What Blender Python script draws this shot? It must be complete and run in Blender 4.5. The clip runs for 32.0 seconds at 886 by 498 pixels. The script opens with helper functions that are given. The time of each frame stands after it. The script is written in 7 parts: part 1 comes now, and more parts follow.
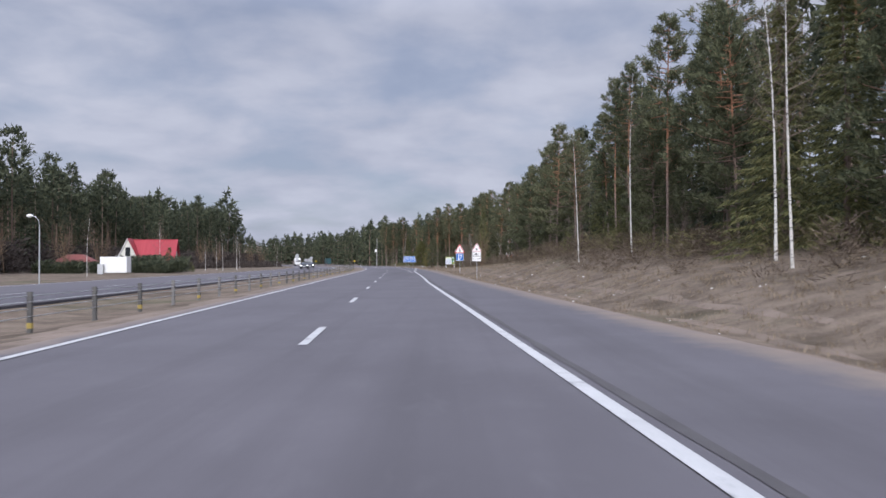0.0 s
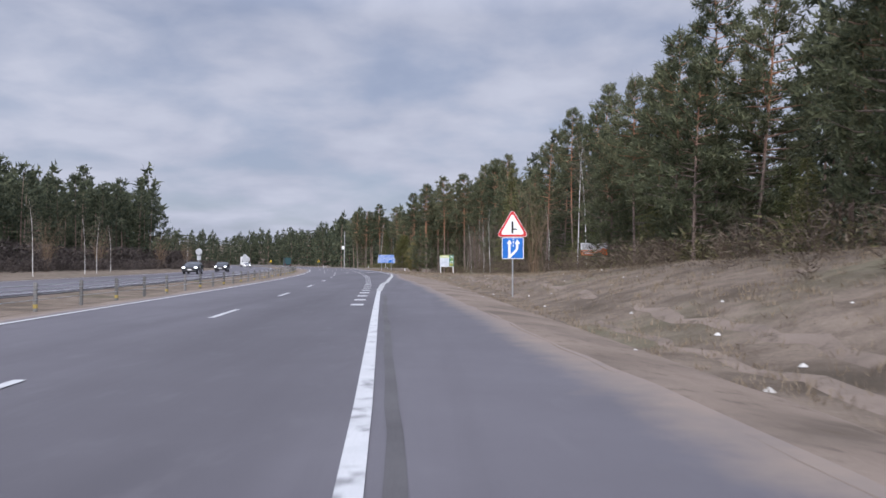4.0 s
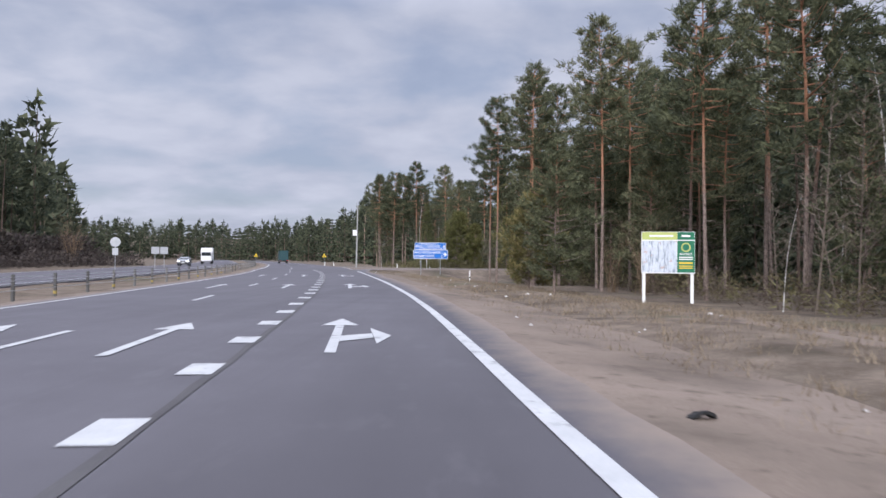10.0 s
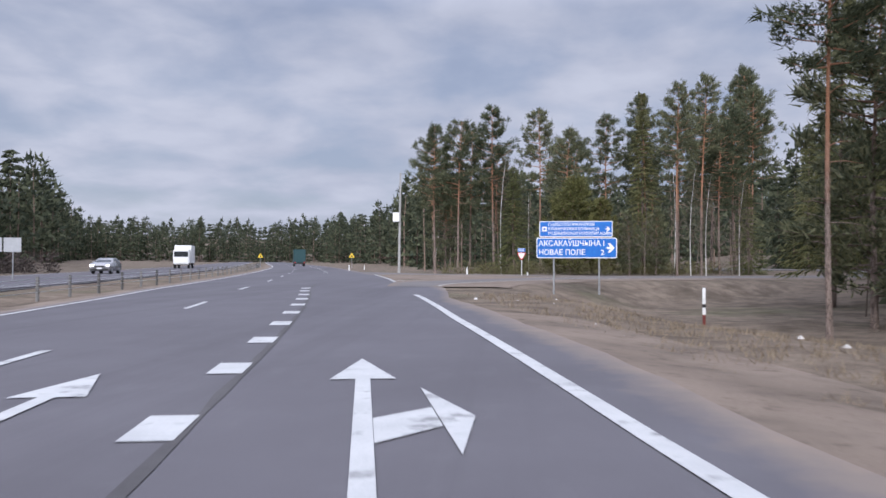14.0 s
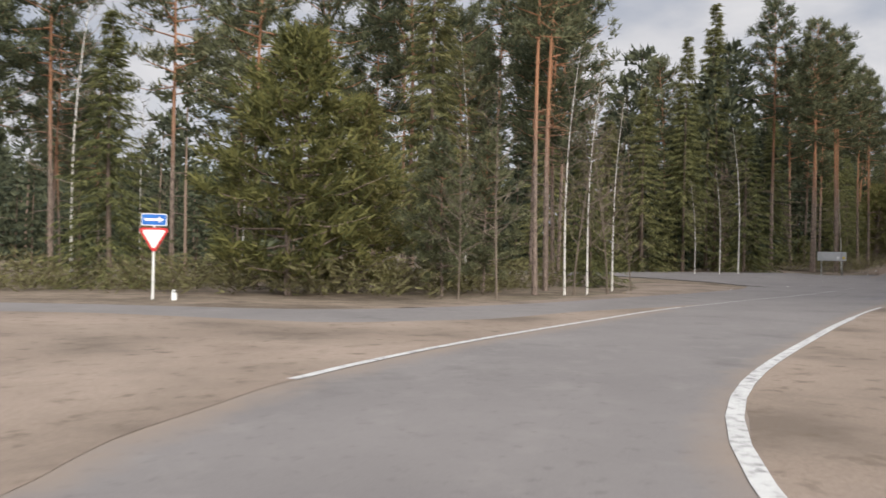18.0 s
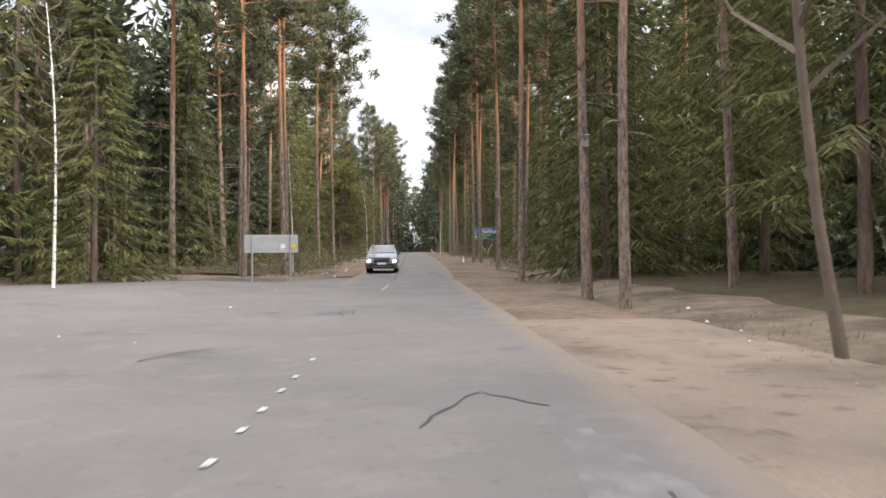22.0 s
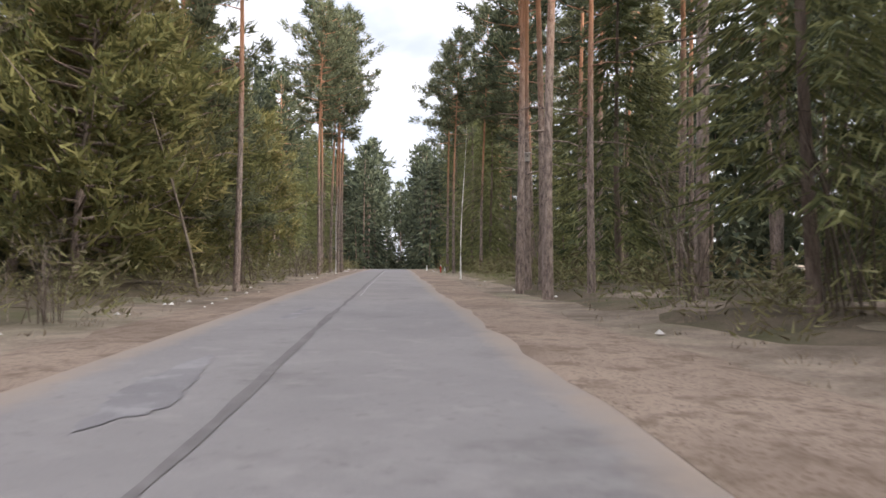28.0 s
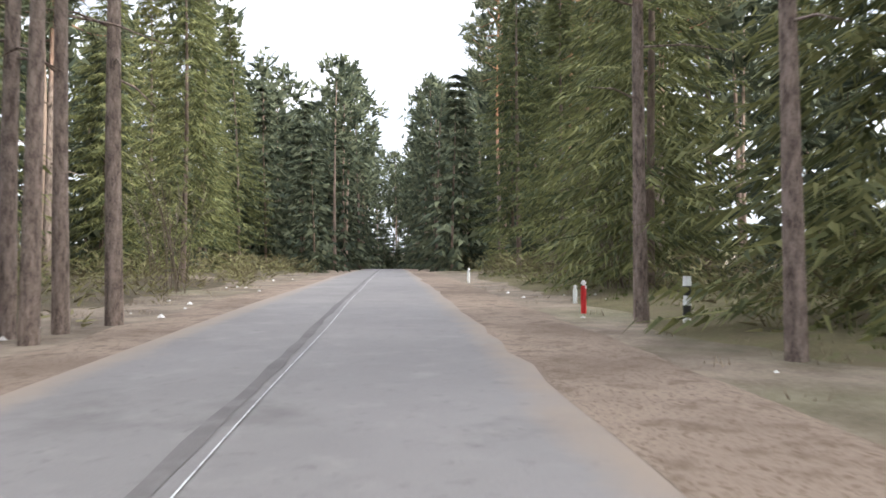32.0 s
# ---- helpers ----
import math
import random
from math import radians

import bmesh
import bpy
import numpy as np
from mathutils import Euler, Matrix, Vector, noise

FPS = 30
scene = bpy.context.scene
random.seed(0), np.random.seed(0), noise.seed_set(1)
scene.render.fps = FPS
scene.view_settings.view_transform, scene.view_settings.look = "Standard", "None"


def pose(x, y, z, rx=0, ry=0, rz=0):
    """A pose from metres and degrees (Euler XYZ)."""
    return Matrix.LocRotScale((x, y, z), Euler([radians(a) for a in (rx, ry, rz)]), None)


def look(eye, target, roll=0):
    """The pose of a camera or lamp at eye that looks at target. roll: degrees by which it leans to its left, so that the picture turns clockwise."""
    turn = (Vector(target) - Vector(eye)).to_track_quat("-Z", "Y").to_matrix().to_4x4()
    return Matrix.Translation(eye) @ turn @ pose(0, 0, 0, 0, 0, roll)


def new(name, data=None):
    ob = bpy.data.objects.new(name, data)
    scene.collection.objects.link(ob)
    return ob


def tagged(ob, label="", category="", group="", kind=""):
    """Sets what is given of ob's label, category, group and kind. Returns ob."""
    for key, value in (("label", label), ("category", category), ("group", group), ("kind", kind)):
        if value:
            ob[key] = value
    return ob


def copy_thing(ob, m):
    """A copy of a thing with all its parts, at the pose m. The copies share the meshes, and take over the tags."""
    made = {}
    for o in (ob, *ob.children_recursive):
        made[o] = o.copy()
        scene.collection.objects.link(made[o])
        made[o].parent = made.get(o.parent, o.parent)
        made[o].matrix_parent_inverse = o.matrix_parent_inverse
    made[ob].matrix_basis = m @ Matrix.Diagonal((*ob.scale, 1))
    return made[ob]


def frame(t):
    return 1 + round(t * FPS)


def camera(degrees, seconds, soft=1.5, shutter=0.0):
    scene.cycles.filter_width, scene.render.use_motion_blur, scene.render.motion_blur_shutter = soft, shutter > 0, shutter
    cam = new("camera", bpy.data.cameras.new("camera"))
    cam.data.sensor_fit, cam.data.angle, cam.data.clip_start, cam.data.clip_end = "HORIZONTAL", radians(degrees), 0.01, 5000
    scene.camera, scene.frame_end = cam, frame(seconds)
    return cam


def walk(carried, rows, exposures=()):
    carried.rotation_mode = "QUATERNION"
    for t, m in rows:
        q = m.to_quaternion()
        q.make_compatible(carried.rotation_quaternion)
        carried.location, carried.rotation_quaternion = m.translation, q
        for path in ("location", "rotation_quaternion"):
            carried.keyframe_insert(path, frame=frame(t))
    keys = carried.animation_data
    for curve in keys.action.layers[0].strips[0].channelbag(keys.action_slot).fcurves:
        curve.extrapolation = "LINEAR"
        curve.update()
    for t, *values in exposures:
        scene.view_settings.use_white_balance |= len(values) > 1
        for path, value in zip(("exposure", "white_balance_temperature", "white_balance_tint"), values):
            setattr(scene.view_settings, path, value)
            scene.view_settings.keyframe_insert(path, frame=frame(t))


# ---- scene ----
# camera, lens and walk
cam = camera(58.6, 32.0, soft=1.6, shutter=0.15)
PATH = [
    (0, (-5.019, 80.511, 1.300), (-5.0220, 82.5114, 1.3338), -0.26),
    (0.5, (-5.357, 89.632, 1.300), (-5.3595, 91.6320, 1.3316), -0.28),
    (1, (-5.651, 98.873, 1.300), (-5.6358, 100.8726, 1.3315), -0.36),
    (1.5, (-5.853, 108.051, 1.300), (-5.8255, 110.0506, 1.3321), -0.42),
    (2, (-6.043, 117.575, 1.300), (-6.0071, 119.5750, 1.3336), -0.49),
    (2.5, (-6.233, 127.184, 1.300), (-6.1951, 129.1839, 1.3332), -0.48),
    (3, (-6.414, 136.656, 1.300), (-6.3753, 138.6556, 1.3331), -0.21),
    (3.5, (-6.669, 145.828, 1.300), (-6.6294, 147.8270, 1.3355), 0.14),
    (5.5, (-7.881, 179.805, 1.300), (-7.8299, 181.8043, 1.3376), -0.24),
    (6, (-8.249, 188.357, 1.300), (-8.2002, 190.3559, 1.3352), -0.24),
    (6.5, (-8.623, 196.933, 1.300), (-8.5724, 198.9318, 1.3339), -0.14),
    (7, (-9.045, 205.458, 1.300), (-8.9954, 207.4567, 1.3327), 0.09),
    (7.5, (-9.532, 213.813, 1.300), (-9.4901, 215.8121, 1.3346), 0.31),
    (8, (-10.103, 221.920, 1.300), (-10.0723, 223.9196, 1.3368), 0.46),
    (8.5, (-10.765, 229.754, 1.300), (-10.7504, 231.7528, 1.3369), 0.70),
    (9, (-11.500, 237.396, 1.300), (-11.5054, 239.3951, 1.3356), 0.89),
    (9.5, (-12.247, 245.010, 1.300), (-12.2735, 247.0103, 1.3325), 0.75),
    (10, (-13.034, 252.693, 1.300), (-13.0814, 254.6919, 1.3278), 0.48),
    (10.5, (-13.916, 260.329, 1.300), (-13.9793, 262.3278, 1.3258), 0.31),
    (11, (-14.821, 267.639, 1.300), (-14.8957, 269.6370, 1.3259), 0.25),
    (11.5, (-15.758, 274.412, 1.300), (-15.8526, 276.4099, 1.3283), 0.20),
    (12, (-16.728, 280.739, 1.300), (-16.8246, 282.7369, 1.3303), 0.20),
    (12.5, (-17.707, 286.948, 1.300), (-17.8085, 288.9455, 1.3291), 0.35),
    (13, (-18.744, 293.327, 1.300), (-18.8549, 295.3238, 1.3299), 0.46),
    (13.5, (-19.895, 300.159, 1.300), (-20.0156, 302.1544, 1.3310), 0.35),
    (14, (-21.095, 306.910, 1.300), (-21.2306, 308.9050, 1.3287), 0.11),
    (14.5, (-22.449, 313.777, 1.300), (-22.5746, 315.7723, 1.3293), -0.22),
    (16.5, (-25.713, 340.870, 1.300), (-25.6782, 342.8689, 1.3404), 2.61),
    (17, (-24.931, 346.697, 1.300), (-24.6619, 348.6784, 1.3346), 2.12),
    (17.5, (-23.839, 352.368, 1.300), (-23.2760, 354.2870, 1.3272), 1.43),
    (18, (-21.501, 357.161, 1.300), (-20.6086, 358.9506, 1.3226), 1.01),
    (18.5, (-18.576, 361.069, 1.300), (-17.3972, 362.6851, 1.3213), 0.93),
    (19, (-14.764, 365.006, 1.297), (-13.3198, 366.3895, 1.3184), 0.77),
    (19.5, (-10.283, 368.620, 1.283), (-8.6547, 369.7811, 1.3038), 0.39),
    (20, (-5.578, 371.656, 1.255), (-3.8625, 372.6846, 1.2774), 0.07),
    (20.5, (-0.626, 374.519, 1.221), (1.1248, 375.4853, 1.2450), -0.13),
    (21, (4.416, 377.430, 1.186), (6.1848, 378.3633, 1.2126), -0.31),
    (21.5, (9.431, 380.351, 1.160), (11.2127, 381.2581, 1.1894), -0.48),
    (22, (14.599, 383.109, 1.153), (16.3829, 384.0134, 1.1867), -0.57),
    (22.5, (19.787, 385.862, 1.168), (21.5738, 386.7591, 1.2053), -0.61),
    (23, (25.087, 388.850, 1.204), (26.8758, 389.7428, 1.2463), -0.68),
    (23.5, (30.463, 392.116, 1.266), (32.2448, 393.0234, 1.3119), -0.77),
    (24, (35.689, 394.933, 1.345), (37.4753, 395.8308, 1.3960), -0.74),
    (24.5, (41.306, 397.761, 1.453), (43.0942, 398.6556, 1.5076), -0.59),
    (25, (47.223, 400.997, 1.594), (49.0126, 401.8878, 1.6518), -0.50),
    (25.5, (52.797, 403.937, 1.751), (54.5865, 404.8280, 1.8109), -0.51),
    (27.5, (77.406, 417.555, 2.510), (79.2070, 418.4218, 2.5785), 0.37),
    (28, (84.244, 421.223, 2.717), (86.0446, 422.0899, 2.7858), 0.34),
    (28.5, (90.993, 425.075, 2.918), (92.7953, 425.9388, 2.9874), 0.33),
    (29, (97.865, 428.986, 3.116), (99.6686, 429.8465, 3.1854), 0.32),
    (29.5, (104.553, 432.808, 3.303), (106.3581, 433.6659, 3.3697), 0.27),
    (30, (111.361, 436.538, 3.486), (113.1680, 437.3920, 3.5485), 0.17),
    (30.5, (117.863, 440.120, 3.655), (119.6700, 440.9739, 3.7136), 0.06),
    (31, (124.519, 443.851, 3.823), (126.3263, 444.7056, 3.8777), -0.02),
    (31.5, (130.683, 447.195, 3.972), (132.4901, 448.0493, 4.0232), -0.05),
    (32, (136.876, 450.477, 4.116), (138.6833, 451.3318, 4.1647), -0.05),
]
walk(cam, [(t, look(eye, target, roll)) for t, eye, target, roll in PATH],
     exposures=[(0, 0.34, 5850, 15), (5.5, 0.42, 5850, 15), (9.0, 0.48, 5850, 15), (14.0, 0.42, 5800, 15), (17.0, 0.48, 5700, 15), (18.0, 0.68, 6700, 10), (20.0, 1.05, 6900, 10), (22.0, 1.7, 6850, 10), (25.0, 1.65, 6800, 11), (28.0, 1.7, 6550, 12), (30.0, 2.0, 6300, 11), (32.0, 2.08, 6350, 8)])

# ---- world, sun ----
def node(nt, kind, **values):
    n = nt.nodes.new(kind)
    for key, value in values.items():
        n.inputs[key].default_value = value
    return n


SUN_UP, SUN_TURN = radians(30), radians(186)
world = bpy.data.worlds.new("overcast_sky")
scene.world = world
world.use_nodes = True
wn = world.node_tree
wn.nodes.clear()
w_out = wn.nodes.new("ShaderNodeOutputWorld")
w_bg = wn.nodes.new("ShaderNodeBackground")
w_sky = wn.nodes.new("ShaderNodeTexSky")
w_sky.sky_type, w_sky.sun_disc, w_sky.sun_elevation, w_sky.sun_rotation = "NISHITA", False, SUN_UP, SUN_TURN
w_tc = wn.nodes.new("ShaderNodeTexCoord")
w_sep = wn.nodes.new("ShaderNodeSeparateXYZ")
wn.links.new(w_tc.outputs["Generated"], w_sep.inputs[0])


def w_math(op, a, b=None, clamp=False):
    n = wn.nodes.new("ShaderNodeMath")
    n.operation, n.use_clamp = op, clamp
    for i, v in enumerate((a, b)):
        if v is None:
            continue
        if isinstance(v, (int, float)):
            n.inputs[i].default_value = v
        else:
            wn.links.new(v, n.inputs[i])
    return n.outputs[0]


# a flat layer of cloud overhead: the direction divided by its height
up = w_math("MAXIMUM", w_sep.outputs["Z"], 0.0)
den = w_math("ADD", up, 0.24)
cx, cy = w_math("DIVIDE", w_sep.outputs["X"], den), w_math("DIVIDE", w_sep.outputs["Y"], den)
w_vec = wn.nodes.new("ShaderNodeCombineXYZ")
wn.links.new(cx, w_vec.inputs[0]), wn.links.new(cy, w_vec.inputs[1])
big = node(wn, "ShaderNodeTexNoise", Scale=2.7, Detail=7.0, Roughness=0.5, Distortion=0.15)
wide = node(wn, "ShaderNodeTexNoise", Scale=1.2, Detail=3.0, Roughness=0.5)
for n in (big, wide):
    wn.links.new(w_vec.outputs[0], n.inputs["Vector"])
cover = node(wn, "ShaderNodeMapRange")
cover.inputs["From Min"].default_value, cover.inputs["From Max"].default_value = 0.36, 0.56
wn.links.new(big.outputs["Fac"], cover.inputs["Value"])
tone = wn.nodes.new("ShaderNodeValToRGB")
tone.color_ramp.elements[0].position, tone.color_ramp.elements[0].color = 0.38, (0.50, 0.525, 0.605, 1)
tone.color_ramp.elements[1].position, tone.color_ramp.elements[1].color = 0.60, (0.745, 0.755, 0.80, 1)
mixn = w_math("ADD", w_math("MULTIPLY", big.outputs["Fac"], 0.6), w_math("MULTIPLY", wide.outputs["Fac"], 0.4))
wn.links.new(mixn, tone.inputs["Fac"])
sky_gain = wn.nodes.new("ShaderNodeMixRGB")
sky_gain.blend_type = "MULTIPLY"
sky_gain.inputs["Fac"].default_value = 1.0
sky_gain.inputs["Color2"].default_value = (0.1, 0.1, 0.1, 1)
wn.links.new(w_sky.outputs[0], sky_gain.inputs["Color1"])
w_mix = wn.nodes.new("ShaderNodeMixRGB")
cover2 = w_math("ADD", w_math("MULTIPLY", cover.outputs["Result"], 0.25), 0.75, True)
wn.links.new(cover2, w_mix.inputs["Fac"])
wn.links.new(sky_gain.outputs[0], w_mix.inputs["Color1"])
wn.links.new(tone.outputs[0], w_mix.inputs["Color2"])
wn.links.new(w_mix.outputs[0], w_bg.inputs["Color"])
zen = wn.nodes.new("ShaderNodeMapRange")
zen.inputs["From Min"].default_value, zen.inputs["From Max"].default_value, zen.inputs["To Min"].default_value, zen.inputs["To Max"].default_value = 0.30, 0.85, 0.60, 2.2
wn.links.new(up, zen.inputs["Value"])
wn.links.new(zen.outputs["Result"], w_bg.inputs["Strength"])
wn.links.new(w_bg.outputs[0], w_out.inputs["Surface"])

sun = new("sun", bpy.data.lights.new("sun", "SUN"))
sun.data.energy, sun.data.angle, sun.data.color = 2.9, radians(30), (1.0, 0.955, 0.88)
sun.matrix_world = look((math.sin(SUN_TURN) * math.cos(SUN_UP) * 50, math.cos(SUN_TURN) * math.cos(SUN_UP) * 50, math.sin(SUN_UP) * 50), (0, 0, 0))


# ---- materials ----
def material(name, lo, hi, scale=4.0, fine=60.0, rough=0.85, bump=0.3, metal=0.0, pos=(0.35, 0.65), per=None, stretch=None, spec=0.3, detail=6.0, size=0.02):
    """A surface with tone varying at two scales, and relief. per: 'object' or 'island' for a tone of its own to each piece."""
    m = bpy.data.materials.new(name)
    m.use_nodes = True
    nt = m.node_tree
    bs = nt.nodes["Principled BSDF"]
    bs.inputs["Roughness"].default_value, bs.inputs["Metallic"].default_value = rough, metal
    bs.inputs["Specular IOR Level"].default_value = spec
    tc = nt.nodes.new("ShaderNodeTexCoord")
    src = tc.outputs["Object"]
    if stretch:
        mp = nt.nodes.new("ShaderNodeMapping")
        mp.inputs["Scale"].default_value = stretch
        nt.links.new(src, mp.inputs["Vector"])
        src = mp.outputs[0]
    n1 = node(nt, "ShaderNodeTexNoise", Scale=scale, Detail=detail, Roughness=0.6)
    n2 = node(nt, "ShaderNodeTexNoise", Scale=fine, Detail=3.0, Roughness=0.7)
    nt.links.new(src, n1.inputs["Vector"]), nt.links.new(src, n2.inputs["Vector"])
    add = nt.nodes.new("ShaderNodeMix")
    add.inputs["Factor"].default_value = 0.4
    nt.links.new(n1.outputs["Fac"], add.inputs["A"]), nt.links.new(n2.outputs["Fac"], add.inputs["B"])
    fac = add.outputs["Result"]
    if per:
        if per == "object":
            rnd = nt.nodes.new("ShaderNodeObjectInfo").outputs["Random"]
        else:
            rnd = nt.nodes.new("ShaderNodeNewGeometry").outputs["Random Per Island"]
        mx = nt.nodes.new("ShaderNodeMix")
        mx.inputs["Factor"].default_value = 0.45
        nt.links.new(fac, mx.inputs["A"]), nt.links.new(rnd, mx.inputs["B"])
        fac = mx.outputs["Result"]
    ramp = nt.nodes.new("ShaderNodeValToRGB")
    ramp.color_ramp.elements[0].position, ramp.color_ramp.elements[0].color = pos[0], (*lo, 1)
    ramp.color_ramp.elements[1].position, ramp.color_ramp.elements[1].color = pos[1], (*hi, 1)
    nt.links.new(fac, ramp.inputs["Fac"]), nt.links.new(ramp.outputs[0], bs.inputs["Base Color"])
    if bump:
        b = nt.nodes.new("ShaderNodeBump")
        b.inputs["Strength"].default_value, b.inputs["Distance"].default_value = bump, size
        nt.links.new(add.outputs["Result"], b.inputs["Height"]), nt.links.new(b.outputs[0], bs.inputs["Normal"])
    return m


def layered(m, colour, scale, lo, hi, stretch=None, amount=1.0, detail=5.0):
    """Adds patches of a further colour (stains, litter, wear) over a material."""
    nt = m.node_tree
    bs = nt.nodes["Principled BSDF"]
    before = bs.inputs["Base Color"].links[0].from_socket
    tc = nt.nodes.new("ShaderNodeTexCoord")
    src = tc.outputs["Object"]
    if stretch:
        mp = nt.nodes.new("ShaderNodeMapping")
        mp.inputs["Scale"].default_value = stretch
        nt.links.new(src, mp.inputs["Vector"])
        src = mp.outputs[0]
    n = node(nt, "ShaderNodeTexNoise", Scale=scale, Detail=detail, Roughness=0.62)
    nt.links.new(src, n.inputs["Vector"])
    mr = nt.nodes.new("ShaderNodeMapRange")
    mr.inputs["From Min"].default_value, mr.inputs["From Max"].default_value, mr.inputs["To Max"].default_value = lo, hi, amount
    nt.links.new(n.outputs["Fac"], mr.inputs["Value"])
    mix = nt.nodes.new("ShaderNodeMixRGB")
    mix.inputs["Color2"].default_value = (*colour, 1)
    nt.links.new(mr.outputs["Result"], mix.inputs["Fac"])
    nt.links.new(before, mix.inputs["Color1"]), nt.links.new(mix.outputs[0], bs.inputs["Base Color"])
    return m


def dusted(m, colour=(0.205, 0.165, 0.135)):
    """Lays blown sand over a road's material by its 'dust' values, broken up by noise."""
    nt = m.node_tree
    bs = nt.nodes["Principled BSDF"]
    before = bs.inputs["Base Color"].links[0].from_socket
    at = nt.nodes.new("ShaderNodeAttribute")
    at.attribute_name = "dust"
    tc = nt.nodes.new("ShaderNodeTexCoord")
    n1 = node(nt, "ShaderNodeTexNoise", Scale=1.3, Detail=7.0, Roughness=0.68)
    nt.links.new(tc.outputs["Object"], n1.inputs["Vector"])
    ad = nt.nodes.new("ShaderNodeMath")
    ad.operation = "ADD"
    nt.links.new(at.outputs["Fac"], ad.inputs[0]), nt.links.new(n1.outputs["Fac"], ad.inputs[1])
    mr = nt.nodes.new("ShaderNodeMapRange")
    mr.inputs["From Min"].default_value, mr.inputs["From Max"].default_value = 0.68, 1.35
    nt.links.new(ad.outputs[0], mr.inputs["Value"])
    mix = nt.nodes.new("ShaderNodeMixRGB")
    mix.inputs["Color2"].default_value = (*colour, 1)
    nt.links.new(mr.outputs["Result"], mix.inputs["Fac"])
    nt.links.new(before, mix.inputs["Color1"]), nt.links.new(mix.outputs[0], bs.inputs["Base Color"])
    return m


def dust_on(ob, fn):
    me = ob.data
    at = me.attributes.new("dust", "FLOAT", "POINT")
    at.data.foreach_set("value", [float(fn(v.co.x, v.co.y)) for v in me.vertices])


def leafy(m, share, vary=True):
    """Lets some of the light through thin leaves."""
    nt = m.node_tree
    bs = nt.nodes["Principled BSDF"]
    out = nt.nodes["Material Output"]
    tr = nt.nodes.new("ShaderNodeBsdfTranslucent")
    mix = nt.nodes.new("ShaderNodeMixShader")
    mix.inputs[0].default_value = share
    hue = nt.nodes.new("ShaderNodeHueSaturation")
    info = nt.nodes.new("ShaderNodeObjectInfo")
    for name, lo, hi in (("Value", 0.88, 1.45), ("Hue", 0.51, 0.475)) if vary else ():
        mr = nt.nodes.new("ShaderNodeMapRange")
        mr.inputs["To Min"].default_value, mr.inputs["To Max"].default_value = lo, hi
        nt.links.new(info.outputs["Random"], mr.inputs["Value"]), nt.links.new(mr.outputs["Result"], hue.inputs[name])
    nt.links.new(bs.inputs["Base Color"].links[0].from_socket, hue.inputs["Color"])
    nt.links.new(hue.outputs[0], bs.inputs["Base Color"]), nt.links.new(hue.outputs[0], tr.inputs["Color"])
    nt.links.new(bs.outputs[0], mix.inputs[1]), nt.links.new(tr.outputs[0], mix.inputs[2])
    nt.links.new(mix.outputs[0], out.inputs["Surface"])
    return m


M_ASPHALT = dusted(layered(layered(layered(material("asphalt", (0.090, 0.084, 0.093), (0.116, 0.109, 0.120), 0.35, 90, 0.9, 0.35, spec=0.25, size=0.01), (0.057, 0.053, 0.059), 0.12, 0.5, 0.7, (1.0, 0.12, 1.0), 0.8), (0.072, 0.067, 0.074), 1.0, 0.50, 0.74, (1.0, 0.02, 1.0), 0.55), (0.135, 0.128, 0.138), 2.4, 0.56, 0.75, (1.0, 0.35, 1.0), 0.35))
M_OLD_ASPHALT = dusted(layered(layered(layered(material("worn_asphalt", (0.112, 0.103, 0.100), (0.156, 0.144, 0.138), 0.3, 70, 0.92, 0.4, spec=0.2, size=0.012), (0.070, 0.063, 0.060), 0.5, 0.58, 0.74, None, 0.7), (0.178, 0.164, 0.155), 1.7, 0.54, 0.72, None, 0.5), (0.085, 0.077, 0.073), 6.0, 0.58, 0.7, None, 0.5), (0.178, 0.142, 0.114))
M_SAND = layered(layered(material("roadside_sand", (0.156, 0.122, 0.097), (0.255, 0.205, 0.167), 0.7, 26, 0.95, 0.8, spec=0.1, size=0.04), (0.103, 0.082, 0.065), 0.35, 0.46, 0.66, (1, 1, 1), 0.9), (0.091, 0.072, 0.053), 2.6, 0.56, 0.68, None, 0.7)
M_NEEDLE_SAND = layered(layered(layered(material("sand_with_needles", (0.140, 0.105, 0.080), (0.225, 0.174, 0.136), 0.7, 26, 0.95, 0.9, spec=0.1, size=0.04), (0.103, 0.076, 0.057), 0.35, 0.44, 0.64, (1, 1, 1), 0.9), (0.085, 0.062, 0.044), 2.6, 0.5, 0.66, None, 0.8), (0.072, 0.050, 0.034), 19.0, 0.54, 0.62, None, 0.8)
M_GROUND = layered(layered(material("dry_grass_and_litter", (0.091, 0.070, 0.052), (0.220, 0.176, 0.137), 1.1, 14, 0.96, 1.0, spec=0.1, size=0.10), (0.065, 0.052, 0.038), 0.3, 0.48, 0.68, None, 0.85), (0.076, 0.087, 0.038), 0.09, 0.56, 0.72, None, 0.6)
M_PAINT = layered(material("road_paint", (0.370, 0.370, 0.370), (0.488, 0.488, 0.481), 1.5, 40, 0.7, 0.15, spec=0.3), (0.118, 0.115, 0.118), 2.2, 0.56, 0.68, None, 0.75)
M_OLD_PAINT = layered(material("worn_road_paint", (0.311, 0.311, 0.303), (0.429, 0.429, 0.414), 1.5, 40, 0.75, 0.2), (0.111, 0.107, 0.107), 7.0, 0.48, 0.66, None, 0.85)
M_NEEDLES = leafy(material("pine_needles", (0.050, 0.061, 0.036), (0.142, 0.150, 0.083), 0.6, 9, 0.75, 0, per="island", spec=0.15), 0.35)
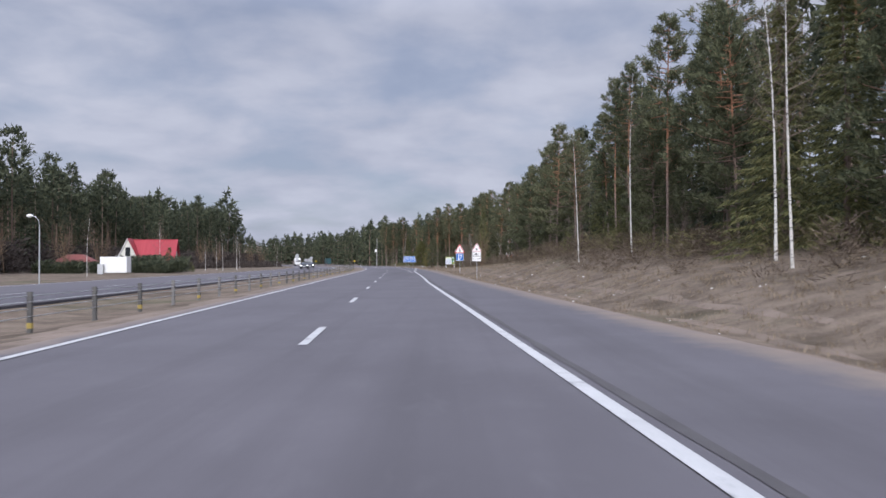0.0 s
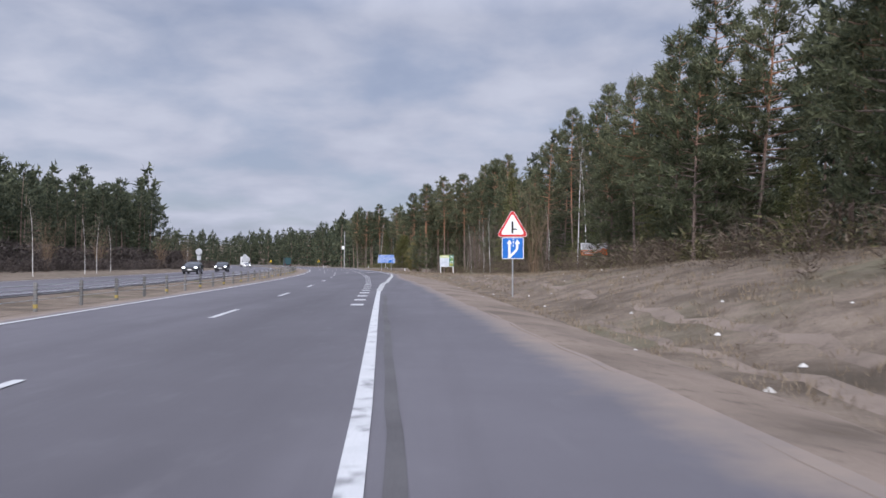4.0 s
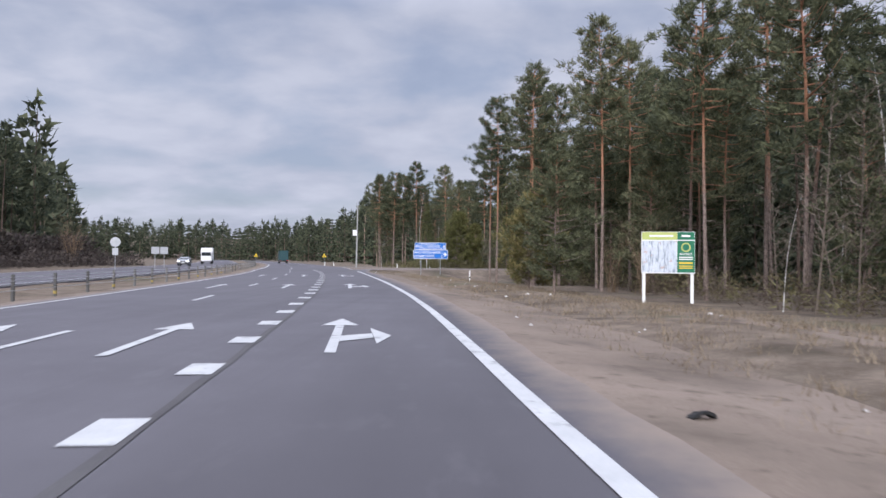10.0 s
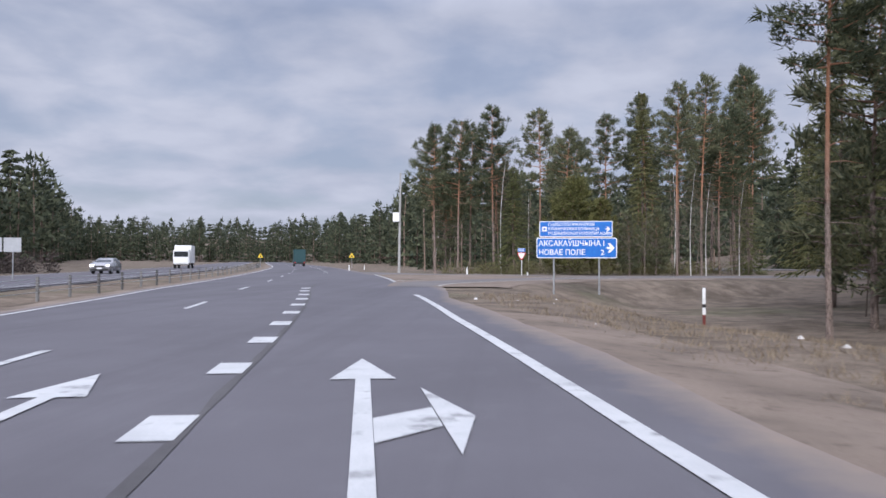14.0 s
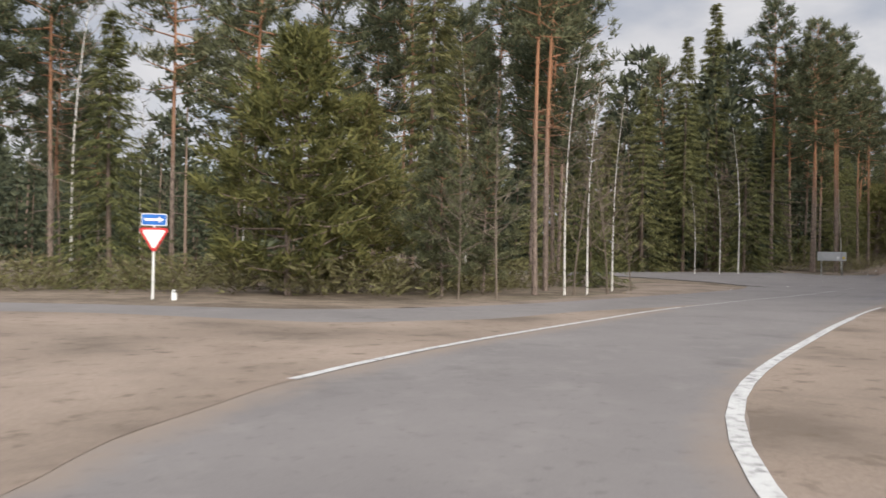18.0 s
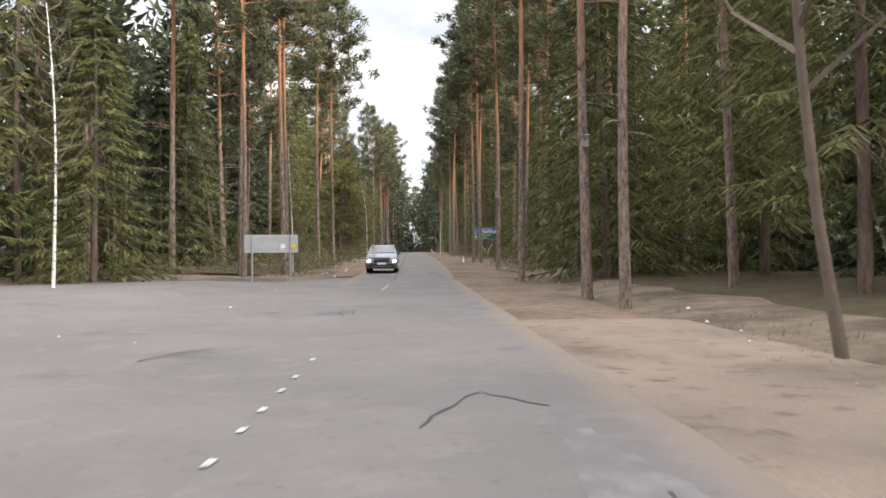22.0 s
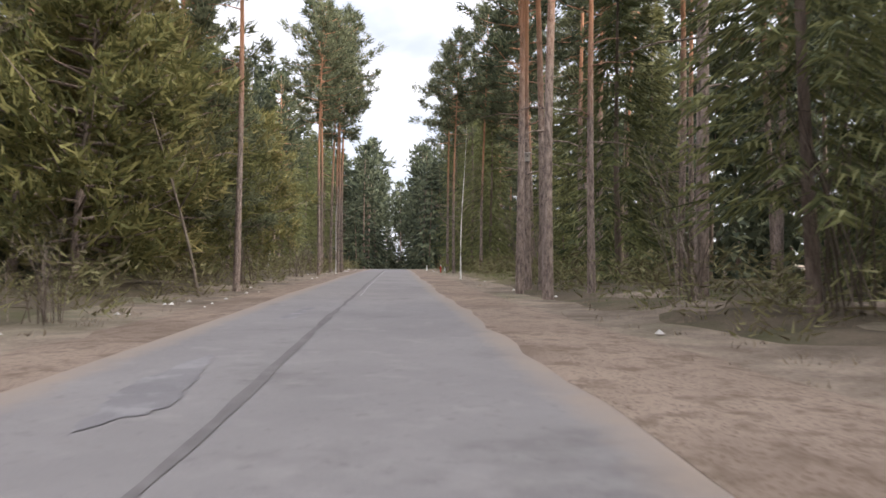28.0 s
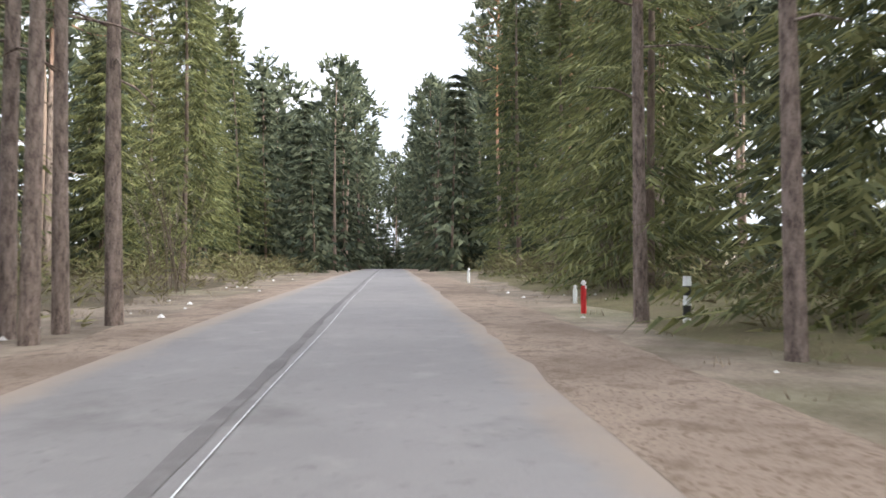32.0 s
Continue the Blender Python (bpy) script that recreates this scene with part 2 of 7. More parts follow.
M_YOUNG_NEEDLES = leafy(material("young_pine_needles", (0.075, 0.080, 0.030), (0.205, 0.190, 0.072), 0.6, 9, 0.75, 0, per="island", spec=0.15), 0.35)
M_SPRUCE = leafy(material("spruce_needles", (0.056, 0.067, 0.030), (0.163, 0.165, 0.068), 0.5, 9, 0.75, 0, per="island", spec=0.15), 0.35)
M_FAR_NEEDLES = leafy(material("distant_needles", (0.043, 0.053, 0.036), (0.110, 0.120, 0.072), 0.3, 5, 0.8, 0, per="island", spec=0.1), 0.3, False)
M_BIRCH = layered(material("birch_bark", (0.50, 0.48, 0.45), (0.66, 0.64, 0.60), 3, 20, 0.8, 0.3), (0.05, 0.045, 0.04), 3.5, 0.56, 0.62, (1, 1, 3.2), 0.95)
M_TWIG = material("bare_twigs", (0.085, 0.066, 0.052), (0.19, 0.155, 0.125), 2, 20, 0.9, 0, per="island", spec=0.1)
M_BARK = material("grey_pine_bark", (0.085, 0.062, 0.050), (0.24, 0.185, 0.155), 3.5, 16, 0.95, 0.9, stretch=(2.2, 2.2, 0.5), spec=0.1, size=0.05)
M_STEEL = material("galvanised_steel", (0.32, 0.33, 0.34), (0.45, 0.46, 0.47), 5, 40, 0.5, 0.05, metal=0.6)
M_CONCRETE = material("concrete", (0.26, 0.255, 0.245), (0.38, 0.375, 0.36), 2, 30, 0.9, 0.3)
M_WHITE = material("white_paint", (0.66, 0.66, 0.65), (0.78, 0.78, 0.77), 3, 30, 0.5, 0.03)
M_BLACK = material("black_paint", (0.012, 0.012, 0.013), (0.03, 0.03, 0.03), 4, 40, 0.5, 0.03)
M_RED = material("red_sign_paint", (0.45, 0.02, 0.025), (0.58, 0.04, 0.04), 4, 40, 0.45, 0.02)
M_BLUE = material("blue_sign_paint", (0.01, 0.10, 0.40), (0.018, 0.15, 0.50), 3, 40, 0.4, 0.02)
M_YELLOW = material("yellow_paint", (0.60, 0.40, 0.02), (0.75, 0.55, 0.05), 3, 40, 0.5, 0.02)
M_ORANGE = material("orange_paint", (0.62, 0.13, 0.03), (0.75, 0.2, 0.06), 3, 40, 0.5, 0.02)
M_GREEN = material("green_sign_paint", (0.012, 0.11, 0.055), (0.02, 0.17, 0.09), 3, 40, 0.45, 0.02)
M_SIGN_GREY = material("bare_sign_back", (0.36, 0.37, 0.38), (0.46, 0.47, 0.48), 2, 30, 0.55, 0.03, metal=0.3)
M_RUBBER = material("tyre_rubber", (0.012, 0.012, 0.012), (0.03, 0.03, 0.03), 8, 60, 0.9, 0.1)
M_GLASS = material("dark_window_glass", (0.015, 0.018, 0.02), (0.03, 0.035, 0.04), 2, 20, 0.08, 0, spec=0.6)


# ---- plan: the highway, the side road, the ground ----
K = 0.77
JX, JY = -25.7, 340.9
SHRINK = Matrix.Diagonal((K, K, K, 1))
_q = np.arange(-420.0, 1010.0, 1.0)
# the driven line, by station
_px = np.interp(_q, [-400, 3, 27, 51, 88, 132, 176, 206, 236, 263, 288, 306, 326, 341], [16, 1.16, 0.34, -0.17, -0.98, -2.55, -4.7, -7.25, -10.39, -14.04, -18.16, -21.47, -24.6, -25.7])
_t = np.clip(_q, 150, 480) - 150
_hq = -8.3 - 0.053 * (_q - 150) - 0.00038 * _t * _t - 2 * 0.00038 * 330 * np.maximum(_q - 480, 0)
_cu = _px - _hq
_Y = np.where(_q < JY, JY + K * (_q - JY), _q)
_hx = _hq - np.where(_q < JY, (1 - K) * (_px - JX), 0.0)
_hx[12:-12] = np.convolve(_hx, np.ones(25) / 25, "valid")
_m = np.gradient(_hx) / np.gradient(_Y)


def station(y):
    """The highway's station at a place y; stations run 1.3 to the metre before the exit."""
    return np.interp(y, _Y, _q)


def place(q):
    return float(np.interp(q, _q, _Y))


def hw_x(y):
    """Where the lane line of the highway runs at y."""
    return np.interp(y, _Y, _hx)


def hw_m(y):
    return np.interp(y, _Y, _m)


def hw(q, u):
    """The point u metres right of the highway's lane line at station q."""
    m = float(np.interp(q, _q, _m))
    n = math.sqrt(1 + m * m)
    return float(np.interp(q, _q, _hx)) + u / n, place(q) - u * m / n


def hwy(y, u):
    """The point u metres right of the lane line at a place y."""
    return hw(float(station(y)), u)


def off(q, u):
    """A far offset from the lane line, drawn in towards the driven line."""
    c = float(np.interp(q, _q, _cu))
    return c + K * (u - c)


def sv(x, y):
    """From stations to places, for what stands beside the highway."""
    return JX + K * (x - JX), JY + K * (y - JY)


SO, SD = np.array((-5.08, 371.40)), np.array((math.sin(radians(61)), math.cos(radians(61))))
SN = np.array((SD[1], -SD[0]))
_s = np.arange(-60, 900, 0.5)
_z = np.cumsum(np.interp(_s, [-30, -15, 0, 12, 67, 95, 165, 280, 400, 480], [0, 0, -0.006, -0.006, 0.027, 0.027, 0.02, 0, -0.02, -0.02])) * 0.5
_z -= np.interp(-30, _s, _z)


def sr(s, lat):
    p = SO + s * SD + lat * SN
    return float(p[0]), float(p[1])


def sr_z(s):
    return np.interp(s, _s, _z)


def chain(x, y):
    dx, dy = np.asarray(x, float) - SO[0], np.asarray(y, float) - SO[1]
    return dx * SD[0] + dy * SD[1], dx * SN[0] + dy * SN[1]


def road_z(x, y):
    s, lat = chain(x, y)
    return sr_z(np.clip(s, -30, 900))


def smooth(t):
    t = np.clip(t, 0, 1)
    return t * t * (3 - 2 * t)


def bank(y):
    return np.interp(y, [-200, 60, 98, 130, 185, 230, 275, 345, 420], [2.1, 2.1, 3.1, 2.2, 0.3, -0.6, -1.2, -1.5, -0.5])


BEND = np.array([(-23.4, 334), (-24.1, 340), (-24.1, 346), (-23.1, 352.1), (-21.3, 355.3), (-19.1, 358.6), (-16.05, 362.4), (-12.8, 365.1), (-9.0, 367.8), (-3.8, 371.0), (1.5, 374.2), (6, 376.8)])


def ground_z(x, y, bare=True):
    x, y = np.asarray(x, float), np.asarray(y, float)
    q = station(y)
    m = hw_m(y)
    u = (x - hw_x(y)) / np.sqrt(1 + m * m)
    left = np.interp(u, [-400, -120, -60, -24, -22.5, -10.6, -9.4, -7.3, -5, -4.3], [6, 1.5, 0, -0.25, -0.06, -0.06, -0.2, -0.28, -0.08, -0.06])
    k = np.interp(q, [315, 345], [K, 1])
    c = np.interp(q, _q, _cu)
    v = c + (u - c) / k
    dip = np.interp(q, [100, 160, 260], [-0.55, -0.35, -0.2])
    right = dip * smooth((v - 7.6) / 4) * (1 - smooth((v - 12) / 5)) + bank(q) * smooth((v - np.interp(q, [120, 220], [13, 9])) / np.interp(q, [120, 220], [13, 15])) + 0.05 * np.clip(v - 28, 0, 40) * np.interp(q, [100, 200], [1, 0.1])
    right = -0.06 + k * right + 1.3 * (1 - k) * smooth((v - 11) / 5)
    zh = np.where(u < 4, left, right)
    s, lat = chain(x, y)
    fall = np.interp(s, [-30, -8, 15], [-1.5, -1.3, 0]) * smooth((lat - 4) / 6)
    rise = 0.25 * smooth((np.abs(lat + 1.3) - 5.5) / 4) * smooth((s - 15) / 30)
    zs = sr_z(np.clip(s, -30, 900)) - 0.06 + fall + rise
    w = smooth((48 - np.abs(lat)) / 30) * smooth((s + 34) / 12)
    w = np.maximum(w, smooth((s - 60) / 60))
    z = zh * (1 - w) + zs * w
    z = np.where(u < 7.4, zh, np.where(u < 9.5, zh + (z - zh) * (u - 7.4) / 2.1, z))
    near = np.sqrt(((x[..., None] - BEND[:, 0]) ** 2 + (y[..., None] - BEND[:, 1]) ** 2).min(-1))
    level = (1 - smooth((near - 3.5) / 6)) * (u > 7.2)
    z = z * (1 - level) + (sr_z(np.clip(s, -30, 900)) - 0.06) * level
    far = np.hypot(x + 20, y - 300)
    ridge = 26 * smooth((far - 500) / 500)
    return z + ridge


def gz(x, y):
    return float(ground_z(x, y))


# ---- mesh helpers ----
def mesh(name, verts, faces, mat, parent=None, label="", smooth_faces=False):
    me = bpy.data.meshes.new(name)
    me.from_pydata([tuple(v) for v in verts], [], faces)
    me.materials.append(mat)
    if smooth_faces:
        me.shade_smooth()
    ob = new(name, me)
    if parent is not None:
        ob.parent = parent
    if label:
        ob["label"] = label
    return ob


def part(name, bm, mat, parent=None, label=""):
    me = bpy.data.meshes.new(name)
    bm.to_mesh(me)
    bm.free()
    me.materials.append(mat)
    ob = new(name, me)
    if parent is not None:
        ob.parent = parent
    if label:
        ob["label"] = label
    return ob


def empty(name, m, label, category, group="", kind=""):
    ob = new(name)
    ob.empty_display_size = 0.2
    ob.matrix_world = m
    return tagged(ob, label, category, group, kind)


def box(bm, cx, cy, cz, sx, sy, sz, bevel=0.0, turn=None):
    r = bmesh.ops.create_cube(bm, size=1.0, matrix=Matrix.Translation((cx, cy, cz)) @ (turn or Matrix()) @ Matrix.Diagonal((sx, sy, sz, 1)))
    if bevel:
        bmesh.ops.bevel(bm, geom=list({e for v in r["verts"] for e in v.link_edges}), offset=bevel, segments=2, affect="EDGES", clamp_overlap=True)
    return bm


def boxed(*a, **k):
    return box(bmesh.new(), *a, **k)


def tube(bm, a, b, r0, r1=None, sides=8):
    """A straight tapered bar from a to b."""
    a, b = Vector(a), Vector(b)
    m = Matrix.Translation((a + b) / 2) @ (b - a).to_track_quat("Z", "Y").to_matrix().to_4x4()
    bmesh.ops.create_cone(bm, cap_ends=True, segments=sides, radius1=r0, radius2=r0 if r1 is None else r1, depth=(b - a).length, matrix=m)
    return bm


def tubed(*a, **k):
    return tube(bmesh.new(), *a, **k)


def plate(points, thick, depth_axis="Y", offset=0.0):
    """A flat panel from an outline in x, z with its face towards -y."""
    bm = bmesh.new()
    f = [bm.verts.new((x, offset - thick / 2, z)) for x, z in points]
    b = [bm.verts.new((x, offset + thick / 2, z)) for x, z in points]
    bm.faces.new(f)
    bm.faces.new(b[::-1])
    for i in range(len(points)):
        j = (i + 1) % len(points)
        bm.faces.new((f[j], f[i], b[i], b[j]))
    bmesh.ops.recalc_face_normals(bm, faces=bm.faces)
    return bm


def rounded(w, h, r, cx=0.0, cz=0.0, n=4):
    out = []
    for qx, qz, a0 in ((1, 1, 0), (-1, 1, 90), (-1, -1, 180), (1, -1, 270)):
        for k in range(n + 1):
            a = radians(a0 + 90 * k / n)
            out.append((cx + qx * (w / 2 - r) + r * math.cos(a), cz + qz * (h / 2 - r) + r * math.sin(a)))
    return out


def text_mesh(name, words, size, mat, parent, at, align="LEFT", stretch=1.0):
    """Raised lettering on a panel that faces -y; at: its lower left or centre."""
    cu = bpy.data.curves.new(name, "FONT")
    cu.body, cu.size, cu.extrude, cu.align_x = words, size, 0.003, align
    cu.offset, cu.resolution_u = size * 0.012, 4
    tmp = new(name + "_shape", cu)
    me = bpy.data.meshes.new_from_object(tmp)
    bpy.data.objects.remove(tmp)
    me.transform(Matrix.Translation(at) @ pose(0, 0, 0, 90) @ Matrix.Diagonal((stretch, 1, 1, 1)))
    me.materials.clear()
    me.materials.append(mat)
    ob = new(name, me)
    ob.parent = parent
    return ob


# ---- ground ----
def steps(parts):
    out = []
    for a, b, d in parts:
        out += list(np.arange(a, b, d))
    return np.array(out + [parts[-1][1]])


gx = steps([(-2400, -400, 200), (-400, -130, 30), (-130, -60, 7), (-60, -34, 2.6), (-34, 46, 1.2), (46, 180, 1.9), (180, 300, 12), (300, 2400, 150)])
gy = steps([(-2000, -300, 170), (-300, -20, 14), (-20, 350, 2.0), (350, 480, 1.25), (480, 560, 4), (560, 800, 20), (800, 3000, 150)])
GX, GY = np.meshgrid(gx, gy)
GZ = ground_z(GX, GY)
_n = np.random.default_rng(4)
bumps = _n.normal(0, 1, GX.shape)
bumps = (bumps + np.roll(bumps, 1, 0) + np.roll(bumps, 1, 1) + np.roll(bumps, (1, 1), (0, 1))) / 4
U = (GX - hw_x(GY)) / np.sqrt(1 + hw_m(GY) ** 2)
S, LAT = chain(GX, GY)
offroad = smooth((U - 9) / 4) * smooth((np.abs(LAT + 1.3) - 5) / 3) + (U < -23) * 1.0
GZ = GZ + bumps * 0.08 * offroad * smooth((np.hypot(GX - 5, GY - 395) - 38) / 12)
nx, ny = len(gx), len(gy)
gv = np.stack([GX.ravel(), GY.ravel(), GZ.ravel()], 1)
gi = np.arange(nx * ny).reshape(ny, nx)
gf = np.stack([gi[:-1, :-1].ravel(), gi[:-1, 1:].ravel(), gi[1:, 1:].ravel(), gi[1:, :-1].ravel()], 1)
ground = mesh("ground", gv.tolist(), gf.tolist(), M_GROUND, smooth_faces=True)
tagged(ground, "dry brown grass, bare soil and needle litter beside the roads", "ground", kind="structure")


# ---- roads ----
def loft(name, left, right, mat, parent=None, cross=4, lift=0.0, z=None, skirt=0.15, label="", cols=None):
    """A strip between two lines of as many points, draped on the road's height."""
    vs, fs = [], []
    n = len(left)
    for (ax, ay), (bx, by) in zip(left, right):
        row = []
        for t in cols or [k / cross for k in range(cross + 1)]:
            x, y = ax + (bx - ax) * t, ay + (by - ay) * t
            row.append((x, y, (float(road_z(x, y)) if z is None else z(x, y) if callable(z) else z) + lift))
        if skirt:
            row = [(row[0][0], row[0][1], row[0][2] - skirt)] + row + [(row[-1][0], row[-1][1], row[-1][2] - skirt)]
        vs += row
    c = len(vs) // n
    for i in range(n - 1):
        for k in range(c - 1):
            a = i * c + k
            fs.append((a, a + 1, a + c + 1, a + c))
    ob = mesh(name, vs, fs, mat, parent, label)
    return ob


def resample(pts, n):
    p = np.array(pts, float)
    d = np.r_[0, np.cumsum(np.hypot(*np.diff(p, axis=0).T))]
    t = np.linspace(0, d[-1], n)
    # a smooth line through the points
    x, y = np.interp(t, d, p[:, 0]), np.interp(t, d, p[:, 1])
    for _ in range(3):
        x[1:-1], y[1:-1] = (x[:-2] + 2 * x[1:-1] + x[2:]) / 4, (y[:-2] + 2 * y[1:-1] + y[2:]) / 4
    return list(zip(x.tolist(), y.tolist()))


HY = list(np.arange(-160, -20, 4.0)) + list(np.arange(-20, 420, 1.6)) + list(np.arange(420, 900, 4.0))


def edge_u(y):
    """Offset of the white edge line right of the lane line."""
    return float(np.interp(y, [20, 55, 72, 82, 108, 147, 163, 170, 181, 191, 197, 211, 217, 226, 235, 251, 262, 285, 302, 318, 332], [3.56, 3.68, 3.74, 3.93, 4.08, 4.12, 4.36, 4.75, 5.1, 5.49, 5.8, 6.38, 6.62, 6.73, 6.74, 6.9, 6.92, 6.74, 6.55, 6.62, 6.95]))


def asphalt_u(y):
    return float(np.interp(y, [100, 150, 170, 190, 205, 219, 232, 255, 284, 303, 312, 330, 342, 350, 362, 380, 420], [7.2, 6.95, 6.8, 6.55, 7.0, 7.5, 7.45, 7.9, 7.8, 7.6, 7.9, 7.9, 9.2, 9.6, 9.6, 7.6, 7.0])) + 0.03 * math.sin(y * 2.3) + 0.05 * math.sin(y * 0.41 + 1)


def highway_dust(x, y):
    """More sand towards the edges of the carriageway."""
    m = float(hw_m(y))
    u = (x - float(hw_x(y))) / math.sqrt(1 + m * m)
    q = float(station(y))
    wide = float(np.interp(q, [90, 140, 200, 300], [1.4, 1.0, 0.8, 0.9]))
    return max(0.8 * float(smooth((u - asphalt_u(q) + wide) / wide)), 0.8 * float(smooth((-3.7 - u) / 0.6)))


highway = loft("road_highway", [hw(y, -4.35) for y in HY], [hw(y, asphalt_u(y)) for y in HY], M_ASPHALT, z=0.0, cols=[0, 0.03, 0.06, 0.1, 0.25, 0.45, 0.65, 0.78, 0.84, 0.89, 0.93, 0.97, 1])
dust_on(highway, highway_dust)
tagged(highway, "grey asphalt highway carriageway with white lane markings", "road", kind="structure")
opposite = loft("road_opposite_carriageway", [hw(y, -22.0) for y in HY], [hw(y, -10.5) for y in HY], M_ASPHALT, cross=4, z=0.0)
tagged(opposite, "grey asphalt carriageway for oncoming traffic behind a cable fence", "road", kind="structure")

# the right-hand exit and the side road
inner = resample([hw(318, 6.5), hw(328, 6.9), (-23.4, 338), (-24.1, 346), (-23.7, 350.5), (-23.1, 352.1), (-22.5, 353.3), (-21.3, 355.3), (-19.1, 358.6), sr(-16.5, 3.42), sr(-15.3, 2.95), sr(-13.9, 2.58), sr(-12.0, 2.3), sr(-10.3, 2.2), sr(-8.1, 2.08), sr(-5.5, 1.98), sr(-3.4, 1.86), sr(-1.2, 1.8), sr(1.5, 1.72), sr(4.5, 1.62), sr(9.5, 1.67), sr(14.2, 1.66), sr(24.6, 1.28), sr(40, 1.3), sr(60, 1.2)], 110)
gore_right = resample([hw(318, 4.5), hw(332, 5.0), hw(344, 6.6), (-27.2, 352.5), (-26.85, 354.1), (-25.9, 355.8), (-24.0, 359.1), sr(-19.0, 0.0), sr(-17.6, -0.8), sr(-15.4, -1.5), sr(-13.7, -1.78), sr(-11.3, -2.12), sr(-9.1, -2.28), sr(-6.1, -2.5), sr(-4.2, -2.6), sr(-1.9, -2.85), sr(1.5, -2.98), sr(4.3, -2.95), sr(10.7, -2.86), sr(20.8, -2.6), sr(26, -2.36), sr(60, -1.6)], 110)


def beside(line, d):
    """The line moved d metres to its right."""
    p = np.array(line, float)
    g = np.gradient(p, axis=0)
    g /= np.linalg.norm(g, axis=1)[:, None]
    return (p + np.stack([g[:, 1], -g[:, 0]], 1) * d).tolist()


bend_start = next(k for k, p in enumerate(inner) if p[1] > 344.5)
outer = [q if k < bend_start else q2 for k, (q, q2) in enumerate(zip(beside(inner, 0.15), beside(inner, 0.16)))]
def side_u(s):
    """The right edge of the forest road."""
    return float(np.interp(s, [57, 90, 110, 130], [1.35, 1.7, 1.65, 1.3])) + 0.03 * math.sin(s * 0.37) + 0.04 * math.sin(s * 0.11)


def side_dust(x, y):
    s, lat = (float(v) for v in chain(x, y))
    return max(0.85 * float(smooth((lat - side_u(s) + 0.8) / 0.8)), 0.85 * float(smooth((-3.2 - lat) / 0.7)))


side_road = loft("road_side", [sr(s, -3.92 + 0.04 * math.sin(s * 0.23)) for s in np.arange(57, 345, 3.0)], [sr(s, side_u(s)) for s in np.arange(57, 345, 3.0)], M_OLD_ASPHALT, lift=0.004, cols=[0, 0.05, 0.1, 0.18, 0.4, 0.6, 0.8, 0.88, 0.94, 1])
dust_on(side_road, side_dust)
tagged(side_road, "worn grey asphalt forest road with a dark seam along it", "road", kind="structure")
ramp = loft("road_exit", gore_right[bend_start:], outer[bend_start:], M_OLD_ASPHALT, lift=0.010, cols=[0, 0.04, 0.09, 0.16, 0.3, 0.5, 0.7, 0.84, 0.91, 0.96, 1])
_in, _go = np.array(inner), np.array(gore_right)
dust_on(ramp, lambda x, y: max(0.75 * float(1 - smooth(np.hypot(_go[:, 0] - x, _go[:, 1] - y).min() / 0.9)) if y < 374 else 0.0, 0.7 * float(1 - smooth((np.hypot(_in[:, 0] - x, _in[:, 1] - y).min() - 0.0) / 0.7))))
tagged(ramp, "grey asphalt slip road curving off the highway", "road", kind="structure")
far_edge = resample([(-38.0, 396), (-30.0, 385.5), (-24.4, 380.4), (-19.7, 378.4), sr(-7.5, -8.6), sr(-3.1, -7.3), sr(-1.3, -7.0), sr(1.7, -6.8), sr(7.4, -6.85), sr(14.4, -6.8), sr(25.3, -6.7), sr(29.6, -7.6)], 50)
gore_left = resample([(-32.6, 379.5), (-28.5, 360), (-26.4, 355), (-23.7, 358.8), sr(-18.8, 0.4), sr(-15.2, -1.1), sr(-11.3, -1.8), sr(-6.1, -2.2), sr(-1.9, -2.5), sr(4.3, -2.6), sr(10.7, -2.6), sr(29.6, -2.0)], 50)
def on_ground(x, y):
    """The junction's paving, never below the ground round it."""
    return max(float(road_z(x, y)), gz(x, y) + 0.06)


join = loft("road_entry", far_edge, gore_left, M_OLD_ASPHALT, cross=8, lift=0.005, z=on_ground, skirt=0.3)
tagged(join, "sand-strewn asphalt of the junction beside the slip road", "road", kind="structure")
branch_near = resample([sr(29, -1.7), sr(29.5, -7.6), (17.6, 396), (18.6, 404), (16.5, 416), (9, 432), (-2, 452)], 30)
branch_far = resample([sr(62, -1.6), sr(66, -4.3), (44.2, 406.2), (39.5, 408.6), (33.0, 412.0), (24, 424), (13, 446)], 30)
branch = loft("road_branch", branch_near, branch_far, M_OLD_ASPHALT, cross=10, lift=0.0, z=on_ground, skirt=0.3)
tagged(branch, "worn asphalt side turning leading off into the forest", "road", kind="structure")


# road paint
def stripe(name, pts, width, mat, parent, lift=0.012, z=None):
    p = np.array(pts, float)
    d = np.gradient(p, axis=0)
    d /= np.linalg.norm(d, axis=1)[:, None]
    nrm = np.stack([-d[:, 1], d[:, 0]], 1) * width / 2
    ob = loft(name, (p + nrm).tolist(), (p - nrm).tolist(), mat, parent, cross=1, lift=lift, z=z, skirt=0)
    return ob


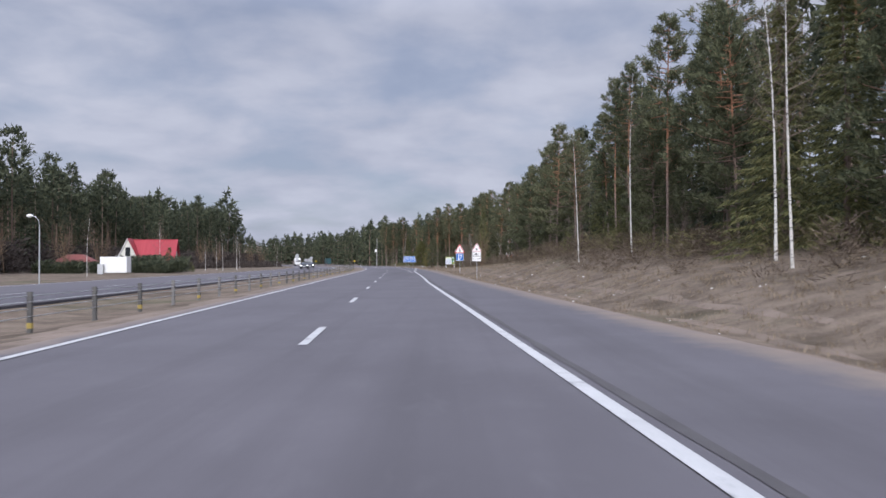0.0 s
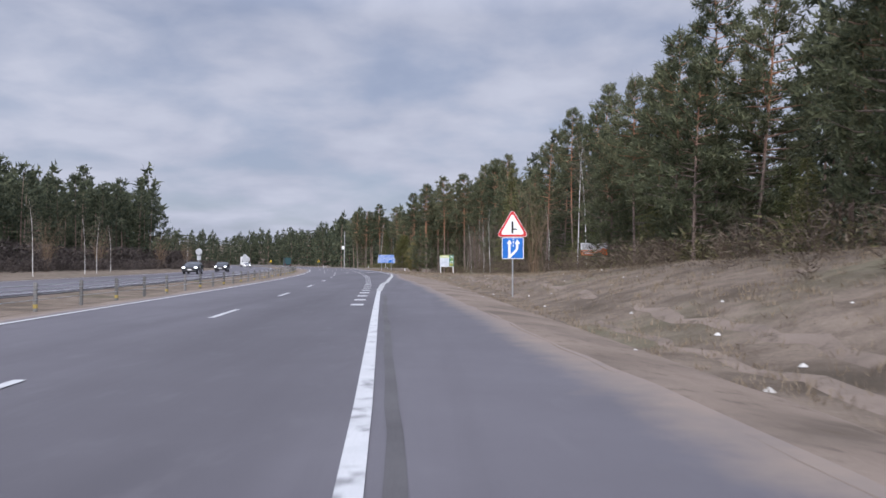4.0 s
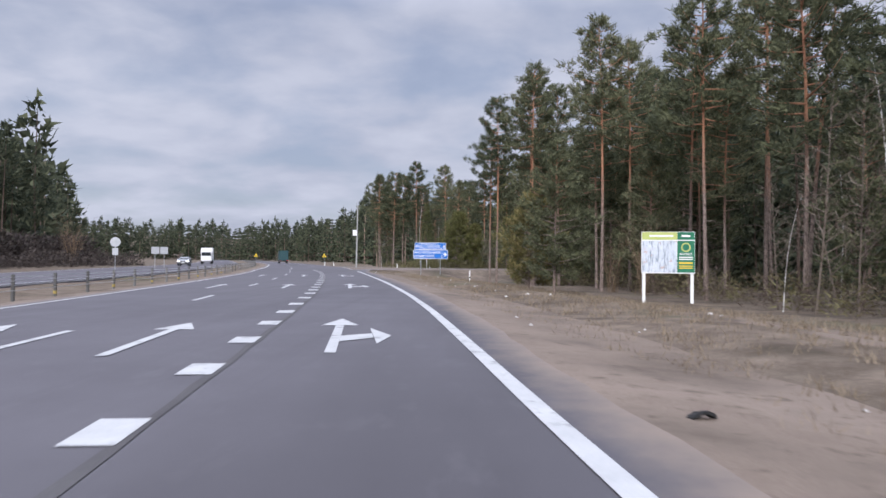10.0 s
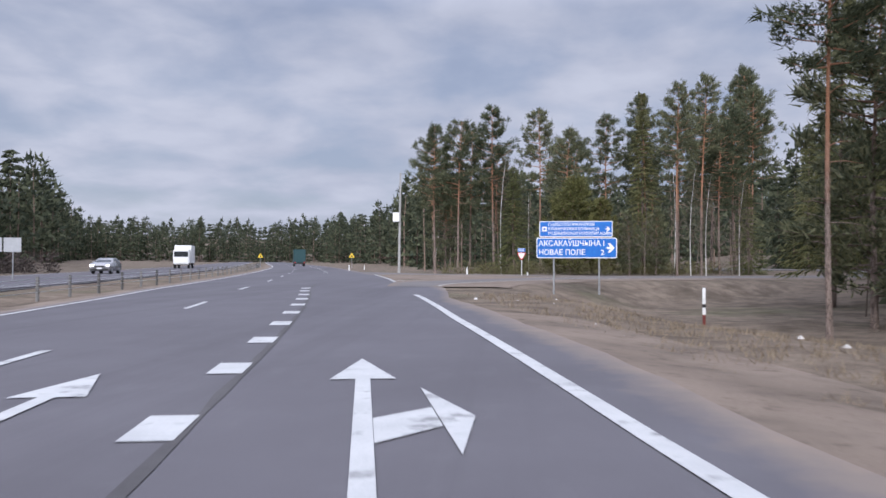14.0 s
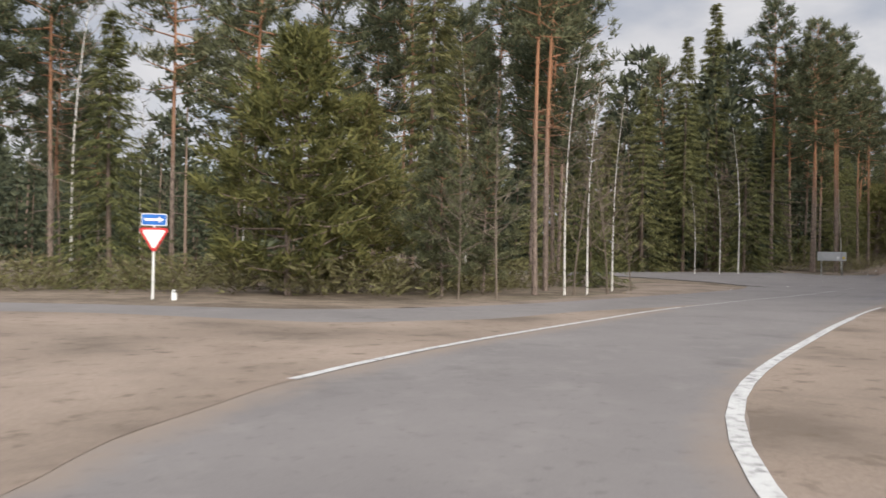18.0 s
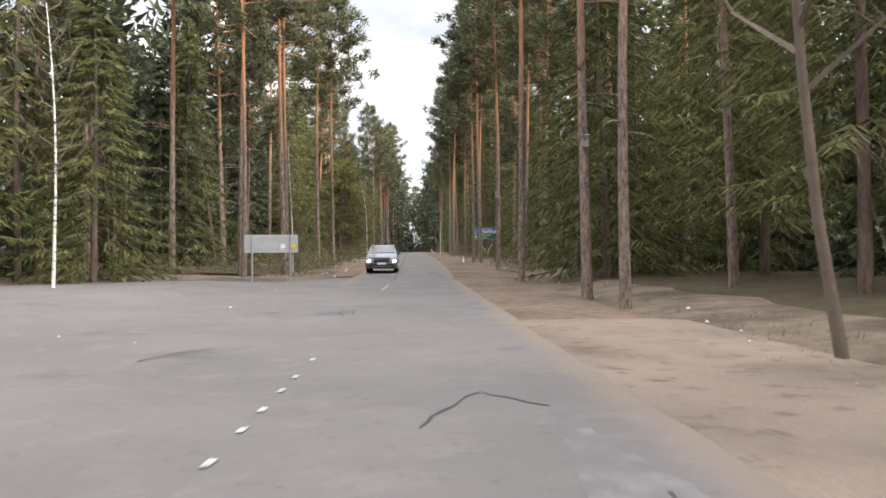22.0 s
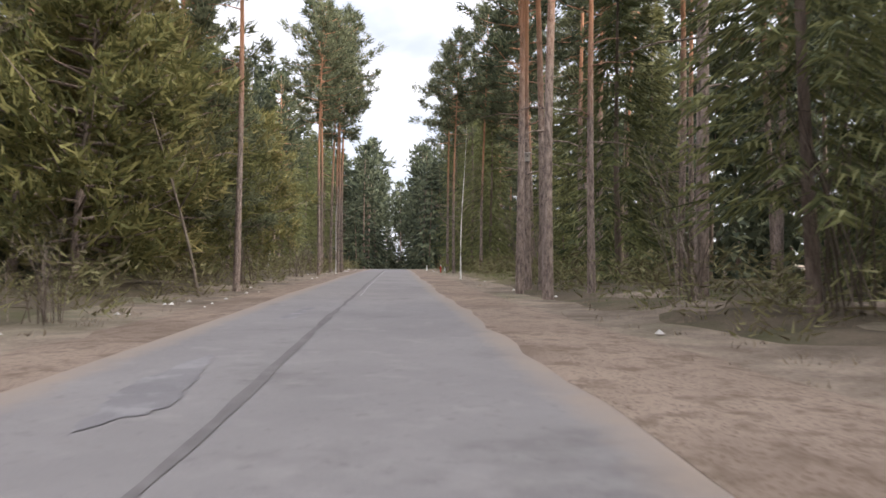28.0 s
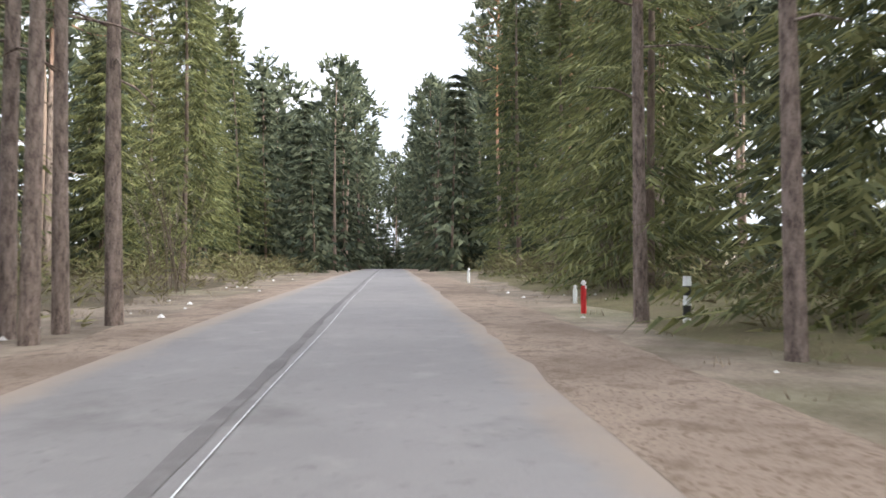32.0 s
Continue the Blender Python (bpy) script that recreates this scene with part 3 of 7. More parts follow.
stripe("edge_line", [hw(y, -3.75) for y in np.arange(-150, 880, 4.0)], 0.15, M_PAINT, highway, z=0.0)
stripe("edge_line", [hw(y, edge_u(y)) for y in np.arange(-150, 148, 3.0)], 0.17, M_PAINT, highway, z=0.0)
stripe("edge_line", [hw(y, edge_u(y)) for y in np.arange(147, 213.5, 3.0)], 0.29, M_OLD_PAINT, highway, z=0.0)
stripe("edge_line", [hw(y, edge_u(y)) for y in np.arange(213, 334, 3.0)], 0.20, M_PAINT, highway, z=0.0)
for n in range(60):
    y = 2.28 + 13.05 * n
    y += float(np.interp(y, [93, 121, 134, 148, 162, 175, 200, 213, 227, 240, 251, 264, 279, 291, 305, 329, 380], [-0.65, -0.1, 0, 0.5, 1.3, 1.5, 0.2, 0.6, 1.5, 0.3, -1.0, -0.3, 0.3, 0.2, -1.1, -1.2, 0]))
    stripe("lane_dash", [hwy(y + k, float(np.interp(y, [107, 148, 240, 330], [0.15, 0.3, 0.1, -0.02]))) for k in (0, 1.7, 3.4)], 0.15, M_PAINT, highway, z=0.0)
for n in range(54, 104):
    y = 0.33 + 3.305 * n
    y += float(np.interp(y, [186, 199, 205, 213, 225, 229, 235, 246, 252, 268, 275, 281, 287, 299, 313], [-0.1, 0, -0.1, 0.2, 0.4, 0.2, -0.1, -0.4, -0.5, -0.4, -0.3, 0.15, -0.25, 0.9, 0.9]))
    u = float(np.interp(y, [190, 229, 281, 300, 313, 340], [3.5, 3.4, 3.26, 3.04, 2.9, 2.8]))
    stripe("wide_dash", [hwy(y, u), hwy(y + 0.92, u)], 0.40, M_PAINT, highway, z=0.0)
y = 385.0
while y < 520:
    stripe("wide_dash", [hw(y, 3.55), hw(y + 0.95, 3.55)], 0.40, M_PAINT, highway, z=0.0)
    y += 3.33
for u in (-11.0, -21.3):
    stripe("edge_line", [hw(y, u) for y in np.arange(-150, 880, 4.0)], 0.15, M_PAINT, opposite, z=0.0)
y = -139.0
while y < 700:
    stripe("lane_dash", [hwy(y + k, -15.0) for k in (0, 1.6, 3.2)], 0.15, M_PAINT, opposite, z=0.0)
    y += 12.65
stripe("edge_line", inner[bend_start + 1:bend_start + 34], 0.15, M_OLD_PAINT, ramp, lift=0.018)
stripe("edge_line", inner[bend_start + 33:bend_start + 41], 0.09, M_OLD_PAINT, ramp, lift=0.018)
stripe("edge_line", resample([(-32.0, 377), (-28.1, 359), (-27.1, 353.4)], 14), 0.22, M_OLD_PAINT, join, lift=0.018)
stripe("centre_line", [(x, y) for x, y in gore_right if -16.2 < chain(x, y)[0] < 3], 0.13, M_OLD_PAINT, ramp, lift=0.018)
stripe("centre_line", resample([sr(2.5, -2.97), sr(6, -2.93), sr(10.7, -2.84), sr(15.7, -2.56), sr(18.2, -2.45), sr(26.1, -2.21)], 30), 0.06, M_OLD_PAINT, ramp, lift=0.018)
for a, c, w in (((-26.85, 354.6), (-26.0, 356.5), 0.16), ((-27.5, 356.1), (-26.8, 356.2), 0.2), ((-27.45, 357.5), (-27.05, 357.55), 0.2), ((-26.5, 357.5), (-25.7, 357.8), 0.2)):
    stripe("gore_mark", resample([a, c], 4), w, M_OLD_PAINT, join, lift=0.018)


def arrow(outline_sets, y, u, length):
    """A lane arrow painted on the highway with its tail at (y, u). Outlines in x right, y ahead for a length of 1."""
    vs, fs = [], []
    for outline in outline_sets:
        k = len(vs)
        for ax, ay in outline:
            px, py = hwy(y + ay * length, u + ax)
            vs.append((px, py, 0.013))
        fs.append(tuple(range(k, k + len(outline))))
    return mesh("lane_arrow", vs, fs, M_PAINT, highway)


SHAFT = [(-0.08, 0), (0.08, 0), (0.08, 0.72), (-0.08, 0.72)]
HEAD = [(-0.36, 0.72), (0.36, 0.72), (0, 1.0)]
SIDE = [(0.08, 0.24), (0.62, 0.325), (0.60, 0.45), (0.08, 0.38)]
SIDE_HEAD = [(0.66, 0.18), (0.93, 0.385), (0.58, 0.62)]
for ay, au in ((263.0, 4.72), (287.0, 4.73), (310.2, 4.46)):
    arrow([SHAFT, HEAD, SIDE, SIDE_HEAD], ay, au, 6.2)
    arrow([SHAFT, HEAD], ay - 0.3, au - 2.95, 5.4)
    arrow([SHAFT, HEAD], ay - 0.5, au - 6.1, 5.2)


def tar(name, pts, width, parent, lift=0.010, z=None, seed=1, mat=None, rough=0.25):
    """A strip of dark bitumen with uneven edges."""
    r = np.random.default_rng(seed)
    p = np.array(pts, float)
    d = np.gradient(p, axis=0)
    d /= np.linalg.norm(d, axis=1)[:, None]
    nrm = np.stack([-d[:, 1], d[:, 0]], 1) * width / 2
    n = len(p)
    k1, k2 = 1 + r.normal(0, rough, n), 1 + r.normal(0, rough, n)
    return loft(name, (p + nrm * k1[:, None]).tolist(), (p - nrm * k2[:, None]).tolist(), mat or M_TAR, parent, cross=1, lift=lift, z=z, skirt=0)


M_OLD_TAR = layered(material("faded_bitumen_seam", (0.075, 0.068, 0.066), (0.105, 0.096, 0.092), 0.7, 60, 0.9, 0.2, spec=0.15), (0.13, 0.12, 0.115), 2.0, 0.5, 0.7, None, 0.7)
M_TAR = material("bitumen_seam", (0.057, 0.053, 0.055), (0.095, 0.090, 0.091), 0.7, 60, 0.85, 0.2, spec=0.25)
tar("tar_seam", [hw(y, edge_u(y) + 0.27) for y in np.arange(-60, 140, 1.5)], 0.13, highway, 0.007, 0.0, 21)
tar("tar_seam", [hw(y, float(np.interp(place(y), [190, 229, 281, 300, 313, 340], [3.7, 3.6, 3.46, 3.24, 3.1, 3.0])) + 0.25 * float(np.interp(y, [205, 222], [1, 0]))) for y in np.arange(205, 348, 1.2)], 0.10, highway, 0.007, 0.0, 22)
tar("tar_seam", [sr(s, -1.68 + 0.015 * math.sin(s * 0.3)) for s in np.arange(60, 340, 0.9)], 0.13, side_road, 0.012, None, 23, M_OLD_TAR)
stripe("seam_edge", [sr(s, -1.48 + 0.02 * math.sin(s * 0.4)) for s in np.arange(128, 335, 1.5)], 0.014, M_OLD_PAINT, side_road, lift=0.016)


def crack(start, legs, width, seed, parent):
    """A wandering crack in the asphalt, from a point (s, lat) by legs (s, lat)."""
    r = np.random.default_rng(seed)
    pts = []
    p = np.array(start, float)
    for leg in legs:
        q = np.array(leg, float)
        n = max(3, int(np.hypot(*(q - p)) / 0.22))
        for k in range(n):
            w = p + (q - p) * k / n + r.normal(0, 0.028, 2)
            pts.append(sr(*w))
        p = q
    tar("crack", pts, width * 0.55, parent, 0.016, None, seed, M_CRACK, 0.35)


M_CRACK = material("open_crack", (0.046, 0.041, 0.040), (0.076, 0.071, 0.070), 2, 50, 0.95, 0.1, spec=0.1)
for n, (start, *legs, width) in enumerate((
        ((21.8, -3.4), (21.6, -2.1), (21.5, -1.2), (21.4, 0.4), 0.05), ((15.9, -0.9), (19.0, -1.08), (23.6, -1.32), 0.035), ((18.4, -0.96), (18.3, -0.15), (19.2, 0.41), (19.6, 0.78), (18.9, 0.85), 0.04),
        ((10.2, -1.2), (10.0, -0.3), (10.1, 0.9), 0.04), ((6.9, -0.6), (7.4, 0.3), (7.3, 1.3), 0.05),
        ((24.3, -0.2), (26.0, 0.1), (25.2, 0.5), (27.5, 0.7), 0.06), ((29.0, -0.7), (30.6, -0.1), (29.6, 0.6), 0.06), ((33.3, -4.3), (34.3, -4.0), (34.8, -3.5), 0.08), ((34.2, 0.4), (33.9, 1.1), 0.05),
        ((43.9, -5.2), (43.3, -4.1), (43.4, -3.0), (43.7, -2.2), (43.6, -0.8), (43.4, 0.3), (43.0, 0.8), 0.05), ((39.7, -2.1), (40.2, -1.8), (40.4, -1.4), (40.4, -0.75), (40.3, 0.0), (40.4, 0.9), 0.07),
        ((40.8, -2.3), (41.6, -2.5), (42.5, -2.45), (43.1, -2.2), 0.055), ((41.0, -2.1), (42.2, -2.2), (42.8, -1.96), 0.04), ((56.8, -3.3), (56.8, -1.8), (56.4, 0.3), (55.7, 0.84), 0.07), ((36.4, -2.9), (36.8, -1.0), (36.6, 0.8), 0.035))):
    crack(start, legs, width, 40 + n, ramp if start[0] < 58 else side_road)


def asphalt_patch(outline, seed, parent):
    """A ragged darker patch in the asphalt; outline in (s, lat)."""
    r = np.random.default_rng(seed)
    pts = []
    for a, c in zip(outline, outline[1:] + outline[:1]):
        n = max(2, int(math.hypot(c[0] - a[0], c[1] - a[1]) / 0.2))
        pts += [(a[0] + (c[0] - a[0]) * k / n + r.normal(0, 0.06), a[1] + (c[1] - a[1]) * k / n + r.normal(0, 0.03)) for k in range(n)]
    cs, cl = np.mean([p[0] for p in outline]), np.mean([p[1] for p in outline])
    vs = [(*sr(s, l), float(sr_z(s)) + 0.014) for s, l in [(cs, cl)] + pts]
    mesh("asphalt_patch", vs, [(0, k, k % len(pts) + 1) for k in range(1, len(pts) + 1)], M_PATCH, parent)


M_PATCH = layered(material("darker_asphalt_patch", (0.099, 0.092, 0.093), (0.144, 0.135, 0.135), 0.9, 60, 0.9, 0.4, spec=0.2), (0.166, 0.157, 0.155), 1.6, 0.5, 0.62, None, 0.9)
for n, outline in enumerate(([(15.6, -0.07), (17.4, 0.09), (20.9, 0.74), (20.9, 1.15), (18.0, 0.9), (15.8, 0.77)], [(47.1, 0.9), (42.8, 0.6), (40.7, 0.45), (41.3, 1.06), (45.6, 1.17)], [(108.2, -2.6), (110.0, -2.9), (111.5, -2.8), (112.8, -2.65), (111.0, -2.37), (109.1, -2.15)],
                             [(118.4, -2.65), (121.9, -2.5), (121.9, -2.3), (118.5, -2.4)], [(61.0, -1.1), (61.9, -1.1), (61.9, 0.45), (61.2, 0.45)], [(54.4, -2.5), (55.3, -2.4), (55.2, -2.05), (54.6, -2.1)], [(56.8, 0.4), (54.0, 0.4), (51.4, 0.6), (52.0, 1.0), (56.0, 1.0)],
                             [(41.0, -3.0), (42.2, -3.2), (43.0, -2.6), (42.0, -2.2)], [(66.0, 0.3), (69.0, -0.1), (72.0, 0.2), (71.0, 0.8), (67.0, 0.9)], [(63.5, 0.2), (64.6, -0.2), (65.2, 0.5), (64.0, 0.8)], [(24.0, 0.0), (27.0, 0.2), (29.5, 0.5), (27.0, 0.9), (24.5, 0.7)])):
    asphalt_patch(outline, 70 + n, ramp if outline[0][0] < 58 else side_road)
stripe("centre_line", [sr(51.9, -1.9), sr(54, -1.83), sr(56.3, -1.77)], 0.05, M_OLD_PAINT, ramp, lift=0.02)
for s in (27.9, 28.9, 29.7, 30.7, 31.6, 33.1):
    stripe("old_dash", [sr(s, -2.03), sr(s + 0.22, -2.02)], 0.06, M_OLD_PAINT, ramp, lift=0.022)



# sandy shoulders, the dirt track, sand over the junction
def drape(name, left, right, mat, label, cross=5, lift=0.03, ragged=0.25, seed=3, flush="", drop=0.05):
    """A strip of loose ground with ragged edges lying on the ground sheet."""
    r = np.random.default_rng(seed)
    n = len(left)
    vs, fs = [], []
    for i in range(n):
        (ax, ay), (bx, by) = left[i], right[i]
        ln = math.hypot(bx - ax, by - ay) or 1
        o1, o2 = r.normal(0, ragged) / ln, r.normal(0, ragged) / ln
        for k in range(cross + 1):
            t = o1 + (1 + o2 - o1) * k / cross
            x, y = ax + (bx - ax) * t, ay + (by - ay) * t
            edge = 0 if 0 < k < cross or (k == 0 and flush == "left") or (k == cross and flush == "right") else -drop
            vs.append((x, y, gz(x, y) + lift + edge))
    c = cross + 1
    for i in range(n - 1):
        for k in range(cross):
            a = i * c + k
            fs.append((a, a + 1, a + c + 1, a + c))
    ob = mesh(name, vs, fs, mat, smooth_faces=True)
    return tagged(ob, label, "ground", kind="structure")


YS = list(np.arange(-60, 322, 1.5))
drape("shoulder_right", [hw(y, asphalt_u(y) - 0.1) for y in YS], [hw(y, float(np.interp(y, [0, 140, 200, 260, 320], [9.3, 9.3, 10.4, 10.8, 10.6]))) for y in YS], M_SAND, "bare pinkish sand beside the highway asphalt", 6, 0.064, 0.05, flush="left")
drape("shoulder_median", [hw(y, -5.6) for y in YS + list(np.arange(322, 520, 2.0))], [hw(y, -4.15) for y in YS + list(np.arange(322, 520, 2.0))], M_SAND, "narrow strip of pale sand along the median", 3, 0.05)
YT = list(np.arange(-40, 330, 1.5))
for k, du in enumerate((0.0, 1.5)):
    mid = [float(np.interp(y, [-40, 130, 180, 240, 275, 330], [9.6, 10.4, 12.0, 14.0, 15.6, 17.6])) + du for y in YT]
    drape("dirt_track_rut", [hw(y, m - 0.45) for y, m in zip(YT, mid)], [hw(y, m + 0.45) for y, m in zip(YT, mid)], M_SAND, "worn sandy wheel rut in the roadside grass", 3, 0.03, 0.16, 7 + k, drop=0.15)
SS = list(np.arange(12, 335, 1.2))
drape("shoulder_side_right", [sr(s, float(np.interp(s, [12, 40, 60], [1.55, 1.2, 1.2])) if s < 60 else side_u(s) - 0.08) for s in SS], [sr(s, float(np.interp(s, [12, 20, 45, 70, 86, 100, 125, 300], [6.0, 5.2, 4.4, 5.0, 7.0, 4.8, 3.1, 3.0]))) for s in SS], M_NEEDLE_SAND, "sandy shoulder of the forest road strewn with needles", 6, 0.067, 0.05, 5, "left")
SL = list(np.arange(66, 335, 1.2))
drape("shoulder_side_left", [sr(s, float(np.interp(s, [66, 100, 300], [-5.6, -5.4, -5.3]))) for s in SL], [sr(s, -3.2) for s in SL], M_NEEDLE_SAND, "sandy shoulder and needle litter by the forest road", 4, 0.054, 0.12, 6)
M_FLOOR = layered(layered(material("needle_litter_floor", (0.052, 0.042, 0.030), (0.105, 0.084, 0.060), 0.9, 13, 0.97, 1.0, spec=0.05, size=0.10), (0.056, 0.060, 0.026), 0.35, 0.5, 0.66, None, 0.6), (0.13, 0.105, 0.075), 3.0, 0.6, 0.7, None, 0.6)
M_MOSS = layered(layered(material("mossy_forest_floor", (0.066, 0.057, 0.032), (0.122, 0.104, 0.060), 0.9, 13, 0.97, 1.0, spec=0.05, size=0.10), (0.100, 0.080, 0.056), 0.4, 0.5, 0.68, None, 0.8), (0.082, 0.088, 0.036), 2.2, 0.54, 0.68, None, 0.6)
for side, a, b2, FS, litter in ((1, 4.9, 24.0, list(np.arange(66, 141, 2.0)), M_FLOOR), (1, 4.9, 24.0, list(np.arange(140, 335, 2.0)), M_MOSS), (-1, -5.9, -26.0, list(np.arange(66, 335, 2.0)), M_FLOOR)):
    near = [sr(s, a + (float(np.interp(s, [66, 76, 86, 96, 112, 125], [0.2, 1.2, 3.0, 1.2, -0.6, -2.0])) if side > 0 else 0.9 * float(np.interp(s, [66, 90], [-1.5, 0])))) for s in FS]
    drape("forest_floor", *((near, [sr(s, b2) for s in FS]) if side > 0 else ([sr(s, b2) for s in FS], near)), litter, "dark forest floor of needle litter, moss and low green plants", 8, 0.06, 0.3, 31 + side, drop=0.3)
FN = list(np.arange(17, 67, 2.0))
drape("forest_floor", [sr(s, float(np.interp(s, [17, 25, 45, 66], [8.6, 7.0, 5.6, 5.9]))) for s in FN], [sr(s, 24.0) for s in FN], M_FLOOR, "dark forest floor of needle litter beside the junction", 8, 0.06, 0.3, 35, drop=0.3)
corner = beside(inner[bend_start:bend_start + 70], 0.08)
drape("shoulder_corner", corner, beside(inner[bend_start:bend_start + 70], 3.6), M_SAND, "trodden sand inside the bend of the slip road", 5, 0.072, 0.02, 8, "left")
sand_in = resample([(-27.0, 353.4), (-25.8, 355.7), (-23.7, 358.9), sr(-18.9, 0.1), sr(-17.5, -0.7), sr(-15.3, -1.45), sr(-13.7, -1.8), sr(-11.3, -2.14), sr(-9.1, -2.3), sr(-6.1, -2.52), sr(-4.2, -2.62), sr(-1.9, -2.87), sr(1.5, -3.0), sr(4.3, -3.0)], 70)
sand_in = [(x + 0.04 * math.sin(k * 1.3) + 0.03 * math.sin(k * 0.47), y) for k, (x, y) in enumerate(sand_in)]
sand_out = resample([(-31.8, 376.5), (-30.5, 378.2), (-24.5, 377.2), (-20.5, 375.4), sr(-10.0, -6.0), sr(-8.0, -4.9), sr(-6.4, -4.2), sr(-3.9, -4.2), sr(-1.5, -4.0), sr(1.7, -3.4), sr(4.3, -3.1)], 70)
loft("junction_sand", sand_out, sand_in, M_SAND, cross=5, lift=0.014, skirt=0)
tagged(bpy.data.objects["junction_sand"], "pale sand washed over the paved gore", "ground", kind="structure")
island = resample([sr(-3.5, -7.5), sr(1.7, -7.0), sr(7.4, -7.05), sr(16, -7.0), sr(25, -6.9), sr(28.2, -8.2)], 36)
drape("island_verge", resample([sr(-4.5, -8.4), sr(1.7, -8.2), sr(7.4, -8.4), sr(14, -9.4), sr(22, -11.5), sr(27, -14)], 36), island, M_SAND, "sandy verge of the grass wedge at the junction", 4, 0.05, 0.25, 9)


# ---- trees ----
rng = np.random.default_rng(11)


def ring_tube(path, radii, sides=7):
    """Vertices and faces of a bent, tapered tube."""
    vs, fs = [], []
    n = len(path)
    for i, (p, r) in enumerate(zip(path, radii)):
        d = Vector(path[min(i + 1, n - 1)]) - Vector(path[max(i - 1, 0)])
        q = d.to_track_quat("Z", "Y")
        for k in range(sides):
            a = 2 * math.pi * k / sides
            vs.append(tuple(Vector(p) + q @ Vector((r * math.cos(a), r * math.sin(a), 0))))
    for i in range(n - 1):
        for k in range(sides):
            a, b = i * sides + k, i * sides + (k + 1) % sides
            fs.append((a, b, b + sides, a + sides))
    fs.append(tuple((n - 1) * sides + k for k in range(sides)))
    return vs, fs


class Shape:
    """Gathers pieces into one mesh."""

    def __init__(self):
        self.v, self.f = [], []

    def add(self, vs, fs):
        k = len(self.v)
        self.v += vs
        self.f += [tuple(i + k for i in f) for f in fs]

    def blade(self, p, d, length, width, roll):
        """A slim leaf-shaped piece from p along d."""
        d = Vector(d).normalized()
        side = d.orthogonal().normalized()
        side.rotate(Matrix.Rotation(roll, 3, d))
        p = Vector(p)
        k = len(self.v)
        m = p + d * length * 0.45
        self.v += [tuple(p), tuple(m + side * width / 2), tuple(p + d * length), tuple(m - side * width / 2)]
        self.f.append((k, k + 1, k + 2, k + 3))

    def needle(self, p, d, length, width):
        """A slim three-cornered spray from p along d."""
        d = Vector(d).normalized()
        side = d.cross(Vector(rng.normal(0, 1, 3))).normalized() * width / 2
        p = Vector(p)
        k = len(self.v)
        self.v += [tuple(p - side), tuple(p + side), tuple(p + d * length)]
        self.f.append((k, k + 1, k + 2))

    def object(self, name, mat, parent=None, label="", shade=False):
        return mesh(name, self.v, self.f, mat, parent, label, shade)


def pine_bark():
    """Scots pine bark: grey plates low down, thin orange bark above."""
    m = material("scots_pine_bark", (0.075, 0.056, 0.048), (0.30, 0.235, 0.20), 5.5, 26, 0.95, 1.0, stretch=(2.2, 2.2, 0.7), spec=0.1, size=0.06, pos=(0.38, 0.60))
    nt = m.node_tree
    bs = nt.nodes["Principled BSDF"]
    before = bs.inputs["Base Color"].links[0].from_socket
    tc = nt.nodes.new("ShaderNodeTexCoord")
    sep = nt.nodes.new("ShaderNodeSeparateXYZ")
    nt.links.new(tc.outputs["Object"], sep.inputs[0])
    wob = node(nt, "ShaderNodeTexNoise", Scale=0.8, Detail=4.0)
    nt.links.new(tc.outputs["Object"], wob.inputs["Vector"])
    sm = nt.nodes.new("ShaderNodeMath")
    sm.operation = "MULTIPLY_ADD"
    sm.inputs[1].default_value = 6.0
    nt.links.new(wob.outputs["Fac"], sm.inputs[0]), nt.links.new(sep.outputs["Z"], sm.inputs[2])
    mr = nt.nodes.new("ShaderNodeMapRange")
    mr.inputs["From Min"].default_value, mr.inputs["From Max"].default_value = 9.0, 14.0
    nt.links.new(sm.outputs[0], mr.inputs["Value"])
    mix = nt.nodes.new("ShaderNodeMixRGB")
    mix.inputs["Color2"].default_value = (0.36, 0.185, 0.11, 1)
    nt.links.new(mr.outputs["Result"], mix.inputs["Fac"])
    nt.links.new(before, mix.inputs["Color1"]), nt.links.new(mix.outputs[0], bs.inputs["Base Color"])
    return m


M_PINE_BARK = pine_bark()


def bent(h, sway, n=9):
    a, b = rng.uniform(-sway, sway, 2)
    c = rng.uniform(0, 6.28)
    return [(a * (i / (n - 1)) ** 2 + 0.12 * math.sin(c + 5 * i / n), b * (i / (n - 1)) ** 2 + 0.12 * math.cos(c + 4 * i / n), h * i / (n - 1)) for i in range(n)]


def on_path(path, t):
    i = min(int(t * (len(path) - 1)), len(path) - 2)
    f = t * (len(path) - 1) - i
    return Vector(path[i]).lerp(Vector(path[i + 1]), f)


def tuft(sh, p, out, size, count, width):
    for _ in range(count):
        d = Vector(rng.normal(0, 1, 3)) * 0.62 + Vector(out) * 0.75 + Vector((0, 0, 0.22))
        q = Vector(p) + Vector(rng.normal(0, size * 0.33, 3))
        sh.needle(q, d, size * rng.uniform(0.6, 1.2), width * rng.uniform(0.7, 1.3))


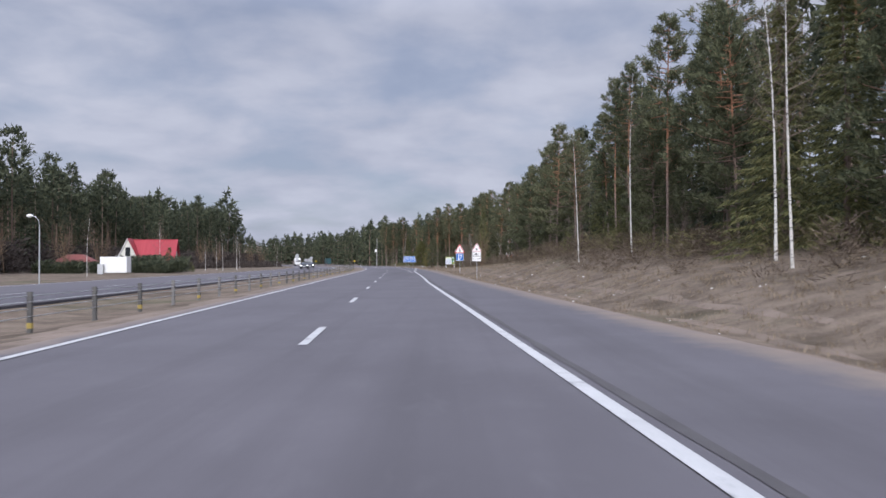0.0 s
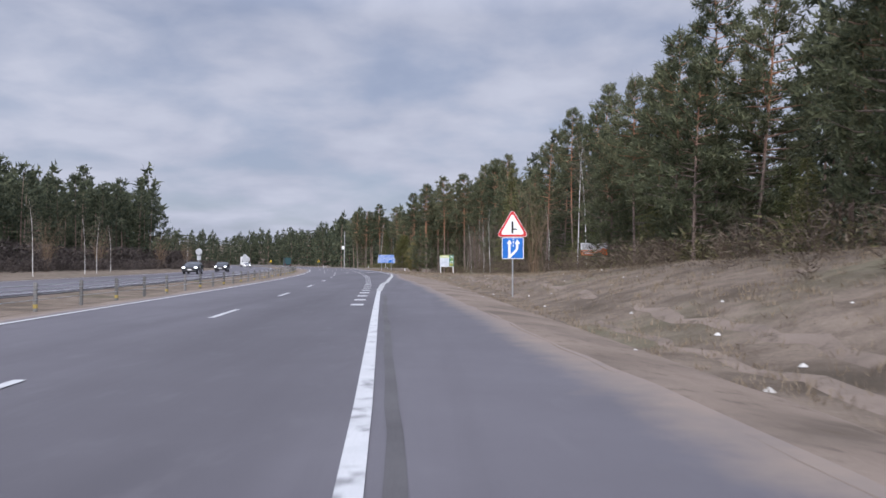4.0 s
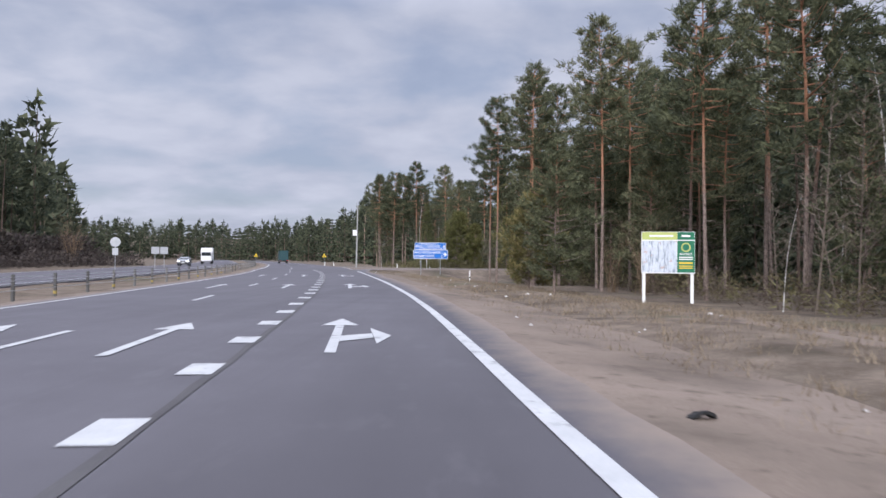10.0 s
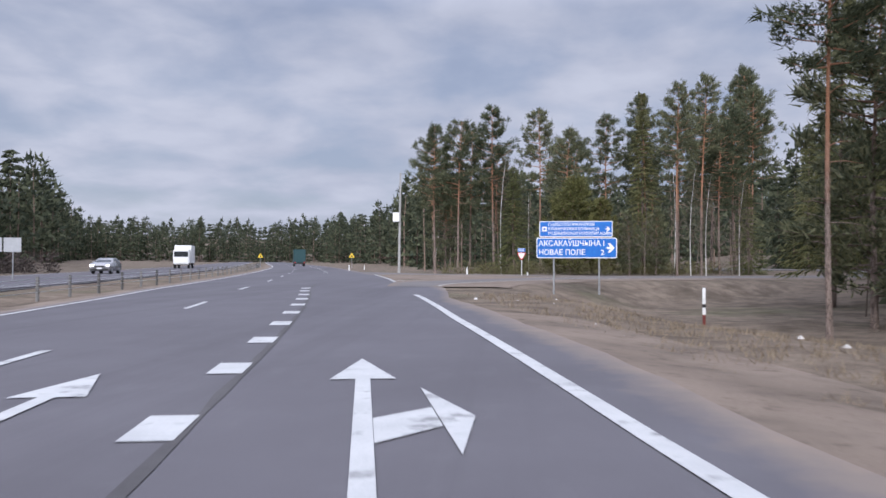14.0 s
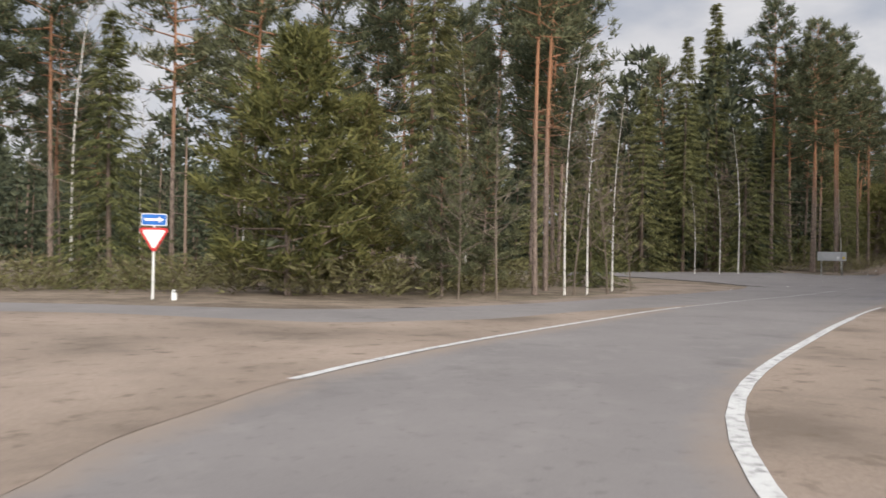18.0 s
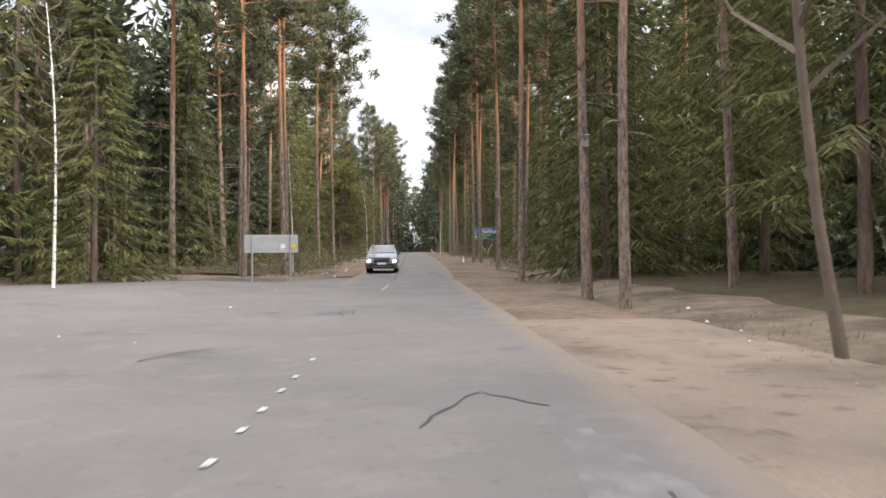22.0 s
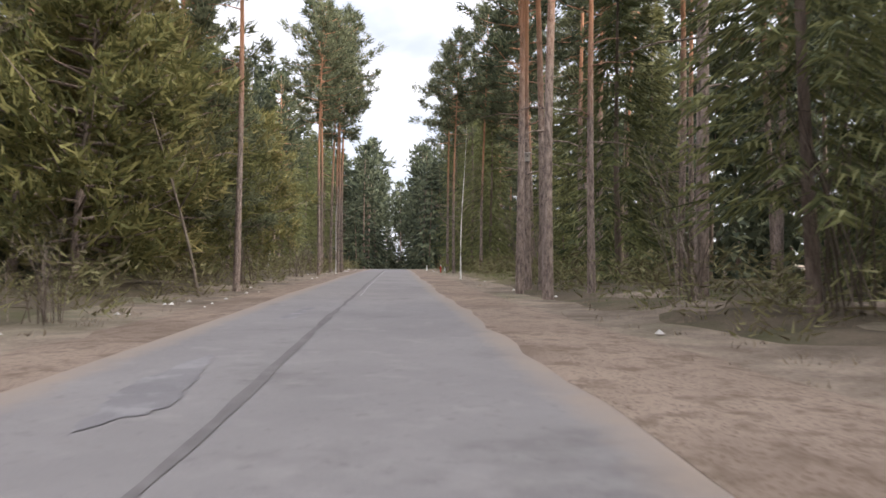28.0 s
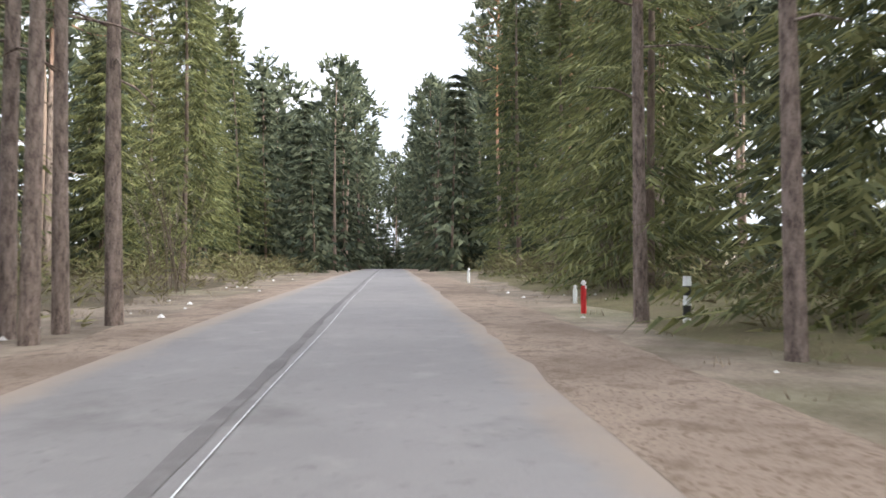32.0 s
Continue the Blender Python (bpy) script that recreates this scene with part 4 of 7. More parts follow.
def pine_shape(h, low=0.45, reach=3.0, branches=46, count=30, width=0.095, r=0.145, dead=8, sides=8, size=0.5, limbs=True, rings=9, dens=1.55):
    path = bent(h, 0.7, rings)
    trunk, crown = Shape(), Shape()
    vs, fs = ring_tube([(p[0], p[1], p[2] - (0.4 if i == 0 else 0)) for i, p in enumerate(path)], [r * (1.18 if i == 0 else 1.0 - 0.82 * (i / (rings - 1)) ** 1.1) for i in range(rings)], sides)
    trunk.add(vs, fs)
    for k in range(dead):
        t = rng.uniform(0.18, low + 0.1)
        p, a = on_path(path, t), rng.uniform(0, 6.28)
        ln = rng.uniform(0.5, 1.9)
        e = p + Vector((math.cos(a) * ln, math.sin(a) * ln, rng.uniform(-0.35, 0.25)))
        trunk.add(*ring_tube([tuple(p), tuple(p.lerp(e, 0.5) + Vector((0, 0, 0.1))), tuple(e)], [0.035, 0.025, 0.01], 3))
    for k in range(branches):
        f = (k + rng.uniform(0, 1)) / branches
        t = low + (1 - low) * f ** 0.9
        p, a = on_path(path, min(t, 0.985)), k * 2.4 + rng.uniform(-0.5, 0.5)
        profile = math.sin(min(1.0, (1.02 - f) * 1.15) * math.pi * 0.5) * (0.62 + 0.38 * min(1, f * 4))
        ln = reach * profile * rng.uniform(0.55, 1.15) + 0.35
        lift = rng.uniform(-0.12, 0.38) + 0.35 * f
        e = p + Vector((math.cos(a) * ln, math.sin(a) * ln, ln * lift))
        mid = p.lerp(e, 0.55) + Vector((0, 0, -0.08 * ln))
        if limbs:
            trunk.add(*ring_tube([tuple(p), tuple(mid), tuple(e)], [0.03 + 0.012 * ln, 0.03, 0.008], 3))
        out = (e - mid).normalized()
        k2 = 2 + int(ln * dens)
        for j in range(k2):
            w = 0.38 + 0.62 * (j + 0.6) / k2
            q = p.lerp(mid, w / 0.55) if w < 0.55 else mid.lerp(e, (w - 0.55) / 0.45)
            q = q + Vector((rng.normal(0, 0.22 * ln * 0.5), rng.normal(0, 0.22 * ln * 0.5), rng.normal(0.08, 0.10)))
            tuft(crown, q, out, size, count, width)
    return trunk, crown


def spruce_shape(h, low=0.04, spread=0.2, step=0.46, count=34, width=0.052, r=0.14, sides=7, per=8, rings=9, size=0.42):
    path = bent(h, 0.25, rings)
    trunk, crown = Shape(), Shape()
    vs, fs = ring_tube([(p[0], p[1], p[2] - (0.4 if i == 0 else 0)) for i, p in enumerate(path)], [r * (1.15 if i == 0 else 1.0 - 0.93 * i / (rings - 1)) for i in range(rings)], sides)
    trunk.add(vs, fs)
    z, turn = h * low + 0.2, 0.0
    while z < h - 0.1:
        left = h - z
        ln0 = min(spread * left + 0.25, 3.6)
        turn += 0.8
        for k in range(per if left > 2 else 5):
            a = turn + 6.283 * k / per + rng.uniform(-0.35, 0.35)
            ln = ln0 * rng.uniform(0.6, 1.15)
            p = on_path(path, min(z / h, 0.99))
            sag = -0.30 * ln * min(1, left / 7) + 0.18 * ln * (left < 4)
            e = p + Vector((math.cos(a) * ln, math.sin(a) * ln, sag))
            mid = p.lerp(e, 0.6) + Vector((0, 0, -0.06 * ln))
            side = Vector((-math.sin(a), math.cos(a), 0))
            for j in range(count):
                w = 0.22 + 0.78 * (j + rng.uniform(0.2, 0.9)) / count
                q = p.lerp(mid, w / 0.6) if w < 0.6 else mid.lerp(e, (w - 0.6) / 0.4)
                sgn = -1 if j % 2 else 1
                d = side * sgn * rng.uniform(0.5, 1.1) + (e - p).normalized() * 0.8 + Vector((0, 0, -0.55 * rng.uniform(0.3, 1.3)))
                crown.needle(q + Vector(rng.normal(0, 0.05, 3)), d, (size * 0.8 + 0.17 * ln * (1.1 - w)) * rng.uniform(0.6, 1.25), width * (0.9 + 0.2 * ln))
            crown.needle(mid, e - mid, ln * 0.5, width * 1.2)
        z += step * rng.uniform(0.8, 1.2) * (0.6 + 0.4 * min(1, left / 6))
    return trunk, crown


def bare_shape(h, r=0.09, branches=34, lean=0.9, low=0.3, twigs=7, sides=6):
    path = bent(h, lean)
    trunk, crown = Shape(), Shape()
    vs, fs = ring_tube([(p[0], p[1], p[2] - (0.3 if i == 0 else 0)) for i, p in enumerate(path)], [r * (1.15 if i == 0 else 1.0 - 0.93 * i / 8) for i in range(9)], sides)
    trunk.add(vs, fs)
    for k in range(branches):
        t = low + (0.98 - low) * (k + rng.uniform(0, 1)) / branches
        p, a = on_path(path, t), k * 2.4 + rng.uniform(-0.6, 0.6)
        ln = (1.05 - t) * h * 0.26 * rng.uniform(0.5, 1.2) + 0.4
        e = p + Vector((math.cos(a) * ln * 0.7, math.sin(a) * ln * 0.7, ln * rng.uniform(0.35, 0.95)))
        mid = p.lerp(e, 0.5) + Vector((math.cos(a), math.sin(a), -0.5)) * 0.1 * ln
        crown.add(*ring_tube([tuple(p), tuple(mid), tuple(e)], [0.012 + 0.009 * ln, 0.014, 0.006], 3))
        for j in range(twigs):
            w = rng.uniform(0.3, 1.0)
            q = p.lerp(mid, w / 0.5) if w < 0.5 else mid.lerp(e, (w - 0.5) / 0.5)
            d = Vector(rng.normal(0, 0.5, 3)) + (e - p).normalized() + Vector((0, 0, 0.1))
            crown.blade(q, d, ln * rng.uniform(0.25, 0.55), 0.022, rng.uniform(0, 3.1))
    return trunk, crown


def shrub_shape(h, stems=16, twigs=7):
    crown = Shape()
    for k in range(stems):
        a, ln = rng.uniform(0, 6.28), h * rng.uniform(0.6, 1.1)
        o = Vector((rng.normal(0, 0.3), rng.normal(0, 0.3), -0.1))
        e = o + Vector((math.cos(a) * ln * rng.uniform(0.1, 0.5), math.sin(a) * ln * rng.uniform(0.1, 0.5), ln))
        mid = o.lerp(e, 0.5) + Vector((math.cos(a), math.sin(a), 0)) * -0.06 * ln
        crown.add(*ring_tube([tuple(o), tuple(mid), tuple(e)], [0.022, 0.015, 0.005], 3))
        for j in range(twigs):
            w = rng.uniform(0.25, 1.0)
            q = o.lerp(mid, w / 0.5) if w < 0.5 else mid.lerp(e, (w - 0.5) / 0.5)
            d = Vector(rng.normal(0, 0.45, 3)) + Vector((math.cos(a) * 0.3, math.sin(a) * 0.3, 0.8))
            crown.blade(q, d, ln * rng.uniform(0.15, 0.4), 0.02, rng.uniform(0, 3.1))
    return crown


KINDS = {}


def kind_of_tree(key, name, trunk, crown, bark, leaf, label, category):
    """A first tree of a kind, parked under the ground until it is planted."""
    KINDS.setdefault(key, []).append((name, trunk, crown, bark, leaf, label, category, []))


TALL = "tall Scots pine with a bare grey and orange trunk"
for i in range(4):
    kind_of_tree("pine", "pine_tree", *pine_shape((21, 23, 19, 24)[i], (0.5, 0.55, 0.42, 0.6)[i], (3.3, 3.0, 3.5, 3.0)[i], 46, 30), M_PINE_BARK, M_NEEDLES, TALL, "tree")
for i in range(2):
    kind_of_tree("full_pine", "pine_tree", *pine_shape((17.5, 13)[i], (0.14, 0.08)[i], (3.7, 3.1)[i], 66, 30, r=0.13, dead=5), M_PINE_BARK, M_NEEDLES, "young pine with green branches low down its trunk", "tree")
kind_of_tree("bushy_pine", "pine_tree", *pine_shape(9.2, 0.05, 2.9, 84, 30, 0.085, r=0.11, dead=0, size=0.46), M_PINE_BARK, M_YOUNG_NEEDLES, "broad young pine with yellow-green branches down to the ground", "tree")
for i in range(3):
    kind_of_tree("spruce", "spruce_tree", *spruce_shape((17, 14, 20)[i], (0.05, 0.03, 0.12)[i], (0.2, 0.24, 0.17)[i]), M_BARK, M_SPRUCE, "dark green spruce with drooping branches", "tree")
for i in range(2):
    kind_of_tree("young_spruce", "spruce_tree", *spruce_shape((5.5, 3.2)[i], 0.03, (0.3, 0.34)[i], 0.32, 22, 0.055, 0.06, size=0.26), M_BARK, M_SPRUCE, "small young spruce at the forest edge", "tree")
for i in range(3):
    kind_of_tree("birch", "birch_tree", *bare_shape((17, 14, 11)[i], (0.085, 0.07, 0.06)[i], 38, (1.6, 1.9, 1.5)[i], (0.35, 0.3, 0.25)[i]), M_BIRCH, M_TWIG, "slender leafless birch with a white trunk", "tree")
for i in range(2):
    kind_of_tree("sapling", "bare_tree", *bare_shape((9, 6.5)[i], (0.05, 0.04)[i], 26, 1.3, 0.2, 5, 5), M_TWIG, M_TWIG, "thin leafless young tree", "tree")


def plant(key, x, y, size=1.0, turn=None, variant=None, z=None, tilt=(0, 0), label=""):
    kinds = KINDS[key]
    i = int(rng.integers(len(kinds))) if variant is None else variant
    name, trunk, crown, bark, leaf, text, category, made = kinds[i]
    m = pose(x, y, (gz(x, y) if z is None else z), tilt[0], tilt[1], rng.uniform(0, 360) if turn is None else turn)
    if not made:
        e = empty(name, Matrix(), text, category, "trees along the road")
        trunk.object("trunk", bark, e, shade=True)
        crown.object("crown", leaf, e)
        made.append(e)
        e.matrix_world = m
        e.scale = (size,) * 3
        tree = e
    else:
        tree = copy_thing(made[0], m)
        tree.scale = (size * rng.uniform(0.94, 1.06), size * rng.uniform(0.94, 1.06), size)
    if label:
        tree["label"] = label
    return tree


class Woods:
    """Many trees in one mesh for the depth of the forest, too many to count."""

    def __init__(self):
        self.trunk, self.crown = [[], []], [[], []]
        self.kt = self.kc = 0
        self.low = [pine_shape((20, 23)[i], (0.42, 0.5)[i], 3.4, 24, 8, 0.40, 0.17, 0, 4, 1.0, False, 4, 0.9) for i in range(2)] + [spruce_shape(16, 0.03, 0.22, 0.95, 8, 0.34, 0.14, 4, 7, 4, 0.9), spruce_shape(10, 0.02, 0.28, 0.8, 8, 0.32, 0.1, 4, 7, 4, 0.8)]
        self.far = [pine_shape(21, 0.15, 3.6, 15, 6, 0.85, 0.22, 0, 3, 1.7, False, 3, 0.6), spruce_shape(19, 0.03, 0.22, 1.8, 5, 0.8, 0.18, 3, 6, 3, 1.4)]

    def add(self, x, y, which, size, far=False):
        t, c = (self.far if far else self.low)[which]
        a = rng.uniform(0, 6.28)
        ca, sa = math.cos(a) * size, math.sin(a) * size
        z = gz(x, y)
        for sh, store, key in ((t, self.trunk, "kt"), (c, self.crown, "kc")):
            v = np.array(sh.v)
            w = np.stack([x + v[:, 0] * ca - v[:, 1] * sa, y + v[:, 0] * sa + v[:, 1] * ca, z + v[:, 2] * size], 1)
            base = self.kt if key == "kt" else self.kc
            store[0].append(w)
            store[1] += [tuple(i + base for i in f) for f in sh.f]
            if key == "kt":
                self.kt += len(v)
            else:
                self.kc += len(v)

    def finish(self, name, label):
        e = empty(name, Matrix(), label, "forest", kind="stuff")
        for store, n, mat in ((self.trunk, "trunks", M_PINE_BARK2), (self.crown, "crowns", M_FAR_NEEDLES)):
            o = mesh(n, np.concatenate(store[0]).tolist(), store[1], mat, e)
            o["kind"] = "stuff"
        return e


M_PINE_BARK2 = material("distant_bark", (0.10, 0.072, 0.058), (0.26, 0.19, 0.15), 0.6, 5, 0.95, 0.0, per="island", spec=0.1)


def scatter(poly, gap, tries=4000, keep=None):
    """Points in a polygon at least gap apart."""
    p = np.array(poly, float)
    lo, hi = p.min(0), p.max(0)
    out, cell = [], {}
    n = min(tries, int((hi - lo).prod() / (gap * gap) * 3))
    for _ in range(n):
        x, y = rng.uniform(lo[0], hi[0]), rng.uniform(lo[1], hi[1])
        inside, j = False, len(p) - 1
        for i in range(len(p)):
            if (p[i][1] > y) != (p[j][1] > y) and x < (p[j][0] - p[i][0]) * (y - p[i][1]) / (p[j][1] - p[i][1]) + p[i][0]:
                inside = not inside
            j = i
        if not inside or (keep and not keep(x, y)):
            continue
        k = (int(x // gap), int(y // gap))
        if any((x - qx) ** 2 + (y - qy) ** 2 < gap * gap for a in (-1, 0, 1) for b in (-1, 0, 1) for qx, qy in cell.get((k[0] + a, k[1] + b), ())):
            continue
        cell.setdefault(k, []).append((x, y))
        out.append((x, y))
    return out


def mixed(points, weights, lo=0.8, hi=1.15):
    keys = list(weights)
    w = np.array([weights[k] for k in keys], float)
    for x, y in points:
        k = keys[int(rng.choice(len(keys), p=w / w.sum()))]
        plant(k, x, y, rng.uniform(lo, hi), tilt=(rng.normal(0, 1.2), rng.normal(0, 1.2)))


right_edge = lambda q: off(q, float(np.interp(q, [-40, 100, 180, 230, 262, 300, 335], [22, 23, 25, 26, 28, 31, 32])))

# trees that stand out, each at its own place
FIXED = []


def stand(key, x, y, size=1.0, variant=None, tilt=(0, 0), label="", turn=None):
    FIXED.append((x, y))
    return plant(key, x, y, size, turn, variant, None, tilt, label)


for x, y, size in ((18.0, 74.0, 0.95), (14.6, 81.5, 0.8), (17.1, 39.0, 0.9), (18.4, 43.5, 1.0), (16.2, 190.5, 0.92), (17.6, 191.6, 0.98)):
    stand("birch", *sv(x, y), size * K, 0)
stand("bushy_pine", *sv(-4.2, 285.0), 0.6), stand("full_pine", *sv(-3.0, 280.5), 0.8 * K, 1)
for x, y, size, v in ((-1.4, 317.3, 1.05, 1), (-4.9, 323.2, 0.95, 3), (-5.4, 331.8, 0.9, 1), (-1.6, 312.0, 1.0, 3), (6.5, 300.0, 1.1, 0), (3.0, 296.0, 1.05, 1), (9.0, 290.5, 1.15, 2), (12.5, 283.0, 1.1, 1), (7.5, 281.0, 1.1, 0), (11.0, 273.0, 1.1, 2), (13.5, 266.0, 1.1, 0), (4.5, 306.5, 1.1, 2), (2.0, 318.0, 1.1, 0), (15.0, 258.0, 1.05, 1)):
    stand("pine", *sv(x, y), size * K, v)
for x, y, size, v in ((-28.2, 398.0, 0.90, 2), (-25.6, 396.5, 0.92, 2), (-21.5, 401.0, 0.95, 0), (-24.5, 404.5, 0.95, 2), (-16.0, 398.0, 0.90, 0), (-13.7, 390.8, 0.8, 2), (-9.0, 396.0, 0.84, 0), (-5.0, 394.0, 0.84, 1), (-0.3, 388.7, 0.84, 3), (-3.7, 384.4, 0.8, 1), (5.0, 396.0, 0.95, 2), (8.0, 399.5, 1.0, 0), (9.5, 405.0, 1.05, 1), (6.0, 408.5, 1.05, 2), (10.5, 412.0, 1.1, 3), (3.0, 413.0, 1.0, 0), (11.5, 418.0, 1.1, 2), (2.5, 393.0, 0.85, 2)):
    stand("pine", x, y, size, v)
stand("bushy_pine", -13.9, 384.4, 1.0), stand("bushy_pine", -10.9, 386.4, 0.8), stand("full_pine", -5.6, 385.4, 0.5, 1), stand("full_pine", -8.4, 383.4, 0.45, 1)
for x, y, size in ((-20.7, 395.3, 1.0), (-1.9, 393.7, 1.05), (-2.6, 384.0, 0.75), (-1.0, 384.6, 0.7), (3.2, 388.2, 0.7), (33.7, 408.5, 0.95), (30.5, 407.6, 0.7), (29.0, 409.0, 0.6)):
    stand("birch", x, y, size, 1)
for x, y in ((-2.0, 383.9), (0.6, 385.3), (2.3, 387.2), (4.1, 387.7), (-7.3, 381.2), (-8.8, 381.6)):
    stand("sapling", x, y, 0.9)
for x, y, size in ((-52, 120, 0.7), (-60, 172, 0.8), (-63, 182, 0.7), (-58, 214, 0.8), (-62, 222, 0.7), (-60, 236, 0.75), (-64, 250, 0.8), (-66, 262, 0.7), (-62, 300, 0.6), (-57, 100, 0.75), (-60, 205, 0.6)):
    stand("birch", *sv(x, y), size * K, 1)
stand("young_spruce", *sv(-57, 170), 0.77, 0), stand("young_spruce", *sv(-60.5, 176), 0.7, 0), stand("young_spruce", *sv(-55, 178), 0.55, 1)
for k in range(26):
    y = 226 + 1.55 * k
    x, yy = hw(y, right_edge(y) - 0.9 + float(rng.uniform(-0.8, 2.0)))
    stand("sapling" if k % 4 else "birch", x, yy, K * float(rng.uniform(0.8, 1.3)) * (1 if k % 4 else 0.6), tilt=(float(rng.normal(0, 4)), float(rng.normal(0, 4))))
# trunks close to the forest road
for s, lat, size, v in ((26.3, 5.4, 0.95, 1), (42.6, 4.7, 1.0, 3), (46.6, 4.5, 1.05, 1), (58.2, 4.2, 1.0, 3), (62.0, 7.4, 0.95, 1), (74.8, 4.8, 1.0, 1), (82.0, 7.9, 1.0, 3), (84.4, 9.4, 1.0, 1), (87.9, 4.7, 1.0, 3), (89.8, 4.3, 0.9, 1), (92.4, 5.2, 1.05, 3),
                       (132.5, 5.2, 1.05, 3), (134.4, 5.0, 1.0, 1), (131.5, 4.4, 1.0, 1), (127.5, 4.7, 1.15, 3), (128.5, 6.3, 0.9, 1), (169.8, 7.0, 0.95, 3), (177.7, 4.6, 0.95, 1), (172.2, 4.7, 0.9, 3),
                       (64.5, -9.6, 1.0, 1), (65.8, -9.9, 1.05, 3), (70.1, -8.4, 1.0, 1), (69.2, -8.4, 1.05, 3), (86.6, -7.3, 1.0, 1), (85.0, -8.2, 1.0, 3), (132.1, -6.2, 0.9, 1), (170.2, -6.8, 1.0, 3), (174.5, -5.6, 0.95, 1), (175.4, -6.3, 1.0, 3), (176.3, -5.9, 0.95, 1), (177.9, -5.6, 1.05, 3), (162.4, -6.3, 0.9, 1)):
    x, y = sr(s, lat)
    stand("pine", x, y, size, v)
for s, lat, size in ((151.0, 3.7, 0.85), (71.6, -8.2, 0.8), (170.1, -5.6, 0.7), (112, -5.9, 0.8)):
    x, y = sr(s, lat)
    stand("birch", x, y, size, 2)
x, y = sr(32.7, 4.9)
stand("sapling", x, y, 1.7, 0, (8, -10), "crooked leafless tree leaning over the verge")
x, y = sr(106.6, 4.9)
stand("sapling", x, y, 0.42, 1, label="small bare sapling in heaped litter")


def clear(gap=2.2):
    return lambda x, y: off_side(x, y) and all((x - a) ** 2 + (y - b) ** 2 > gap * gap for a, b in FIXED)


# the bank right of the highway
edge1 = [hw(y, right_edge(y)) for y in range(-30, 332, 12)]
edge2 = [hw(y, right_edge(y) + 8) for y in range(-30, 332, 12)]
edge3 = [hw(y, right_edge(y) + 24) for y in range(-30, 332, 12)]
off_side = lambda x, y: not (-20 < chain(x, y)[0] and -13 < chain(x, y)[1] < 7.5) 
mixed(scatter(edge1 + edge2[::-1], 3.4, keep=clear()), {"pine": 3.6, "full_pine": 5.0, "spruce": 2.4, "birch": 1.0, "sapling": 1.2, "young_spruce": 0.9}, 0.6, 0.9)
# the corner between the highway and the side road
mixed(scatter([(-6, 338), (-5, 349), (2, 360), (12, 368), (22, 372), (40, 352), (30, 330)], 4.2, keep=clear()), {"pine": 5, "full_pine": 1.5, "spruce": 2, "sapling": 0.6, "young_spruce": 0.8})
# behind the junction
mixed(scatter([(-29, 405), (-25.5, 395), (-18, 389), (-8, 386.5), (2, 389.5), (9, 394), (10, 404), (4, 418), (-20, 427), (-32, 426)], 5.0, keep=clear(2.6)), {"pine": 3.5, "full_pine": 0.8, "spruce": 1.6, "birch": 1.6, "sapling": 1.8}, 0.66, 0.95)
# left of the side road
mixed(scatter([(20, 427), (30, 415), (38, 411), sr(64, -8.6), sr(100, -6.8), sr(230, -6.4), sr(230, -15), sr(62, -18)], 3.7, keep=clear(1.8)), {"spruce": 6, "pine": 1.5, "birch": 0.5, "young_spruce": 1.2, "sapling": 0.5}, 1.0, 1.38)
# right of the side road
mixed(scatter([sr(16, 9.5), sr(40, 6.8), sr(70, 6.6), sr(85, 10.0), sr(100, 9.5), sr(112, 6.5), sr(230, 5.6), sr(230, 14), sr(16, 19)], 3.8, keep=clear(1.8)), {"pine": 2.2, "spruce": 5.2, "young_spruce": 1.0, "sapling": 0.5, "birch": 0.3}, 1.0, 1.35)

woods = Woods()
depth = [(edge2 + edge3[::-1], 3.8), ([(0, 352), (14, 364), sr(20, 19), sr(240, 13), sr(240, 34), sr(40, 48), (46, 338), (20, 330)], 3.8),
         ([(-33, 427), (-20, 427), (4, 418), (2, 440), (-28, 480), (-39, 470)], 6.5), ([(22, 434), (30, 424), sr(60, -17), sr(240, -14), sr(240, -38), sr(60, -46)], 3.6)]
for poly, gap in depth:
    for x, y in scatter(poly, gap, keep=off_side):
        woods.add(x, y, int(rng.choice(4, p=[0.22, 0.2, 0.32, 0.26])), rng.uniform(0.85, 1.12) * (0.8 if x < 10 and y > 400 or y < 330 else 1))
# along the far end of the side road, and across it beyond the rise
for x, y in scatter([sr(230, -5.6), sr(345, -5.4), sr(345, -22), sr(230, -22)], 3.6) + scatter([sr(230, 4.2), sr(345, 4.0), sr(345, 22), sr(230, 22)], 3.6) + scatter([sr(350, -30), sr(350, 30), sr(375, 30), sr(375, -30)], 3.4):
    woods.add(x, y, int(rng.choice(4)), rng.uniform(1.0, 1.35))
for x, y in scatter([sr(346, -9), sr(346, 9), sr(354, 9), sr(354, -9)], 1.7):
    woods.add(x, y, 3, rng.uniform(0.4, 1.1))
# the edge of the forest left of the highway
left_line = [sv(-62, -40), sv(-72, 60), sv(-83, 150), sv(-90, 215), sv(-92, 290), sv(-94, 350), sv(-97, 392)]
for x, y in scatter(left_line + [(x - 30, y) for x, y in left_line[::-1]], 3.9):
    woods.add(x, y, int(rng.choice(4, p=[0.34, 0.34, 0.2, 0.12])), rng.uniform(0.78, 1.02))
woods.finish("forest_depth", "dense pine and spruce forest behind the first trees")

